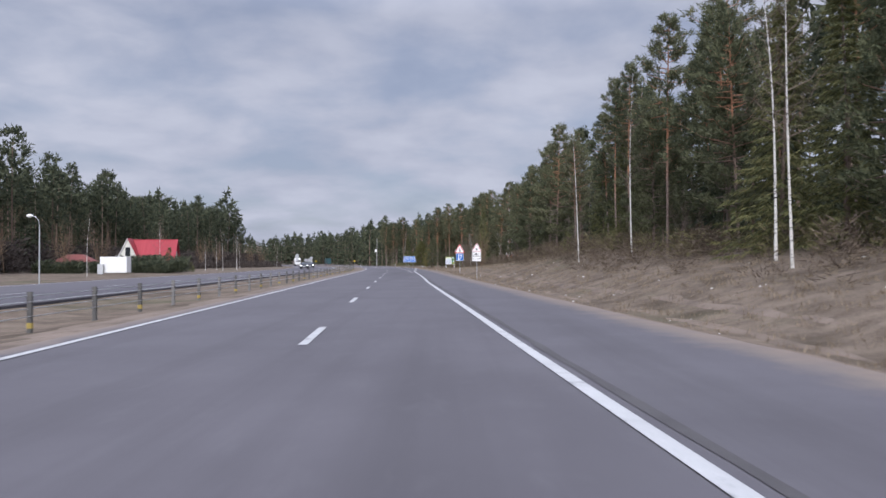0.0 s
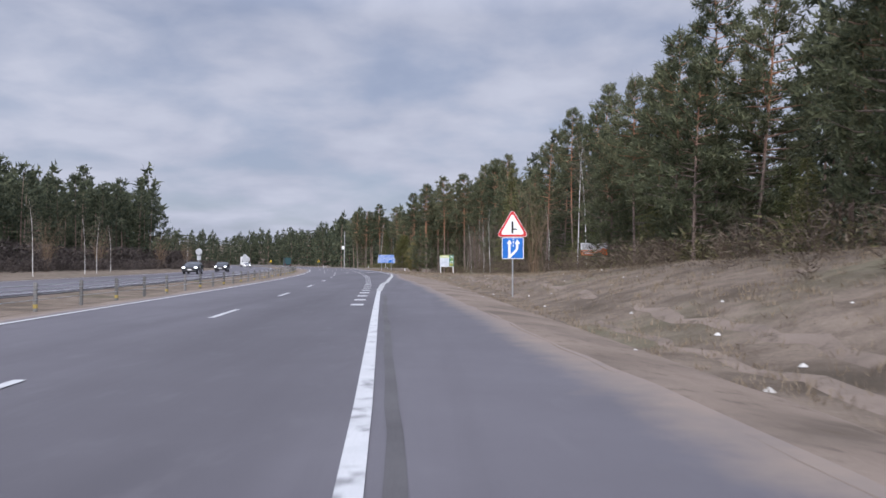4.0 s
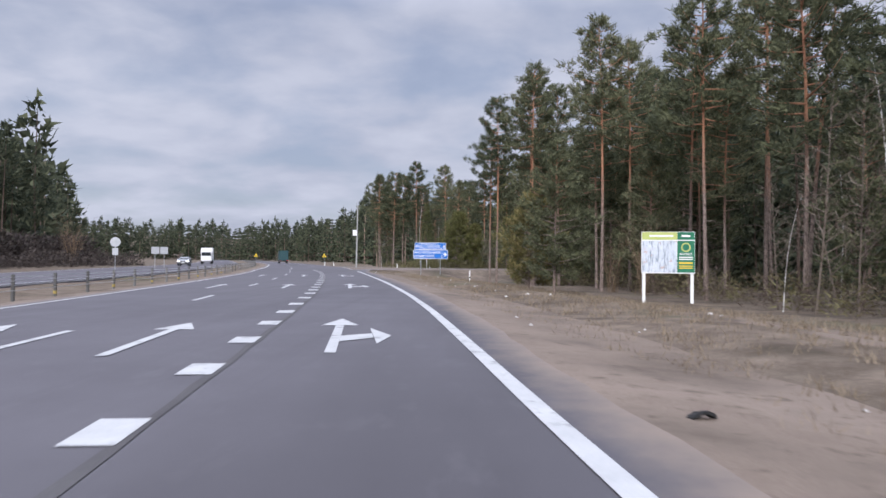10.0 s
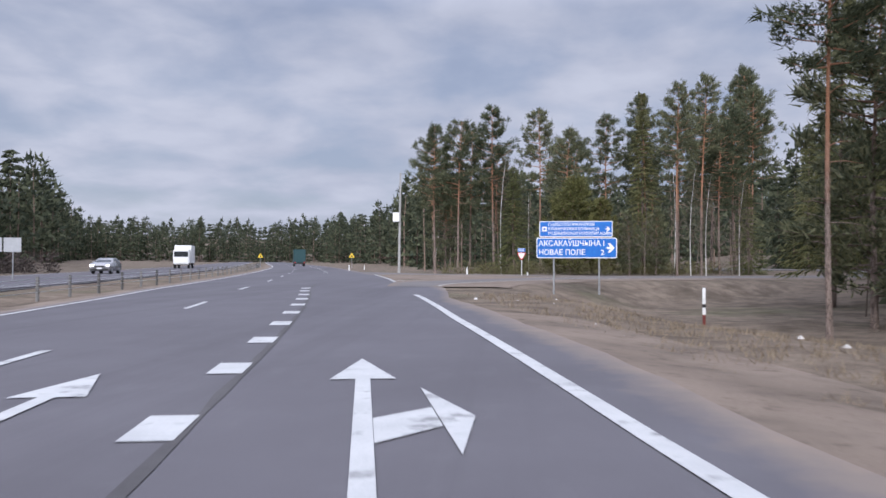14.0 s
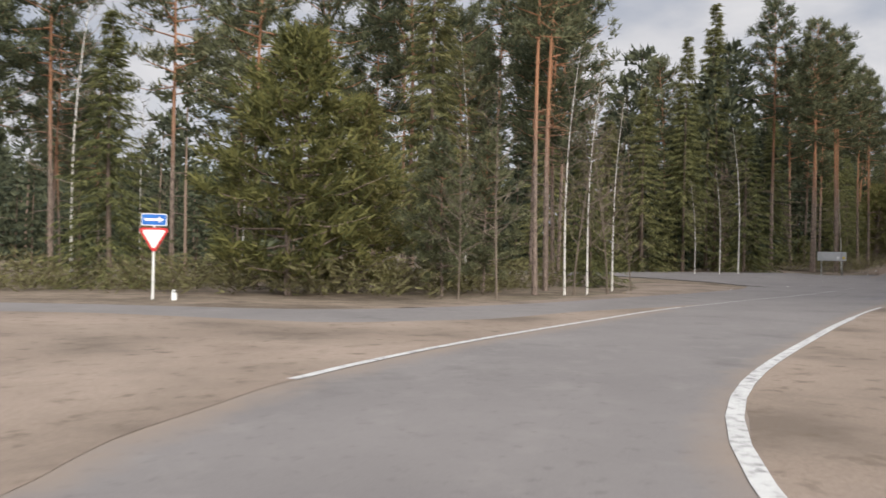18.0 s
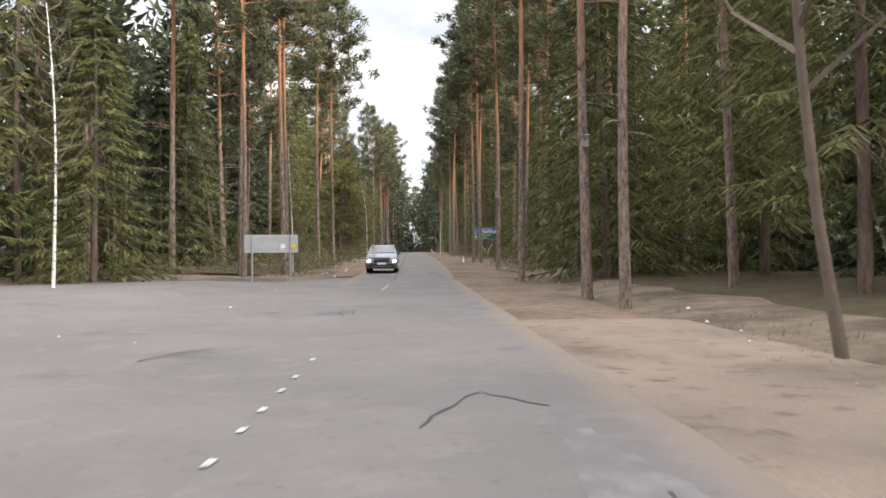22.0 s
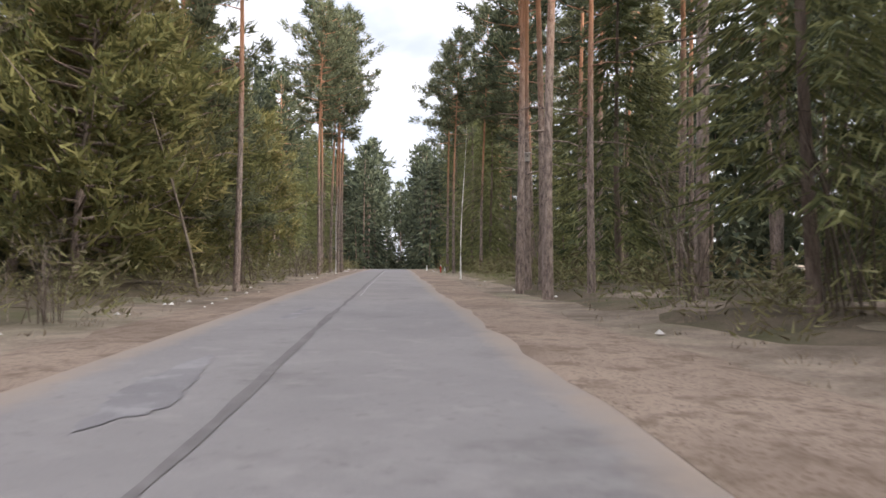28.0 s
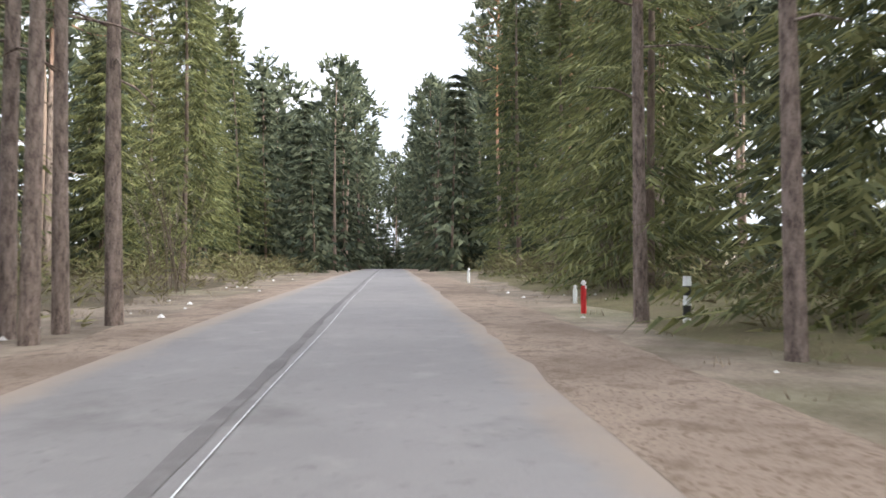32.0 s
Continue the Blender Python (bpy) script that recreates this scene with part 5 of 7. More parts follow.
far_woods = Woods()
for x, y in scatter([(-480, 700), (-330, 740), (-180, 780), (-120, 740), (-62, 620), (-43, 500), (0, 520), (160, 640), (160, 860), (-480, 860)], 6.5, 9000):
    far_woods.add(x, y, int(rng.choice(2, p=[0.5, 0.5])), rng.uniform(0.9, 1.3), True)
for x, y in scatter([(-82, 381), (-98, 420), (-138, 505), (-208, 640), (-268, 760), (-480, 760), (-480, 381)], 7, 7000):
    far_woods.add(x, y, int(rng.choice(2)), rng.uniform(1.05, 1.4), True)
# the forest goes on behind, and left of the left edge
back = [hw(y, right_edge(y) + 30) for y in range(-30, 325, 24)]
for x, y in scatter(back + [(60, 345), sr(60, 52), sr(250, 42), sr(250, 150), (190, 300), (150, 100), (140, -30)], 10.0, 9000, keep=off_side) + scatter([(x - 36, y) for x, y in left_line] + [(x - 130, y) for x, y in left_line[::-1]], 10.0, 6000) + scatter([sr(60, -48), sr(250, -40), sr(250, -130), sr(60, -130)], 10.0, 4000):
    far_woods.add(x, y, int(rng.choice(2)), rng.uniform(0.85, 1.15), True)
far_woods.finish("distant_forest", "dark distant conifer forest on the rising ground")


# low brush and young growth under the forest edge
def brush(name, points, label, mat, height=1.6, twigs=40, fat=1.0):
    sh = Shape()
    for x, y in points:
        z = gz(x, y)
        h = height * rng.uniform(0.35, 1.25)
        for _ in range(twigs):
            a, f = rng.uniform(0, 6.28), rng.uniform(0.1, 1.0)
            p = (x + math.cos(a) * h * 0.45 * rng.uniform(0, 1), y + math.sin(a) * h * 0.45 * rng.uniform(0, 1), z - 0.05 + h * f * 0.8)
            d = Vector((math.cos(a) * 0.7, math.sin(a) * 0.7, rng.uniform(-0.1, 0.9)))
            sh.needle(p, d, (0.12 + 0.18 * h) * rng.uniform(0.5, 1.2), fat * (0.015 + 0.035 * h) * rng.uniform(0.5, 1.2))
    ob = sh.object(name, mat)
    return tagged(ob, label, "undergrowth", kind="stuff")


M_BRUSH = leafy(material("mixed_undergrowth", (0.075, 0.066, 0.036), (0.155, 0.150, 0.070), 0.8, 9, 0.85, 0, per="island", spec=0.1), 0.25)
brush("undergrowth", [sr(float(rng.uniform(66, 235)), float(rng.choice([rng.uniform(-12, -6.0), rng.uniform(5.2, 12)]))) for _ in range(1000)], "low olive-brown undergrowth beneath the forest edge", M_BRUSH, 1.5)
brush("undergrowth", [hw(y, right_edge(y) + float(rng.uniform(-1.5, 7))) for y in rng.uniform(0, 330, 750)], "brushwood along the forest edge by the highway", M_BRUSH, 1.7)
brush("undergrowth", [p for p in [(float(rng.uniform(-27, 8)), float(rng.uniform(381, 396))) for _ in range(700)] if chain(*p)[1] < -10.2 - 0.25 * max(0, chain(*p)[0]) and p[1] > 381.5 + max(0, (-p[0] - 14)) * 0.7], "brushwood among the trees behind the junction", M_BRUSH, 1.5)
brush("undergrowth", [p for p in [(float(rng.uniform(14, 46)), float(rng.uniform(404, 432))) for _ in range(500)] if p[1] > np.interp(p[0], [14, 24, 33, 46], [452, 431, 416, 411.5])], "brushwood behind the side turning", M_BRUSH, 1.6)


M_BANK_BRUSH = leafy(material("brown_bank_brush", (0.060, 0.046, 0.036), (0.150, 0.118, 0.088), 0.8, 9, 0.9, 0, per="island", spec=0.05), 0.15, False)
brush("bank_brush", [hw(q, right_edge(q) + float(rng.uniform(-4.5, 2.0))) for q in rng.uniform(-5, 215, 420)], "leafless brown brush and dead stems on top of the bank", M_BANK_BRUSH, 1.7, 90, 0.55)
brush("bank_brush", [hw(q, right_edge(q) + float(rng.uniform(-2.0, 2.0))) for q in rng.uniform(215, 330, 160)], "leafless brown brush at the foot of the pines", M_BANK_BRUSH, 1.5, 80, 0.55)


# bare scrub along the edge of the forest left of the highway, and evergreens round the house
def by_left_edge(y, off):
    return (float(np.interp(y, [q[1] for q in left_line], [q[0] for q in left_line])) + off, y)


M_SCRUB = leafy(material("bare_scrub_twigs", (0.042, 0.035, 0.032), (0.100, 0.083, 0.074), 0.6, 7, 0.9, 0, per="island", spec=0.05), 0.15, False)
brush("scrub_belt", [by_left_edge(float(y), float(rng.uniform(-4, 5))) for y in rng.uniform(135, 392, 480)], "tall dark bare scrub before the forest across the highway", M_SCRUB, 5.0, 110, 1.4)
brush("scrub_belt", [by_left_edge(float(y), float(rng.uniform(4, 13))) for y in rng.uniform(225, 392, 330)], "low dark bare scrub across the highway", M_SCRUB, 2.4, 80, 1.6)
brush("evergreen_bushes", [sv(float(rng.uniform(-64, -53)), float(rng.uniform(160, 169))) for _ in range(60)], "dark evergreen bushes before the red-roofed house", M_FAR_NEEDLES, 2.8, 240, 1.6)
brush("evergreen_bushes", [sv(float(rng.uniform(-74, -64)), float(rng.uniform(147, 153))) for _ in range(50)], "dark evergreen bushes before the timber shelter", M_FAR_NEEDLES, 2.0, 190, 1.7)

# ---- signs and posts ----
def facing(x, y, tx, ty, z=None):
    """A pose at (x, y) on the ground whose -y side faces the place (tx, ty)."""
    return pose(x, y, gz(x, y) if z is None else z, 0, 0, math.degrees(math.atan2(tx - x, -(ty - y))))


def triangle(r, grow=0.0, cz=0.0, flip=1, n=3):
    """A triangle with softly rounded corners."""
    out = []
    for k in range(3):
        a = radians(90 * flip + 120 * k)
        for j in range(-n, n + 1):
            b = a + radians(60) * j / n
            out.append(((r - 0.14 * r) * math.cos(a) + (0.14 * r + grow) * math.cos(b), cz + (r - 0.14 * r) * math.sin(a) + (0.14 * r + grow) * math.sin(b)))
    return out


def disc(r, cx=0.0, cz=0.0, n=20):
    return [(cx + r * math.cos(6.2832 * k / n), cz + r * math.sin(6.2832 * k / n)) for k in range(n)]


def bars(name, rows, mat, parent, y=-0.024, thick=0.006):
    """Lines of writing too small to read: (x centre, z centre, width, height)."""
    for cx, cz, w, h in rows:
        part(name, plate(rounded(w, h, min(w, h) * 0.2, cx, cz, 1), thick, offset=y), mat, parent)


def warning_panel(parent, size, cz, rim=1.0, inner=0.78):
    tri = part("warning_triangle", plate(triangle(size, 0.02, cz), 0.012), M_WHITE, parent)
    part("red_border", plate(triangle(size * rim, 0.0, cz), 0.012, offset=-0.008), M_RED, tri)
    part("white_field", plate(triangle(size * inner, 0.0, cz), 0.012, offset=-0.014), M_WHITE, tri)
    return tri


def shoulder_sign():
    e = empty("warning_sign", facing(-1.77, 159.48, -5.9, 132.3, gz(-1.77, 159.48) + 0.55) @ SHRINK, "triangular warning sign with two white plates on a steel post", "road sign")
    part("post", tubed((0, 0.05, -1.3), (0, 0.05, 4.0), 0.035), M_STEEL, e)
    tri = warning_panel(e, 0.66, 3.32, 0.94, 0.82)
    part("dot", plate(disc(0.13, 0, 3.26), 0.01, offset=-0.022), M_BLACK, tri)
    p1 = part("plate", plate(rounded(1.1, 0.56, 0.06, 0, 2.62), 0.014), M_WHITE, e)
    part("border", plate(rounded(1.04, 0.50, 0.05, 0, 2.62), 0.006, offset=-0.008), M_BLACK, p1)
    part("field", plate(rounded(1.01, 0.47, 0.05, 0, 2.62), 0.006, offset=-0.012), M_WHITE, p1)
    # a car broken down at the roadside
    part("car_picture", plate([(-0.36, 2.56), (-0.33, 2.62), (-0.22, 2.64), (-0.15, 2.73), (0.02, 2.73), (0.08, 2.64), (0.16, 2.62), (0.16, 2.56)], 0.006, offset=-0.018), M_BLACK, p1)
    for cx in (-0.26, 0.06):
        part("wheel_picture", plate(disc(0.045, cx, 2.55, 12), 0.006, offset=-0.02), M_BLACK, p1)
    bars("mark", [(0.28, 2.62, 0.05, 0.22), (0, 2.45, 0.82, 0.02)], M_BLACK, p1, -0.018)
    p2 = part("plate", plate(rounded(1.12, 0.58, 0.06, 0, 2.0), 0.014), M_WHITE, e)
    for cx in (-0.4, 0.4):
        part("arrow", plate([(cx - 0.02, 1.86), (cx + 0.02, 1.86), (cx + 0.02, 2.02), (cx + 0.07, 2.0), (cx, 2.16), (cx - 0.07, 2.0), (cx - 0.02, 2.02)], 0.006, offset=-0.012), M_BLACK, p2)
    text_mesh("lettering", "1,1 км", 0.2, M_BLACK, p2, (0, -0.012, 1.94), "CENTER")


def junction_sign():
    e = empty("warning_sign", facing(-2.83, 192.36, -7.5, 170.8) @ SHRINK, "warning triangle above a blue lane sign on a steel post", "road sign")
    part("post", tubed((0, 0.06, -0.4), (0, 0.06, 5.0), 0.045), M_STEEL, e)
    tri = warning_panel(e, 1.0, 4.35)
    part("symbol", plate([(-0.06, 3.98), (0.06, 3.98), (0.06, 4.2), (0.28, 4.2), (0.28, 4.28), (0.06, 4.28), (0.06, 4.72), (-0.06, 4.72)], 0.01, offset=-0.024), M_BLACK, tri)
    sq = part("lane_panel", plate(rounded(1.36, 1.34, 0.08, 0.02, 3.06), 0.016), M_WHITE, e)
    part("blue_field", plate(rounded(1.28, 1.26, 0.06, 0.02, 3.06), 0.008, offset=-0.010), M_BLUE, sq)
    part("arrow", plate([(-0.26, 2.44), (-0.12, 2.44), (-0.12, 3.32), (-0.02, 3.32), (-0.19, 3.60), (-0.36, 3.32), (-0.26, 3.32)], 0.006, offset=-0.018), M_WHITE, sq)
    part("arrow", plate([(-0.12, 2.46), (0.30, 2.90), (0.36, 3.02), (0.36, 3.32), (0.48, 3.32), (0.30, 3.60), (0.12, 3.32), (0.22, 3.32), (0.22, 3.06), (0.18, 2.96), (-0.12, 2.66)], 0.006, offset=-0.02), M_WHITE, sq)
    bars("dash", [(0.06, 3.62, 0.05, 0.14), (0.06, 3.42, 0.05, 0.16), (0.06, 3.22, 0.05, 0.12)], M_WHITE, sq, -0.018)


def orange_board():
    e = empty("advertising_board", facing(7.02, 220.23, -4.4, 193.9) @ SHRINK, "white and orange direction board with an arrow end on two posts", "sign")
    for cx in (-1.1, 1.05):
        part("post", tubed((cx, 0.08, -0.5), (cx, 0.08, 3.1), 0.04), M_BLACK, e)
    b = part("board", plate([(-1.45, 1.95), (1.45, 1.95), (1.45, 2.3), (1.68, 2.6), (1.45, 2.9), (1.45, 3.3), (-1.45, 3.3)], 0.04), M_WHITE, e)
    part("orange_field", plate([(-1.45, 1.95), (1.45, 1.95), (1.45, 2.3), (1.6, 2.55), (1.0, 2.75), (0.7, 2.52), (-1.45, 2.52)], 0.01, offset=-0.026), M_ORANGE, b)
    bars("writing", [(-0.55, 3.16, 1.5, 0.04), (-0.35, 3.0, 1.9, 0.05), (-0.3, 2.84, 2.0, 0.05), (-0.7, 2.68, 1.2, 0.05)], M_BLACK, b, -0.03)
    bars("writing", [(-0.3, 2.35, 1.9, 0.07), (-0.4, 2.15, 1.7, 0.07)], M_WHITE, b, -0.036)


def forest_board():
    e = empty("information_board", facing(-3.49, 289.46, -12.1, 240.1, -0.89) @ SHRINK, "forest information board with a winter photo panel on white posts", "sign")
    for cx in (-1.4, 1.4):
        part("post", boxed(cx, 0.06, 1.9, 0.18, 0.12, 5.0, 0.01), M_WHITE, e)
    b = part("board", plate(rounded(3.1, 2.5, 0.03, 0, 3.4), 0.06, offset=-0.03), M_WHITE, e)
    part("pale_header", plate(rounded(2.05, 0.46, 0.02, -0.5, 4.4), 0.01, offset=-0.068), M_LIME, b)
    part("dark_header", plate(rounded(1.0, 0.46, 0.02, 1.03, 4.4), 0.01, offset=-0.068), M_GREEN, b)
    part("photo", plate(rounded(2.02, 1.9, 0.02, -0.5, 3.16), 0.01, offset=-0.068), M_PHOTO, b)
    g = part("green_panel", plate(rounded(1.0, 1.9, 0.02, 1.03, 3.16), 0.01, offset=-0.068), M_GREEN, b)
    part("emblem", plate(disc(0.28, 1.03, 3.72), 0.006, offset=-0.078), M_LIME, g)
    part("emblem_core", plate(disc(0.2, 1.03, 3.72), 0.006, offset=-0.083), M_GREEN, g)
    text_mesh("lettering", "ЗАПРЕТ", 0.19, M_WHITE, g, (1.03, -0.076, 3.24), "CENTER")
    bars("writing", [(1.03, 3.12, 0.8, 0.06), (1.03, 3.0, 0.8, 0.06)], M_WHITE, g, -0.078)
    bars("writing", [(1.03, 2.78, 0.8, 0.1), (1.03, 2.6, 0.8, 0.06), (1.03, 2.48, 0.8, 0.06)], M_YELLOW, g, -0.078)
    bars("writing", [(1.03, 4.4, 0.5, 0.12)], M_WHITE, b, -0.078)
    bars("writing", [(-0.4, 4.4, 1.4, 0.1)], M_WHITE, b, -0.078)


def big_direction_sign():
    e = empty("direction_sign", facing(-16.85, 349.36, -19.8, 294.0, -0.12) @ SHRINK, "blue and white two-panel direction sign on steel posts", "road sign")
    for cx in (-1.55, 1.55):
        part("post", tubed((cx, 0.1, -0.5), (cx, 0.1, 4.5), 0.06), M_STEEL, e)
    low = part("lower_panel", plate(rounded(5.5, 1.42, 0.12, 0, 2.72), 0.05), M_WHITE, e)
    part("blue_field", plate(rounded(5.38, 1.30, 0.1, 0, 2.72), 0.01, offset=-0.028), M_BLUE, low)
    text_mesh("lettering", "АКСАКАЎШЧЫНА", 0.52, M_WHITE, low, (-2.6, -0.036, 2.86), stretch=0.94)
    text_mesh("lettering", "НОВАЕ ПОЛЕ", 0.52, M_WHITE, low, (-2.6, -0.036, 2.24), stretch=0.94)
    text_mesh("lettering", "1", 0.52, M_WHITE, low, (1.72, -0.036, 2.86))
    text_mesh("lettering", "2", 0.52, M_WHITE, low, (1.64, -0.036, 2.24))
    part("arrow", plate([(2.05, 2.64), (2.3, 2.64), (2.12, 2.40), (2.28, 2.40), (2.6, 2.72), (2.28, 3.04), (2.12, 3.04), (2.3, 2.80), (2.05, 2.80)], 0.006, offset=-0.036), M_WHITE, low)
    top = part("upper_panel", plate(rounded(5.0, 1.1, 0.1, -0.05, 4.03), 0.05), M_WHITE, e)
    part("blue_field", plate(rounded(4.9, 1.0, 0.08, -0.05, 4.03), 0.01, offset=-0.028), M_BLUE, top)
    part("cross_field", plate(rounded(0.32, 0.32, 0.03, -2.2, 4.03), 0.006, offset=-0.036), M_WHITE, top)
    bars("cross", [(-2.2, 4.03, 0.2, 0.07), (-2.2, 4.03, 0.07, 0.2)], M_BLUE, top, -0.042)
    for k, words in enumerate(("ГУ«РЕСПУБЛИКАНСКАЯ", "КЛИНИЧЕСКАЯ БОЛЬНИЦА", "МЕДИЦИНСКОЙ РЕАБИЛИТАЦИИ»")):
        text_mesh("lettering", words, 0.28, M_WHITE, top, (-1.95, -0.036, 4.26 - 0.31 * k), stretch=(0.95, 0.92, 0.9)[k])
    part("arrow", plate([(1.95, 3.99), (2.12, 3.99), (2.02, 3.86), (2.12, 3.86), (2.3, 4.03), (2.12, 4.2), (2.02, 4.2), (2.12, 4.07), (1.95, 4.07)], 0.006, offset=-0.036), M_WHITE, top)


def forest_direction_sign():
    x, y = 16.35, 377.1
    e = empty("direction_sign", facing(x, y, -4, 384, 0.12), "blue direction sign with two white destinations on two posts", "road sign")
    for cx in (-1.1, 1.1):
        part("post", tubed((cx, 0.07, -0.5), (cx, 0.07, 2.1), 0.05), M_STEEL, e)
    b = part("panel", plate(rounded(3.36, 0.96, 0.06, 0, 1.76), 0.04), M_WHITE, e)
    part("blue_field", plate(rounded(3.28, 0.43, 0.04, 0, 1.995), 0.01, offset=-0.022), M_BLUE, b)
    part("blue_field", plate(rounded(3.28, 0.43, 0.04, 0, 1.525), 0.01, offset=-0.022), M_BLUE, b)
    text_mesh("lettering", "НОВАЕ ПОЛЕ", 0.29, M_WHITE, b, (-1.14, -0.03, 1.90))
    text_mesh("lettering", "АКСАКАЎШЧЫНА", 0.29, M_WHITE, b, (-1.14, -0.03, 1.43))
    part("arrow", plate([(-1.36, 1.84), (-1.28, 1.84), (-1.28, 2.0), (-1.2, 1.94), (-1.2, 2.02), (-1.32, 2.15), (-1.44, 2.02), (-1.44, 1.94), (-1.36, 2.0)], 0.006, offset=-0.03), M_WHITE, b)
    part("arrow", plate([(-1.18, 1.485), (-1.18, 1.565), (-1.34, 1.565), (-1.28, 1.645), (-1.36, 1.645), (-1.48, 1.525), (-1.36, 1.405), (-1.28, 1.405), (-1.34, 1.485)], 0.006, offset=-0.03), M_WHITE, b)
    part("sticker", plate(disc(0.07, 0.82, 1.98, 10), 0.006, offset=-0.03), M_SIGN_GREY, b)


def sign_back():
    x, y = 43.2, 406.4
    m = facing(x, y, 15, 384, 0.30)
    e = empty("sign_back", m, "grey bare back of a road sign with small stickers", "road sign")
    for cx in (-0.85, 0.85):
        part("post", tubed((cx, -0.08, -0.4), (cx, -0.08, 2.15), 0.045), M_STEEL, e)
    b = part("panel", plate(rounded(2.4, 0.82, 0.06, 0, 1.78), 0.03), M_SIGN_GREY, e)
    part("sticker", plate(rounded(0.2, 0.26, 0.02, 0.52, 1.62), 0.006, offset=-0.02), M_WHITE, b)
    part("sticker", plate(rounded(0.22, 0.26, 0.02, 0.98, 1.62), 0.006, offset=-0.02), M_YELLOW, b)
    bars("rail", [(0, 2.02, 2.3, 0.05), (0, 1.54, 2.3, 0.05)], M_STEEL, b, -0.022, 0.02)


def yield_sign():
    x, y = -18.75, 381.8
    e = empty("give_way_sign", facing(x, y, -23, 350, -0.1), "give-way triangle under a blue arrow plate on a post", "road sign")
    part("post", tubed((0, 0.05, -0.3), (0, 0.05, 2.4), 0.035), M_WHITE, e)
    tri = part("triangle", plate(triangle(0.42, 0.02, 1.88, -1), 0.012), M_RED, e)
    part("white_field", plate(triangle(0.345, 0.0, 1.88, -1), 0.012, offset=-0.008), M_WHITE, tri)
    p = part("arrow_plate", plate(rounded(0.72, 0.36, 0.05, 0, 2.38), 0.014), M_WHITE, e)
    part("blue_field", plate(rounded(0.67, 0.31, 0.04, 0, 2.38), 0.006, offset=-0.008), M_BLUE, p)
    part("arrow", plate([(-0.26, 2.345), (0.12, 2.345), (0.12, 2.29), (0.27, 2.38), (0.12, 2.47), (0.12, 2.415), (-0.26, 2.415)], 0.006, offset=-0.014), M_WHITE, p)


def camera_pole():
    x, y = -31.7, 392.3
    e = empty("equipment_pole", pose(x, y, gz(x, y)), "slim concrete pole with a white equipment box", "pole")
    part("pole", tubed((0, 0, -0.6), (0.15, 0, 11.0), 0.16, 0.10, sides=10), M_CONCRETE, e)
    b = part("equipment_box", boxed(-0.28, -0.15, 6.15, 0.7, 0.45, 1.0, 0.03), M_WHITE, e)
    part("bracket", boxed(-0.05, 0.02, 6.3, 0.3, 0.08, 0.08), M_STEEL, b)
    part("bracket", boxed(-0.05, 0.02, 5.95, 0.3, 0.08, 0.08), M_STEEL, b)


def cable_marker():
    x, y = sv(-8.05, 342.2)
    e = empty("marker_post", pose(x, y, gz(x, y)) @ SHRINK, "white and black banded cable marker post", "post")
    z0 = 0.0
    for k, (a, b, mat) in enumerate(((-0.3, 0.55, M_BROWN), (0.55, 0.95, M_WHITE), (0.95, 1.15, M_BLACK), (1.15, 1.75, M_WHITE), (1.75, 2.0, M_WHITE))):
        part("band", tubed((0, 0, a), (0, 0, b), 0.09 + 0.002 * k, sides=12), mat, e)
    part("cap", tubed((0, 0, 2.0), (0, 0, 2.05), 0.098, 0.05, sides=12), M_WHITE, e)


def delineator(x, y, h, red=False, label="white roadside marker post", z=None):
    e = empty("delineator_post", pose(x, y, gz(x, y) if z is None else z), label, "post", "roadside marker posts")
    part("body", boxed(0, 0, h * 0.42 - 0.1, 0.13, 0.10, h * 0.84 + 0.2, 0.02), M_RED if red else M_WHITE, e)
    part("cap", boxed(0, 0, h * 0.92, 0.13, 0.10, h * 0.16, 0.03), M_WHITE, e)
    part("reflector", boxed(0, -0.052, h * 0.80, 0.07, 0.012, h * 0.1), M_BLACK if not red else M_WHITE, e)


def striped_post(x, y):
    e = empty("marker_post", pose(x, y, gz(x, y), 0, 4, 0), "post with slanting black and white stripes", "post")
    for k in range(5):
        part("band", tubed((0, 0, 0.18 * k - 0.1 * (k == 0)), (0, 0, 0.18 * (k + 1)), 0.07 + 0.001 * k, sides=10), M_BLACK if k % 2 else M_WHITE, e)


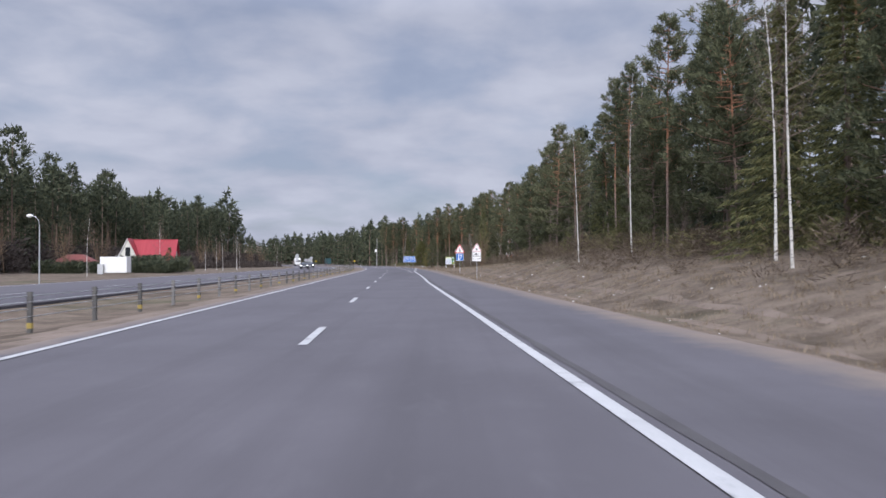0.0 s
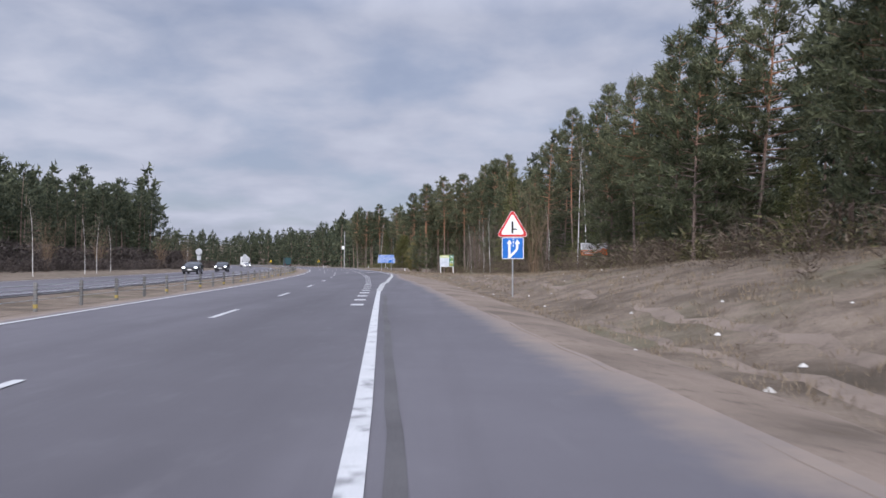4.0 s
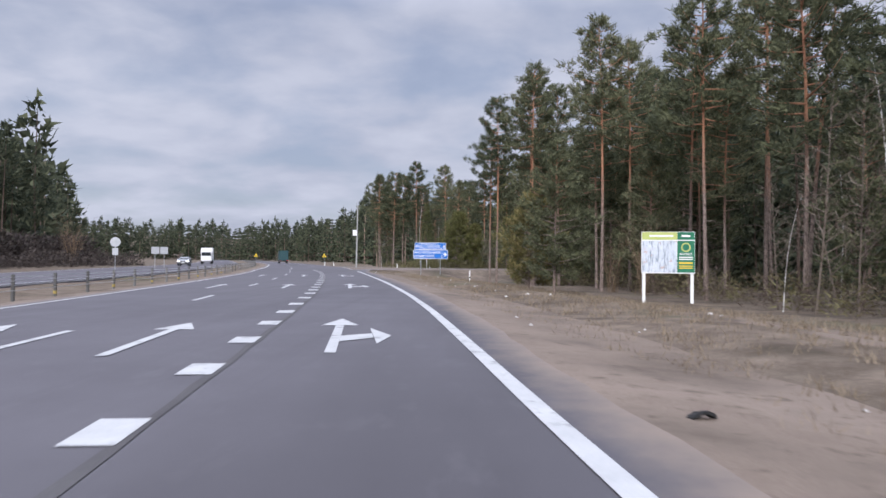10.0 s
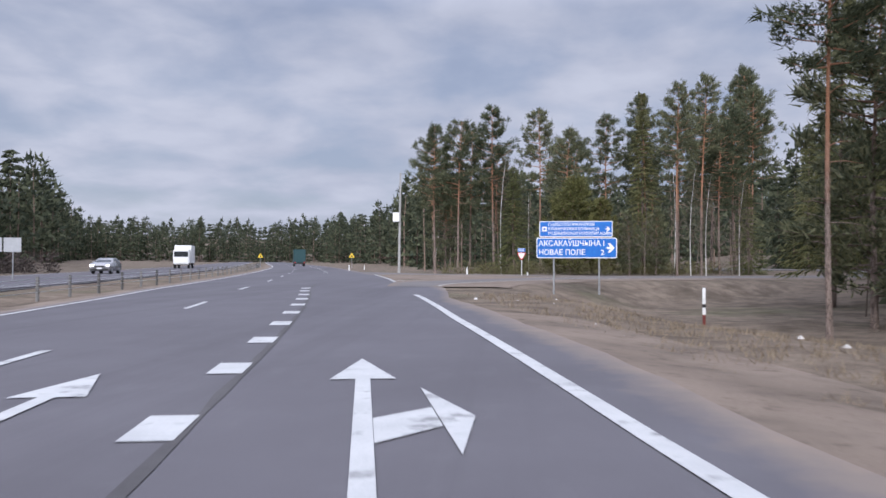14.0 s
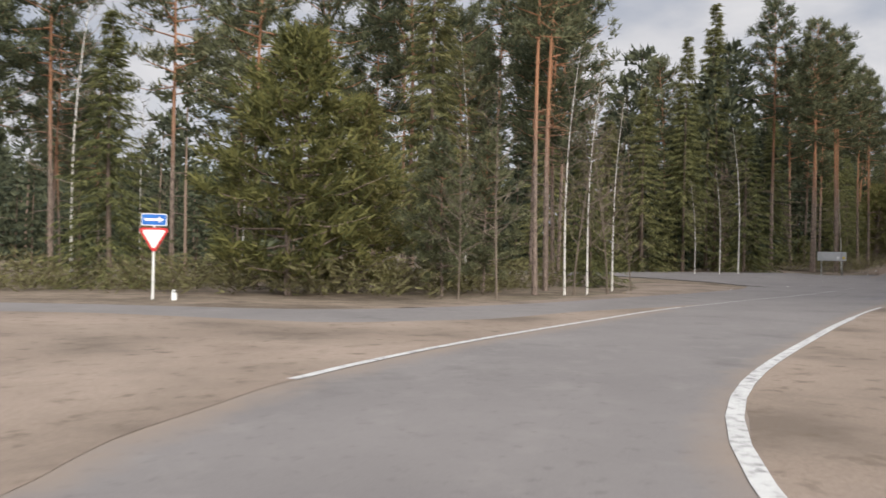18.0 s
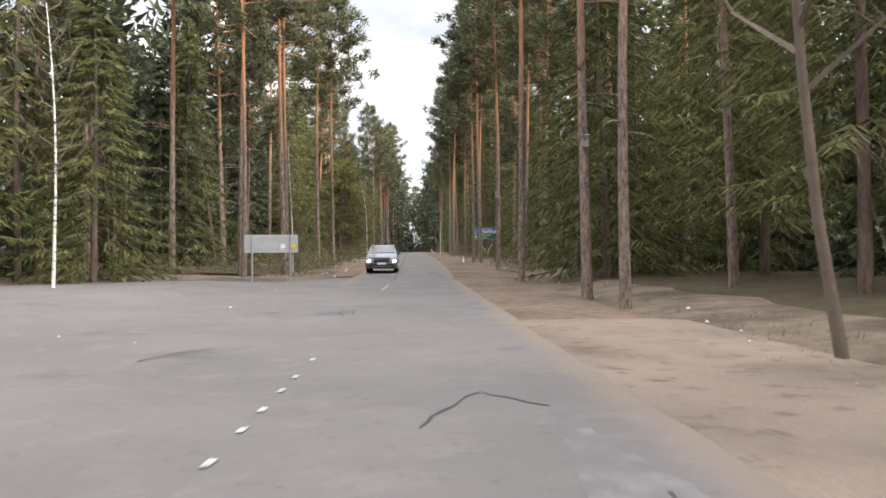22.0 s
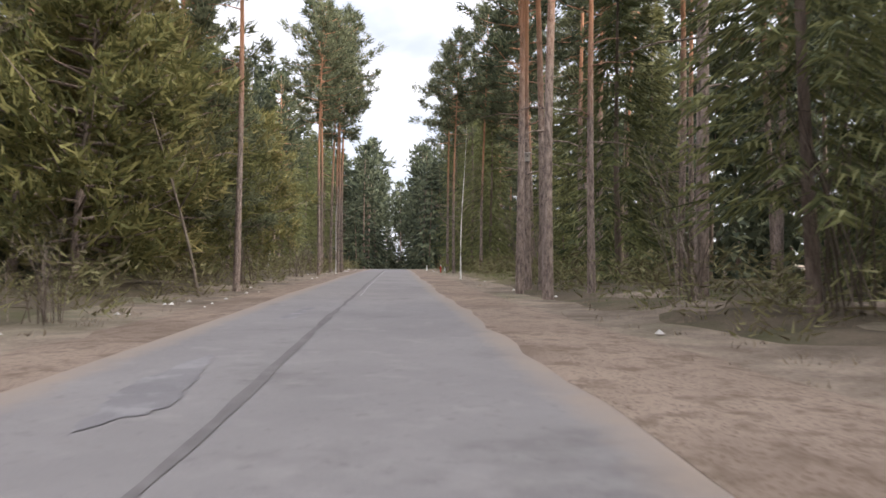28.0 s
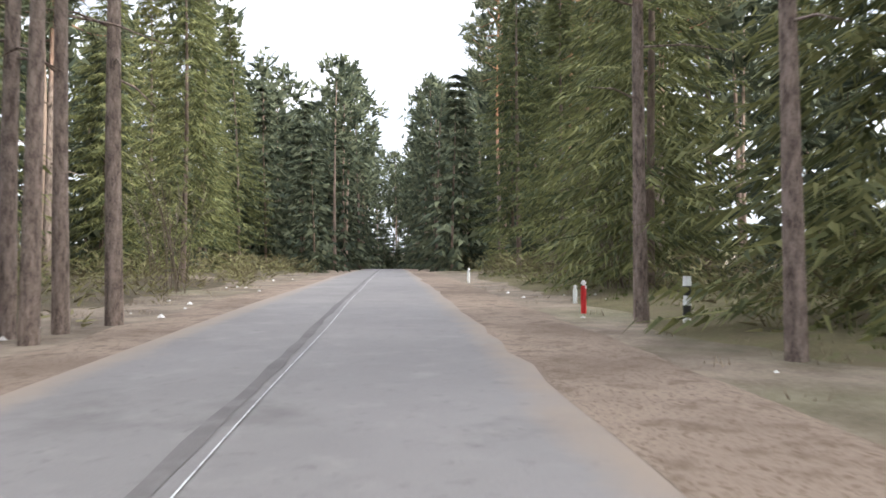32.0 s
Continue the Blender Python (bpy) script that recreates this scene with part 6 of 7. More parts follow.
def forest_rules_board():
    x, y = sr(105.2, 6.9)
    tx, ty = sr(80, 1.5)
    e = empty("forest_board", facing(x, y, tx, ty), "blue and green forest notice board on two curved white legs", "sign")
    for s in (-1, 1):
        bm = bmesh.new()
        pts = [(0.12 * s, -0.3), (0.12 * s, 0.35), (0.2 * s, 0.8), (0.5 * s, 1.25), (0.62 * s, 1.6), (0.64 * s, 2.0)]
        for (ax, az), (bx, bz) in zip(pts, pts[1:]):
            tube(bm, (ax, 0.05, az), (bx, 0.05, bz), 0.035)
        part("leg", bm, M_WHITE, e)
    part("crossbar", tubed((-0.14, 0.05, 0.42), (0.14, 0.05, 0.42), 0.025), M_WHITE, e)
    b = part("board", plate(rounded(2.3, 1.15, 0.03, 0, 2.5), 0.04), M_WHITE, e)
    part("blue_field", plate(rounded(2.24, 0.56, 0.02, 0, 2.77), 0.01, offset=-0.024), M_BLUE, b)
    part("green_field", plate(rounded(2.24, 0.52, 0.02, 0, 2.21), 0.01, offset=-0.024), M_GREEN, b)
    text_mesh("lettering", "Автомобильная", 0.17, M_WHITE, b, (-0.65, -0.032, 2.9))
    bars("writing", [(0.1, 2.79, 1.9, 0.06), (0.05, 2.69, 2.0, 0.06), (0.1, 2.59, 1.8, 0.06)], M_WHITE, b, -0.032)
    text_mesh("lettering", "Не мусори", 0.22, M_WHITE, b, (-0.7, -0.032, 2.27))
    text_mesh("lettering", "не сори", 0.2, M_WHITE, b, (-0.75, -0.032, 2.03))
    part("emblem", plate([(-1.05 + 0.14 * math.cos(a * 0.5236), 2.16 + 0.05 * math.sin(a * 0.5236)) for a in range(12)], 0.006, offset=-0.032), M_WHITE, b)


def birdhouse(x, y, z, tx, ty):
    m = facing(x, y, tx, ty, z)
    e = empty("birdhouse", m, "small grey wooden birdhouse fixed to a pine trunk", "birdhouse", "birdhouses on pines")
    part("box", boxed(0, -0.1, 0, 0.2, 0.18, 0.34, 0.008), M_GREYWOOD, e)
    part("roof", boxed(0, -0.12, 0.19, 0.28, 0.28, 0.03, 0.004, Matrix.Rotation(radians(12), 4, "X")), M_GREYWOOD, e)
    part("entrance", plate(disc(0.03, 0, 0.05, 10), 0.006, offset=-0.195), M_BLACK, e)


def tree_notice(x, y, z, tx, ty):
    e = empty("tree_notice", facing(x, y, tx, ty, z), "small white and red notice plate nailed to a trunk", "sign")
    part("plate", plate(rounded(0.34, 0.42, 0.02, 0, 0.3), 0.008, offset=-0.2), M_WHITE, e)
    part("plate", plate(rounded(0.30, 0.24, 0.02, 0, -0.12), 0.008, offset=-0.2), M_WHITE, e)
    part("red_edge", plate(rounded(0.34, 0.1, 0.02, 0, 0.56), 0.008, offset=-0.2), M_RED, e)
    bars("writing", [(0, 0.34, 0.2, 0.08), (0, -0.12, 0.22, 0.04)], M_BLACK, e, -0.206)


M_LIME = material("lime_panel", (0.34, 0.40, 0.10), (0.45, 0.50, 0.16), 2, 30, 0.5, 0.02)
M_PHOTO = layered(layered(material("winter_photo", (0.42, 0.46, 0.52), (0.62, 0.66, 0.72), 1.6, 9, 0.4, 0), (0.22, 0.26, 0.30), 2.5, 0.5, 0.62, (3, 1, 0.5)), (0.45, 0.30, 0.24), 3.0, 0.6, 0.66, None, 0.7)
M_BROWN = material("rusty_red_paint", (0.10, 0.022, 0.018), (0.17, 0.04, 0.03), 4, 40, 0.7, 0.1)
M_GREYWOOD = material("weathered_wood", (0.22, 0.20, 0.18), (0.34, 0.31, 0.28), 4, 30, 0.9, 0.3, stretch=(3, 3, 0.6))

shoulder_sign()
junction_sign()
orange_board()
forest_board()
big_direction_sign()
forest_direction_sign()
sign_back()
yield_sign()
camera_pole()
cable_marker()
delineator(-24.16, 388.9, 0.75)
delineator(-18.2, 381.4, 0.3, label="low white stub beside the give-way sign")
delineator(-39.0, 402.0, 0.75)
delineator(*hw(185, off(185, 26.5)), 0.6, True, "red roadside marker post with a white cap")
delineator(*hw(430, 11.0), 0.75)
delineator(*sr(180.2, 4.0), 0.75, True, "red roadside marker post with a white cap")
striped_post(*sr(176.8, 5.1))
delineator(*sr(183.6, 4.6), 0.5)
delineator(*sr(201.0, 3.4), 0.7)
delineator(*sr(91.5, 3.6), 0.55)
forest_rules_board()
tx, ty = sr(20, 0)
for s, lat, h in ((46.6, 4.5, 4.75), (74.8, 4.8, 4.9), (134.4, 5.0, 5.4)):
    x, y = sr(s, lat)
    d = math.hypot(tx - x, ty - y)
    birdhouse(x + (tx - x) / d * 0.2, y + (ty - y) / d * 0.2, gz(x, y) + h, tx, ty)
x, y = sr(92.4, 5.2)
tx, ty = sr(60, 0)
tree_notice(x, y, gz(x, y) + 1.6, tx, ty)


# ---- median cable fence ----
def fence():
    e = empty("cable_fence", Matrix(), "low median fence of grey posts and steel cables", "fence", kind="")
    proto = {}
    ys = np.arange(50, 560, 3.7)
    for i, y in enumerate(ys):
        x, yy = hwy(float(y), -6.35)
        kind = "yellow" if i % 2 else "plain"
        if kind not in proto:
            me_post = boxed(0, 0, 0.42, 0.12, 0.07, 0.96, 0.012)
            ob = part("post", me_post, M_POST, e)
            proto[kind] = ob.data
        else:
            ob = new("post", proto[kind])
            ob.parent = e
        ob.matrix_local = pose(x, yy, gz(x, yy), 0, 0, math.degrees(math.atan(float(-hw_m(y)))) * -1)
        if i % 2 and y < 330:
            band = new("yellow_band", proto["band"]) if "band" in proto else part("yellow_band", boxed(0, 0, 0.16, 0.128, 0.078, 0.14, 0.01), M_DULL_YELLOW)
            proto["band"] = band.data
            band.parent = ob
    for h in (0.36, 0.52, 0.68, 0.80):
        vs, fs = ring_tube([(*hwy(float(y), -6.35 + (0.055 if h in (0.36, 0.68) else -0.055)), gz(*hwy(float(y), -6.35)) + h) for y in np.arange(50, 560, 5.5)], [0.011] * len(np.arange(50, 560, 5.5)), 5)
        mesh("cable", vs, fs, M_STEEL, e)


M_DULL_YELLOW = material("faded_yellow_paint", (0.26, 0.19, 0.05), (0.40, 0.31, 0.09), 5, 40, 0.8, 0.1)
M_POST = material("grey_fence_post", (0.09, 0.088, 0.085), (0.17, 0.165, 0.16), 5, 40, 0.8, 0.2, per="object")
fence()


# ---- left of the highway: lamps, house, booth, signs ----
def street_lamp(x, y, h):
    e = empty("street_lamp", pose(x, y, gz(x, y)) @ SHRINK, "slim grey street lamp with a round white head", "street lamp", "street lamps")
    part("pole", tubed((0, 0, -0.4), (0, 0, h), 0.085, 0.055), M_STEEL, e)
    bm = bmesh.new()
    pts = [(0, h), (-0.1, h + 0.5), (-0.4, h + 0.85), (-0.75, h + 0.95)]
    for (ax, az), (bx, bz) in zip(pts, pts[1:]):
        tube(bm, (ax, 0, az), (bx, 0, bz), 0.035)
    part("arm", bm, M_STEEL, e)
    bm = bmesh.new()
    bmesh.ops.create_uvsphere(bm, u_segments=12, v_segments=8, radius=0.3, matrix=Matrix.Translation((-0.95, 0, h + 0.95)) @ Matrix.Diagonal((1.1, 0.8, 0.6, 1)))
    part("lamp_head", bm, M_WHITE, e)


street_lamp(*sv(-31.0, 55.0), 5.8)
street_lamp(*sv(-38.5, 80.0), 5.8)


def house():
    e = empty("house", pose(-54.7, 214.7, gz(-54.7, 214.7), 0, 0, 8) @ Matrix.Diagonal((0.59, 0.59, 0.66, 1)), "pale gabled house with a steep red roof", "house")
    w, d, wall_h, top = 13.0, 8.4, 3.0, 8.3
    walls = bmesh.new()
    outline = [(-w / 2, -d / 2), (w / 2, -d / 2), (w / 2, d / 2), (-w / 2, d / 2)]
    box(walls, 0, 0, wall_h / 2 - 0.3, w, d, wall_h + 0.6)
    part("wall", walls, M_HOUSE, e)
    for sx in (-1, 1):
        g = plate([(-d / 2, wall_h), (d / 2, wall_h), (0, top - 0.35)], 0.25)
        bmesh.ops.transform(g, matrix=Matrix.Translation((sx * (w / 2 - 0.14), 0, 0)) @ Matrix.Rotation(radians(90), 4, "Z"), verts=g.verts)
        part("gable", g, M_HOUSE, e)
    for sy in (-1, 1):
        bm = bmesh.new()
        ln = math.hypot(d / 2 + 0.6, top - wall_h + 0.8)
        ang = math.atan2(top - wall_h + 0.75, d / 2 + 0.6)
        box(bm, 0, sy * (d / 4 + 0.2), (top + wall_h - 0.6) / 2, w + 1.4, ln, 0.16, 0.02, Matrix.Rotation(-sy * ang, 4, "X"))
        part("roof", bm, M_ROOF, e, "red metal roof slope")
    win = part("window", boxed(-w / 2 - 0.02, 0, 5.6, 0.1, 1.6, 2.6), M_GLASS, e)
    part("frame", boxed(-w / 2 - 0.06, 0, 5.6, 0.06, 0.08, 2.6), M_WHITE, win)
    part("frame", boxed(-w / 2 - 0.06, 0, 5.6, 0.06, 1.6, 0.08), M_WHITE, win)
    for cx in (-4.5, -1.0, 3.5):
        wn2 = part("window", boxed(cx, -d / 2 - 0.02, 1.7, 1.5, 0.1, 1.4), M_GLASS, e)
        part("frame", boxed(cx, -d / 2 - 0.06, 1.7, 0.08, 0.06, 1.4), M_WHITE, wn2)
    # the cross gable towards the road
    g = plate([(-2.6, 3.4), (2.6, 3.4), (0, 8.3)], 0.3)
    bmesh.ops.transform(g, matrix=Matrix.Translation((-5.4, -d / 2 - 0.9, 0)), verts=g.verts)
    part("gable", g, M_HOUSE, e)
    part("wall", boxed(-5.4, -d / 2 - 0.4, 1.4, 5.2, 1.3, 4.0), M_HOUSE, e)
    part("window", boxed(-5.4, -d / 2 - 1.08, 5.2, 1.3, 0.08, 2.2), M_GLASS, e)
    for sx in (-1, 1):
        bm = bmesh.new()
        box(bm, -5.4 + sx * 1.5, -d / 2 + 1.2, 5.95, 0.16, 5.2, 6.0, 0.02, Matrix.Rotation(-sx * math.atan2(3.0, 5.3), 4, "Y"))
        part("roof", bm, M_WHITE if sx < 0 else M_ROOF, e)


M_HOUSE = material("pale_render", (0.52, 0.52, 0.46), (0.62, 0.62, 0.56), 0.8, 20, 0.9, 0.1)
M_ROOF = material("red_metal_roof", (0.25, 0.024, 0.034), (0.33, 0.04, 0.05), 0.6, 12, 0.55, 0.2, stretch=(5, 0.3, 0.3))
M_DARK_ROOF = material("brown_roof", (0.16, 0.05, 0.045), (0.24, 0.08, 0.07), 1, 12, 0.7, 0.2)
house()


def shelter(x, y):
    e = empty("roadside_shelter", pose(x, y, gz(x, y), 0, 0, 6) @ Matrix.Diagonal((0.55, 0.55, 0.73, 1)), "open timber shelter with a low brown hip roof", "shelter")
    bm = bmesh.new()
    r = bmesh.ops.create_cone(bm, cap_ends=True, segments=4, radius1=6.2, radius2=2.2, depth=1.6, matrix=Matrix.Translation((0, 0, 3.2)) @ Matrix.Rotation(radians(45), 4, "Z"))
    bmesh.ops.scale(bm, vec=(1.25, 0.8, 1), verts=bm.verts)
    part("roof", bm, M_DARK_ROOF, e)
    for cx in (-4.6, 4.6):
        for cy in (-2.8, 2.8):
            part("post", boxed(cx, cy, 1.0, 0.2, 0.2, 3.0), M_GREYWOOD, e)


shelter(*sv(-76, 168))


def booth():
    x, y = sv(-54.8, 137.1)
    e = empty("white_container", pose(x, y, 0.03, 0, 0, 4) @ SHRINK, "white corrugated container beside the far carriageway", "container")
    part("body", boxed(0, 0, 1.5, 4.4, 2.3, 2.7, 0.03), M_WHITE, e)
    for k in range(9):
        part("rib", boxed(-2.0 + 0.5 * k, -1.17, 1.5, 0.12, 0.05, 2.4), M_WHITE, e)
    part("cabinet", boxed(-1.9, -1.6, 0.75, 0.9, 0.6, 1.7, 0.02), M_SIGN_GREY, e)


booth()


def round_sign(x, y, tx, ty, h, label):
    e = empty("round_sign", facing(x, y, tx, ty) @ SHRINK, label, "road sign", "round signs")
    part("post", tubed((0, 0.05, -0.4), (0, 0.05, h), 0.04), M_STEEL, e)
    d = part("disc", plate(disc(0.62, 0, h - 0.3, 24), 0.016), M_SIGN_GREY, e)
    part("rail", plate(rounded(0.9, 0.08, 0.02, 0, h - 0.3), 0.03, offset=-0.02), M_STEEL, d)
    part("plate", plate(rounded(0.7, 0.9, 0.05, 0, h - 1.5), 0.016), M_SIGN_GREY, e)


round_sign(*sv(-45.5, 253.0), *sv(-5, 150), 4.3, "grey back of a round sign on a post")
round_sign(-46.9, 329.1, -13, 232, 4.0, "grey back of a round sign by the far carriageway")


def double_sign(x, y, tx, ty):
    e = empty("sign_back", facing(x, y, tx, ty) @ SHRINK, "pair of grey sign backs on two posts", "road sign")
    for cx in (-0.75, 0.75):
        part("post", tubed((cx, 0.05, -0.4), (cx, 0.05, 3.6), 0.045), M_STEEL, e)
        part("panel", plate(rounded(1.3, 1.2, 0.06, cx * 0.95, 3.0), 0.03), M_SIGN_GREY, e)


double_sign(-52.7, 355.5, -21, 302)


def works_sign(x, y, tx, ty):
    e = empty("temporary_sign", facing(x, y, tx, ty), "small yellow triangular roadworks sign on a stand", "road sign", "roadworks signs")
    part("post", tubed((0, 0.05, -0.3), (0, 0.05, 2.2), 0.03), M_STEEL, e)
    t = part("panel", plate(triangle(0.5, 0.02, 2.2), 0.014), M_YELLOW, e)
    part("symbol", plate(triangle(0.2, 0, 2.15), 0.006, offset=-0.012), M_BLACK, t)


works_sign(*hw(440, 9.8), -25, 340)
works_sign(*hw(455, -6.0), -25, 340)


# ---- vehicles ----
def car(name, m, paint, label, suv=False, lights=True):
    e = empty(name, m, label, "car", "cars on the road")
    h = 1.66 if suv else 1.46
    ln, wd = (4.6, 1.86) if suv else (4.4, 1.76)
    if suv:
        prof = [(-ln / 2, 0.30), (-ln / 2 - 0.02, 0.62), (-ln / 2 + 0.06, 0.86), (-ln / 2 + 0.32, 1.02), (-ln / 2 + 1.15, 1.14), (-ln / 2 + 2.0, h - 0.07), (-ln / 2 + 2.5, h), (ln / 2 - 0.9, h - 0.06), (ln / 2 - 0.2, 1.22), (ln / 2 - 0.03, 0.95), (ln / 2, 0.4), (ln / 2 - 0.2, 0.24), (-ln / 2 + 0.2, 0.22)]
    else:
        prof = [(-ln / 2, 0.35), (-ln / 2 + 0.03, 0.78), (-ln / 2 + 0.25, 0.98), (-ln / 2 + 1.25, 1.06), (-ln / 2 + 1.95, h - 0.06), (-ln / 2 + 2.4, h), (ln / 2 - 1.0, h - 0.03), (ln / 2 - 0.35, 1.14), (ln / 2 - 0.06, 0.95), (ln / 2, 0.4), (ln / 2 - 0.2, 0.26), (-ln / 2 + 0.2, 0.26)]
    bm = bmesh.new()
    rows = []
    for sx, f in ((-1, 0.90), (-0.93, 1.0), (0.93, 1.0), (1, 0.90)):
        rows.append([])
        for y, z in prof:
            tuck = 1.0 if z < 1.0 else 1 - 0.24 * (z - 1.0) / (h - 1.0)
            k = 1.0 if abs(sx) > 0.95 else 1.0
            rows[-1].append(bm.verts.new((sx * wd / 2 * tuck, y * (0.985 if abs(sx) > 0.95 else 1.0), z + (-0.025 if abs(sx) > 0.95 and z > 0.9 else 0))))
    n = len(prof)
    for a, b in zip(rows, rows[1:]):
        for i in range(n):
            j = (i + 1) % n
            bm.faces.new((a[i], a[j], b[j], b[i]))
    bm.faces.new(rows[0][::-1])
    bm.faces.new(rows[-1])
    bmesh.ops.recalc_face_normals(bm, faces=bm.faces)
    bmesh.ops.bevel(bm, geom=list(bm.edges), offset=0.025, segments=2, affect="EDGES", clamp_overlap=True)
    body = part("body", bm, paint, e)
    body.data.shade_smooth()
    y0 = -ln / 2
    w0, w1, z0 = (0.76, 0.62, 1.17) if suv else (0.66, 0.56, 1.09)
    part("windscreen", quad_panel([(-w0, y0 + (1.20 if suv else 1.30), z0), (w0, y0 + (1.20 if suv else 1.30), z0), (w1, y0 + 1.95, h - 0.10), (-w1, y0 + 1.95, h - 0.10)], 0.025, (0, -1, 0.8)), M_GLASS, e)
    part("rear_window", quad_panel([(0.6, ln / 2 - 0.40, 1.18), (-0.6, ln / 2 - 0.40, 1.18), (-0.54, ln / 2 - 0.98, h - 0.07), (0.54, ln / 2 - 0.98, h - 0.07)], 0.02, (0, 1, 0.6)), M_GLASS, e)
    for s in (-1, 1):
        for ya, yb in ((y0 + 1.75, y0 + 2.55), (y0 + 2.65, ln / 2 - 1.05)):
            part("side_window", quad_panel([(s * wd * 0.475, ya - 0.2 * (ya < 0), 1.1), (s * wd * 0.475, yb, 1.1), (s * wd * 0.41, yb - 0.06, h - 0.12), (s * wd * 0.41, ya + 0.22, h - 0.12)], 0.02, (s, 0, 0.25)), M_GLASS, e)
        part("headlight", boxed(s * wd * 0.40, y0 + 0.03, 0.64 if suv else 0.78, 0.26 if suv else 0.34, 0.14, 0.17 if suv else 0.14, 0.04), M_LAMP if lights else M_WHITE, e)
        part("mirror", boxed(s * (wd / 2 + 0.07), y0 + 1.62, 1.1, 0.2, 0.12, 0.14, 0.03), paint, e)
        part("tail_light", boxed(s * wd * 0.4, ln / 2 - 0.05, 0.95, 0.22, 0.12, 0.24, 0.03), M_RED, e)
        for yw in (y0 + 0.85, ln / 2 - 0.85):
            w = part("wheel", wheel(s * (wd / 2 - 0.12), yw, 0.34, 0.34, 0.23), M_RUBBER, e)
            part("rim", wheel(s * (wd / 2 - 0.11), yw, 0.34, 0.21, 0.24), M_STEEL, w)
    part("grille", boxed(0, y0 + 0.0, 0.66, 0.9, 0.06, 0.2, 0.02), M_BLACK, e)
    part("bumper", boxed(0, y0 + 0.0, 0.42, 1.5, 0.1, 0.16, 0.03), M_BLACK, e)
    part("number_plate", boxed(0, y0 - 0.045, 0.52, 0.52, 0.02, 0.11, 0.004), M_WHITE, e)
    return e


def quad_panel(pts, thick, out):
    bm = bmesh.new()
    o = Vector(out).normalized() * thick
    a = [bm.verts.new(p) for p in pts]
    b = [bm.verts.new(Vector(p) + o) for p in pts]
    bm.faces.new(a)
    bm.faces.new(b)
    for i in range(4):
        bm.faces.new((a[i], a[(i + 1) % 4], b[(i + 1) % 4], b[i]))
    bmesh.ops.recalc_face_normals(bm, faces=bm.faces)
    return bm


def wheel(x, y, z, r, w):
    bm = bmesh.new()
    bmesh.ops.create_cone(bm, cap_ends=True, segments=20, radius1=r, radius2=r, depth=w, matrix=Matrix.Translation((x, y, z)) @ Matrix.Rotation(radians(90), 4, "Y"))
    bmesh.ops.bevel(bm, geom=list(bm.edges), offset=0.02, segments=1, affect="EDGES", clamp_overlap=True)
    return bm


M_GREY_CAR = material("grey_car_paint", (0.15, 0.16, 0.185), (0.19, 0.20, 0.225), 3, 60, 0.25, 0, metal=0.4, spec=0.5)
M_DARK_CAR = material("dark_car_paint", (0.03, 0.034, 0.04), (0.045, 0.05, 0.055), 3, 60, 0.25, 0, metal=0.3, spec=0.5)
M_SILVER_CAR = material("silver_car_paint", (0.28, 0.28, 0.29), (0.34, 0.34, 0.35), 3, 60, 0.25, 0, metal=0.5, spec=0.5)
M_TEAL = material("dark_teal_truck_paint", (0.02, 0.05, 0.055), (0.03, 0.07, 0.075), 3, 60, 0.4, 0)
M_LAMP = bpy.data.materials.new("lit_headlight")
M_LAMP.use_nodes = True
M_LAMP.node_tree.nodes["Principled BSDF"].inputs["Emission Color"].default_value = (1, 0.97, 0.9, 1)
M_LAMP.node_tree.nodes["Principled BSDF"].inputs["Emission Strength"].default_value = 2.5

x, y = sr(71.5, -2.6)
suv = car("grey_suv", pose(x, y, float(sr_z(71.5)) + 0.006, 0, 0, -61), M_GREY_CAR, "dark grey sport utility car with lit headlights and indicator", True)
part("indicator", boxed(-0.84, -2.2, 0.86, 0.14, 0.1, 0.05, 0.02), M_YELLOW, suv)
for side in (-1, 1):
    part("roof_rail", boxed(side * 0.66, 0.35, 1.67, 0.05, 1.9, 0.05, 0.02), M_STEEL, suv)
    part("bonnet_crease", boxed(side * 0.42, -1.72, 1.085, 0.04, 0.95, 0.05, 0.018, Matrix.Rotation(radians(7), 4, "X")), M_GREY_CAR, suv)
part("lower_lip", boxed(0, -2.3, 0.36, 1.2, 0.08, 0.05, 0.02), M_STEEL, suv)
part("upper_grille", boxed(0, -2.26, 0.82, 1.1, 0.05, 0.07, 0.02), M_BLACK, suv)
for yy, u, paint, label in ((251.6, -16.8, M_DARK_CAR, "dark hatchback on the far carriageway"), (277.6, -16.8, M_DARK_CAR, "dark saloon on the far carriageway"), (382, -16.8, M_SILVER_CAR, "silver car on the far carriageway")):
    car("car", pose(*hwy(yy, u), 0.004, 0, 0, math.degrees(math.atan(float(-hw_m(yy))))), paint, label)


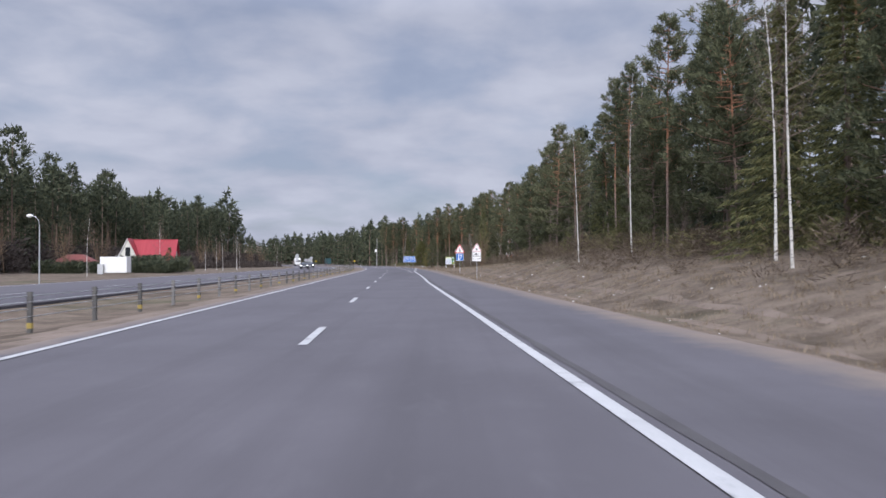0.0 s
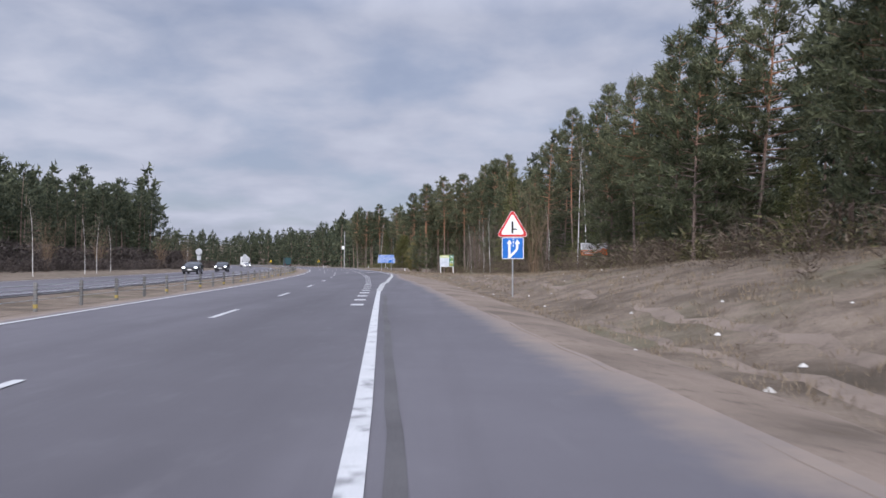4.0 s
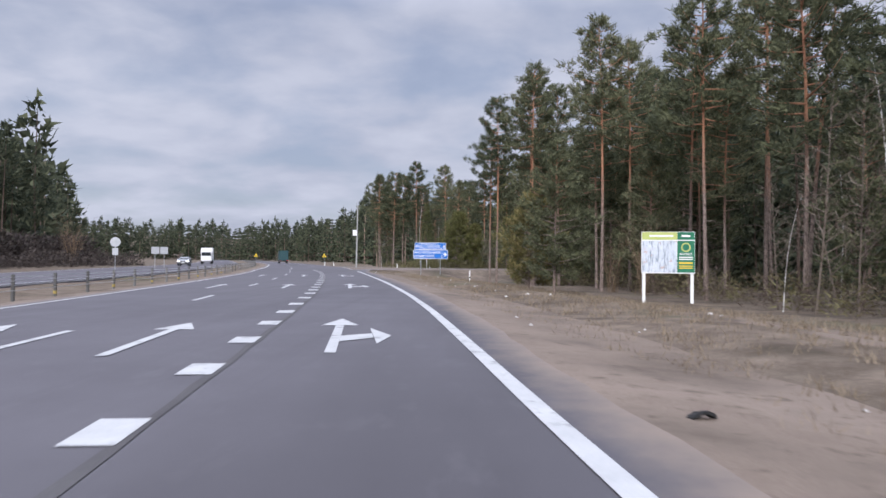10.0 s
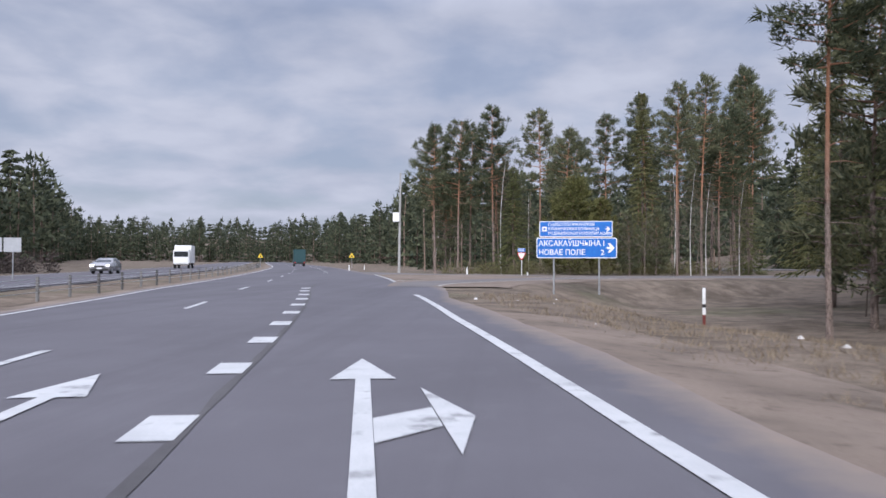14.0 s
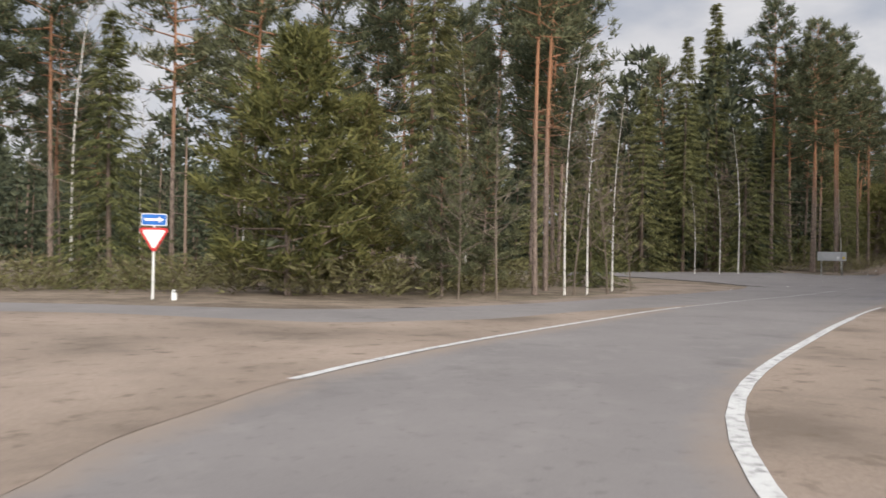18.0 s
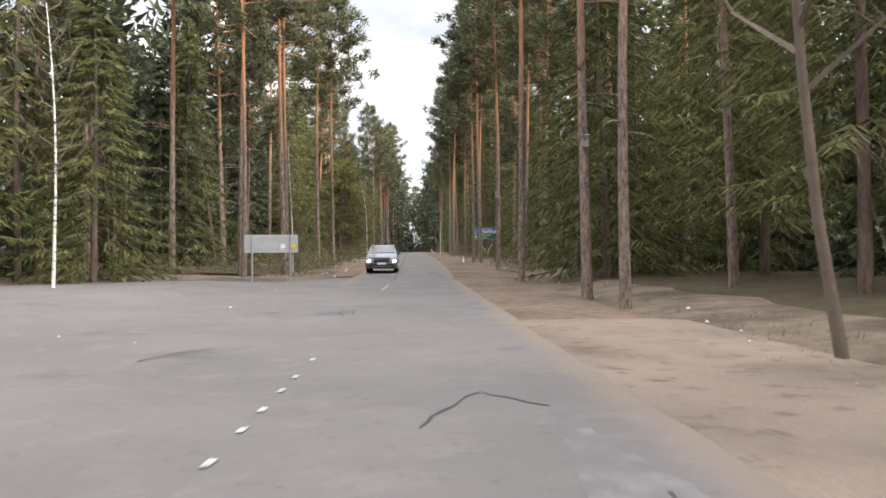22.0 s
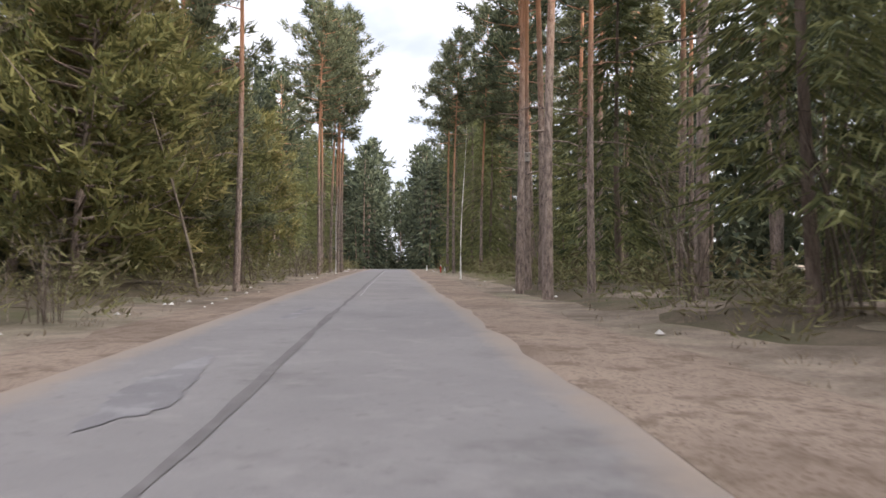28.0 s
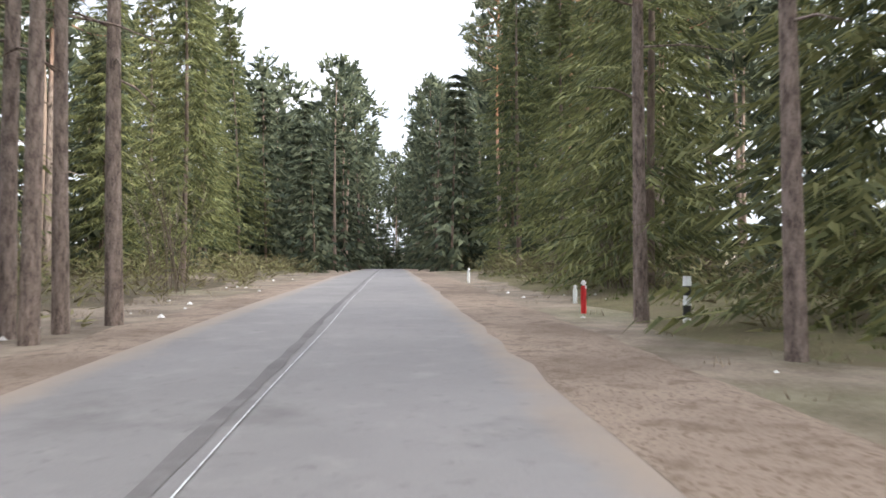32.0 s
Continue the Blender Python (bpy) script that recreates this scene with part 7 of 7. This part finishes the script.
def lorry(m, paint, label, length=7.0):
    e = empty("lorry", m, label, "lorry", "lorries on the road")
    part("cargo_box", boxed(0, 0.9, 2.15, 2.45, length - 2.2, 2.7, 0.04), paint, e)
    part("cab", boxed(0, -length / 2 + 0.9, 1.75, 2.3, 1.7, 2.3, 0.15), M_WHITE if paint is M_WHITE else paint, e)
    part("windscreen", boxed(0, -length / 2 + 0.05, 2.15, 2.0, 0.06, 0.8, 0.02), M_GLASS, e)
    part("chassis", boxed(0, 0.2, 0.7, 1.0, length - 1, 0.3), M_BLACK, e)
    part("bumper", boxed(0, length / 2 - 0.25, 0.6, 2.2, 0.15, 0.2, 0.02), M_BLACK, e)
    for s in (-1, 1):
        part("tail_light", boxed(s * 0.95, length / 2 - 0.16, 0.8, 0.25, 0.06, 0.18, 0.02), M_RED, e)
        for yw in (-length / 2 + 1.0, length / 2 - 1.6):
            w = part("wheel", wheel(s * 1.0, yw, 0.48, 0.48, 0.3), M_RUBBER, e)
            part("rim", wheel(s * 1.01, yw, 0.48, 0.27, 0.31), M_STEEL, w)
    return e


lorry(pose(*hw(470, 1.7), 0.004, 0, 0, math.degrees(math.atan(float(-hw_m(470)))) + 180), M_TEAL, "dark box lorry driving ahead on the highway")
lorry(pose(*hw(430, -16.8), 0.004, 0, 0, math.degrees(math.atan(float(-hw_m(430))))), M_WHITE, "white box lorry on the far carriageway")


# ---- litter, grass, stones ----
def grass(name, points, height, width, count, mat, label):
    """Dead grass standing in tufts, too many to count."""
    sh = Shape()
    for x, y in points:
        z = gz(x, y)
        for _ in range(count):
            d = Vector((rng.normal(0, 0.45), rng.normal(0, 0.45), 1))
            p = (x + rng.normal(0, 0.12), y + rng.normal(0, 0.12), z - 0.02)
            sh.needle(p, d, height * rng.uniform(0.5, 1.2), width)
    ob = sh.object(name, mat)
    return tagged(ob, label, "grass", kind="stuff")


M_DRY = material("dry_grass_blades", (0.125, 0.097, 0.068), (0.25, 0.20, 0.142), 1, 9, 0.9, 0, per="island", spec=0.1)
M_MOSS = material("green_undergrowth", (0.055, 0.075, 0.02), (0.12, 0.14, 0.045), 1, 9, 0.9, 0, per="island", spec=0.1)
pts = [hw(float(rng.uniform(0, 335)), float(rng.uniform(9.0, 19.5))) for _ in range(8500)]
pts = [p for p in pts if off_side(*p)]
grass("dead_grass", pts, 0.22, 0.022, 9, M_DRY, "tufts of dead straw-coloured grass on the verge")
pts = [sr(float(rng.uniform(10, 215)), float(rng.choice([-1, 1]) * rng.uniform(4.5, 9) - (1.3 if rng.random() < 0.5 else 0))) for _ in range(1500)]
pts = [p for p in pts if not (18 < chain(*p)[0] < 64 and chain(*p)[1] < 0)]
grass("dead_grass", [p for p in pts if abs(chain(*p)[1] + 1.3) > 4.3], 0.16, 0.02, 8, M_DRY, "sparse dead grass along the forest road")
pts = [sr(float(rng.uniform(120, 215)), float(rng.uniform(5.5, 14))) for _ in range(1500)]
grass("undergrowth", pts, 0.2, 0.04, 9, M_MOSS, "low green bilberry and moss under the trees")


def stones():
    e = empty("roadside_stones", Matrix(), "scattered pale stones and litter on the verge", "stones", kind="stuff")
    sh = Shape()
    for _ in range(260):
        x, y = hw(float(rng.uniform(20, 330)), float(rng.uniform(8.5, 17))) if rng.random() < 0.6 else sr(float(rng.uniform(20, 210)), float(rng.choice([rng.uniform(3.5, 6), rng.uniform(-7, -5)])))
        if not off_side(x, y) and chain(x, y)[0] < 15:
            continue
        r, z = rng.uniform(0.03, 0.10), gz(x, y) + 0.03
        vs = [(x + r * math.cos(a) * rng.uniform(0.7, 1.2), y + r * math.sin(a) * rng.uniform(0.7, 1.2), z) for a in np.arange(0, 6.2, 1.05)] + [(x, y, z + r * 0.8)]
        sh.add(vs, [(k, (k + 1) % 6, 6) for k in range(6)])
    ob = sh.object("stones", M_STONE, e)
    ob["kind"] = "stuff"


M_STONE = material("pale_stone", (0.36, 0.34, 0.31), (0.55, 0.53, 0.50), 3, 20, 0.9, 0.2, per="island")
stones()


# shrubs: bare willow and hazel at the forest edge
SHRUBS = [shrub_shape(4.5, 18, 8), shrub_shape(3.0, 16, 7), shrub_shape(7.0, 26, 12)]
made_shrubs = [None, None, None]


def shrub(x, y, kind, size, label="leafless shrub with many thin brown stems"):
    m = pose(x, y, gz(x, y), 0, 0, rng.uniform(0, 360))
    if made_shrubs[kind] is None:
        e = empty("shrub", m, label, "shrub", "bare shrubs")
        SHRUBS[kind].object("branchwork", M_WILLOW if kind == 2 else M_TWIG, e)
        e.scale = (size,) * 3
        made_shrubs[kind] = e
    else:
        e = copy_thing(made_shrubs[kind], m)
        e.scale = (size,) * 3
        e["label"] = label
    return e


M_WILLOW = material("yellow_brown_willow", (0.12, 0.084, 0.054), (0.215, 0.155, 0.102), 2, 20, 0.9, 0, per="island", spec=0.1)
shrub(*hw(178, off(178, 19.8)), 2, 0.96, "large bare willow bush with yellowish-brown twigs")
shrub(*hw(284, off(284, 27.5)), 2, 0.62, "bare reddish-brown willow stems"), shrub(*hw(292, off(292, 28.0)), 2, 0.69, "bare reddish-brown willow stems"), shrub(*hw(250, off(250, 27.0)), 2, 0.62, "bare reddish-brown willow stems")
for y in range(20, 325, 16):
    shrub(*hw(y + float(rng.uniform(-5, 5)), right_edge(y) + float(rng.uniform(-1, 2))), int(rng.integers(2)), float(rng.uniform(0.55, 0.95)))
for s in (36, 104, 109, 113, 117, 122, 145, 150, 188, 195):
    shrub(*sr(s, float(rng.uniform(6.6, 8.5))), int(rng.integers(2)), float(rng.uniform(0.8, 1.2)))
for s in (72, 80, 96, 104, 118, 140, 155, 165, 190):
    shrub(*sr(s, float(rng.uniform(-8.5, -6.8))), int(rng.integers(2)), float(rng.uniform(0.6, 1.0)))
# the green wall of young trees on the far side of the forest road
for s, lat, key, size in ((128, -10.4, "bushy_pine", 1.3), (133, -11.0, "bushy_pine", 1.35), (139, -10.2, "full_pine", 1.0), (144, -11.4, "bushy_pine", 1.3), (152, -10.8, "full_pine", 0.95), (161, -11.0, "bushy_pine", 1.25), (196, -9.0, "spruce", 0.9)):
    stand(key, *sr(s, lat), size)
stand("sapling", *sr(129, -7.0), 1.25, 0, (3, 9), "crooked bare birch leaning over the verge")
for s in (143, 149, 154, 158, 163, 168, 173):
    stand("young_spruce", *sr(s, float(rng.uniform(6.8, 10.0))), float(rng.uniform(0.22, 0.4)), 1)
for x, y in ((-66, 120), (-70, 150), (-74, 175), (-80, 225), (-78, 260), (-84, 300), (-82, 340), (-86, 380), (-60, 60)):
    shrub(*sv(x, y), 2, 1.1, "tall leafless brown scrub before the pines")


def tyre_shard(x, y):
    """A torn strip of tyre tread lying in the sand."""
    vs, fs = [], []
    for k in range(9):
        t = k / 8
        px, pz = -0.13 + 0.26 * t, 0.01 + 0.05 * math.sin(t * 3.1) + 0.01 * (k % 2)
        w = 0.06 - 0.03 * abs(t - 0.45)
        vs += [(px, -w, pz), (px, w, pz * 0.7), (px, w, pz * 0.7 + 0.03), (px, -w, pz + 0.03)]
    for k in range(8):
        for j in range(4):
            a, c2 = 4 * k + j, 4 * k + (j + 1) % 4
            fs.append((a, c2, c2 + 4, a + 4))
    fs += [(3, 2, 1, 0), (32, 33, 34, 35)]
    ob = mesh("tyre_shard", vs, fs, M_RUBBER)
    ob.matrix_world = pose(x, y, gz(x, y) + 0.045, 0, 0, 25)
    tagged(ob, "torn black strip of tyre tread lying on the sand", "debris")


tyre_shard(*hwy(258.6, 8.1))
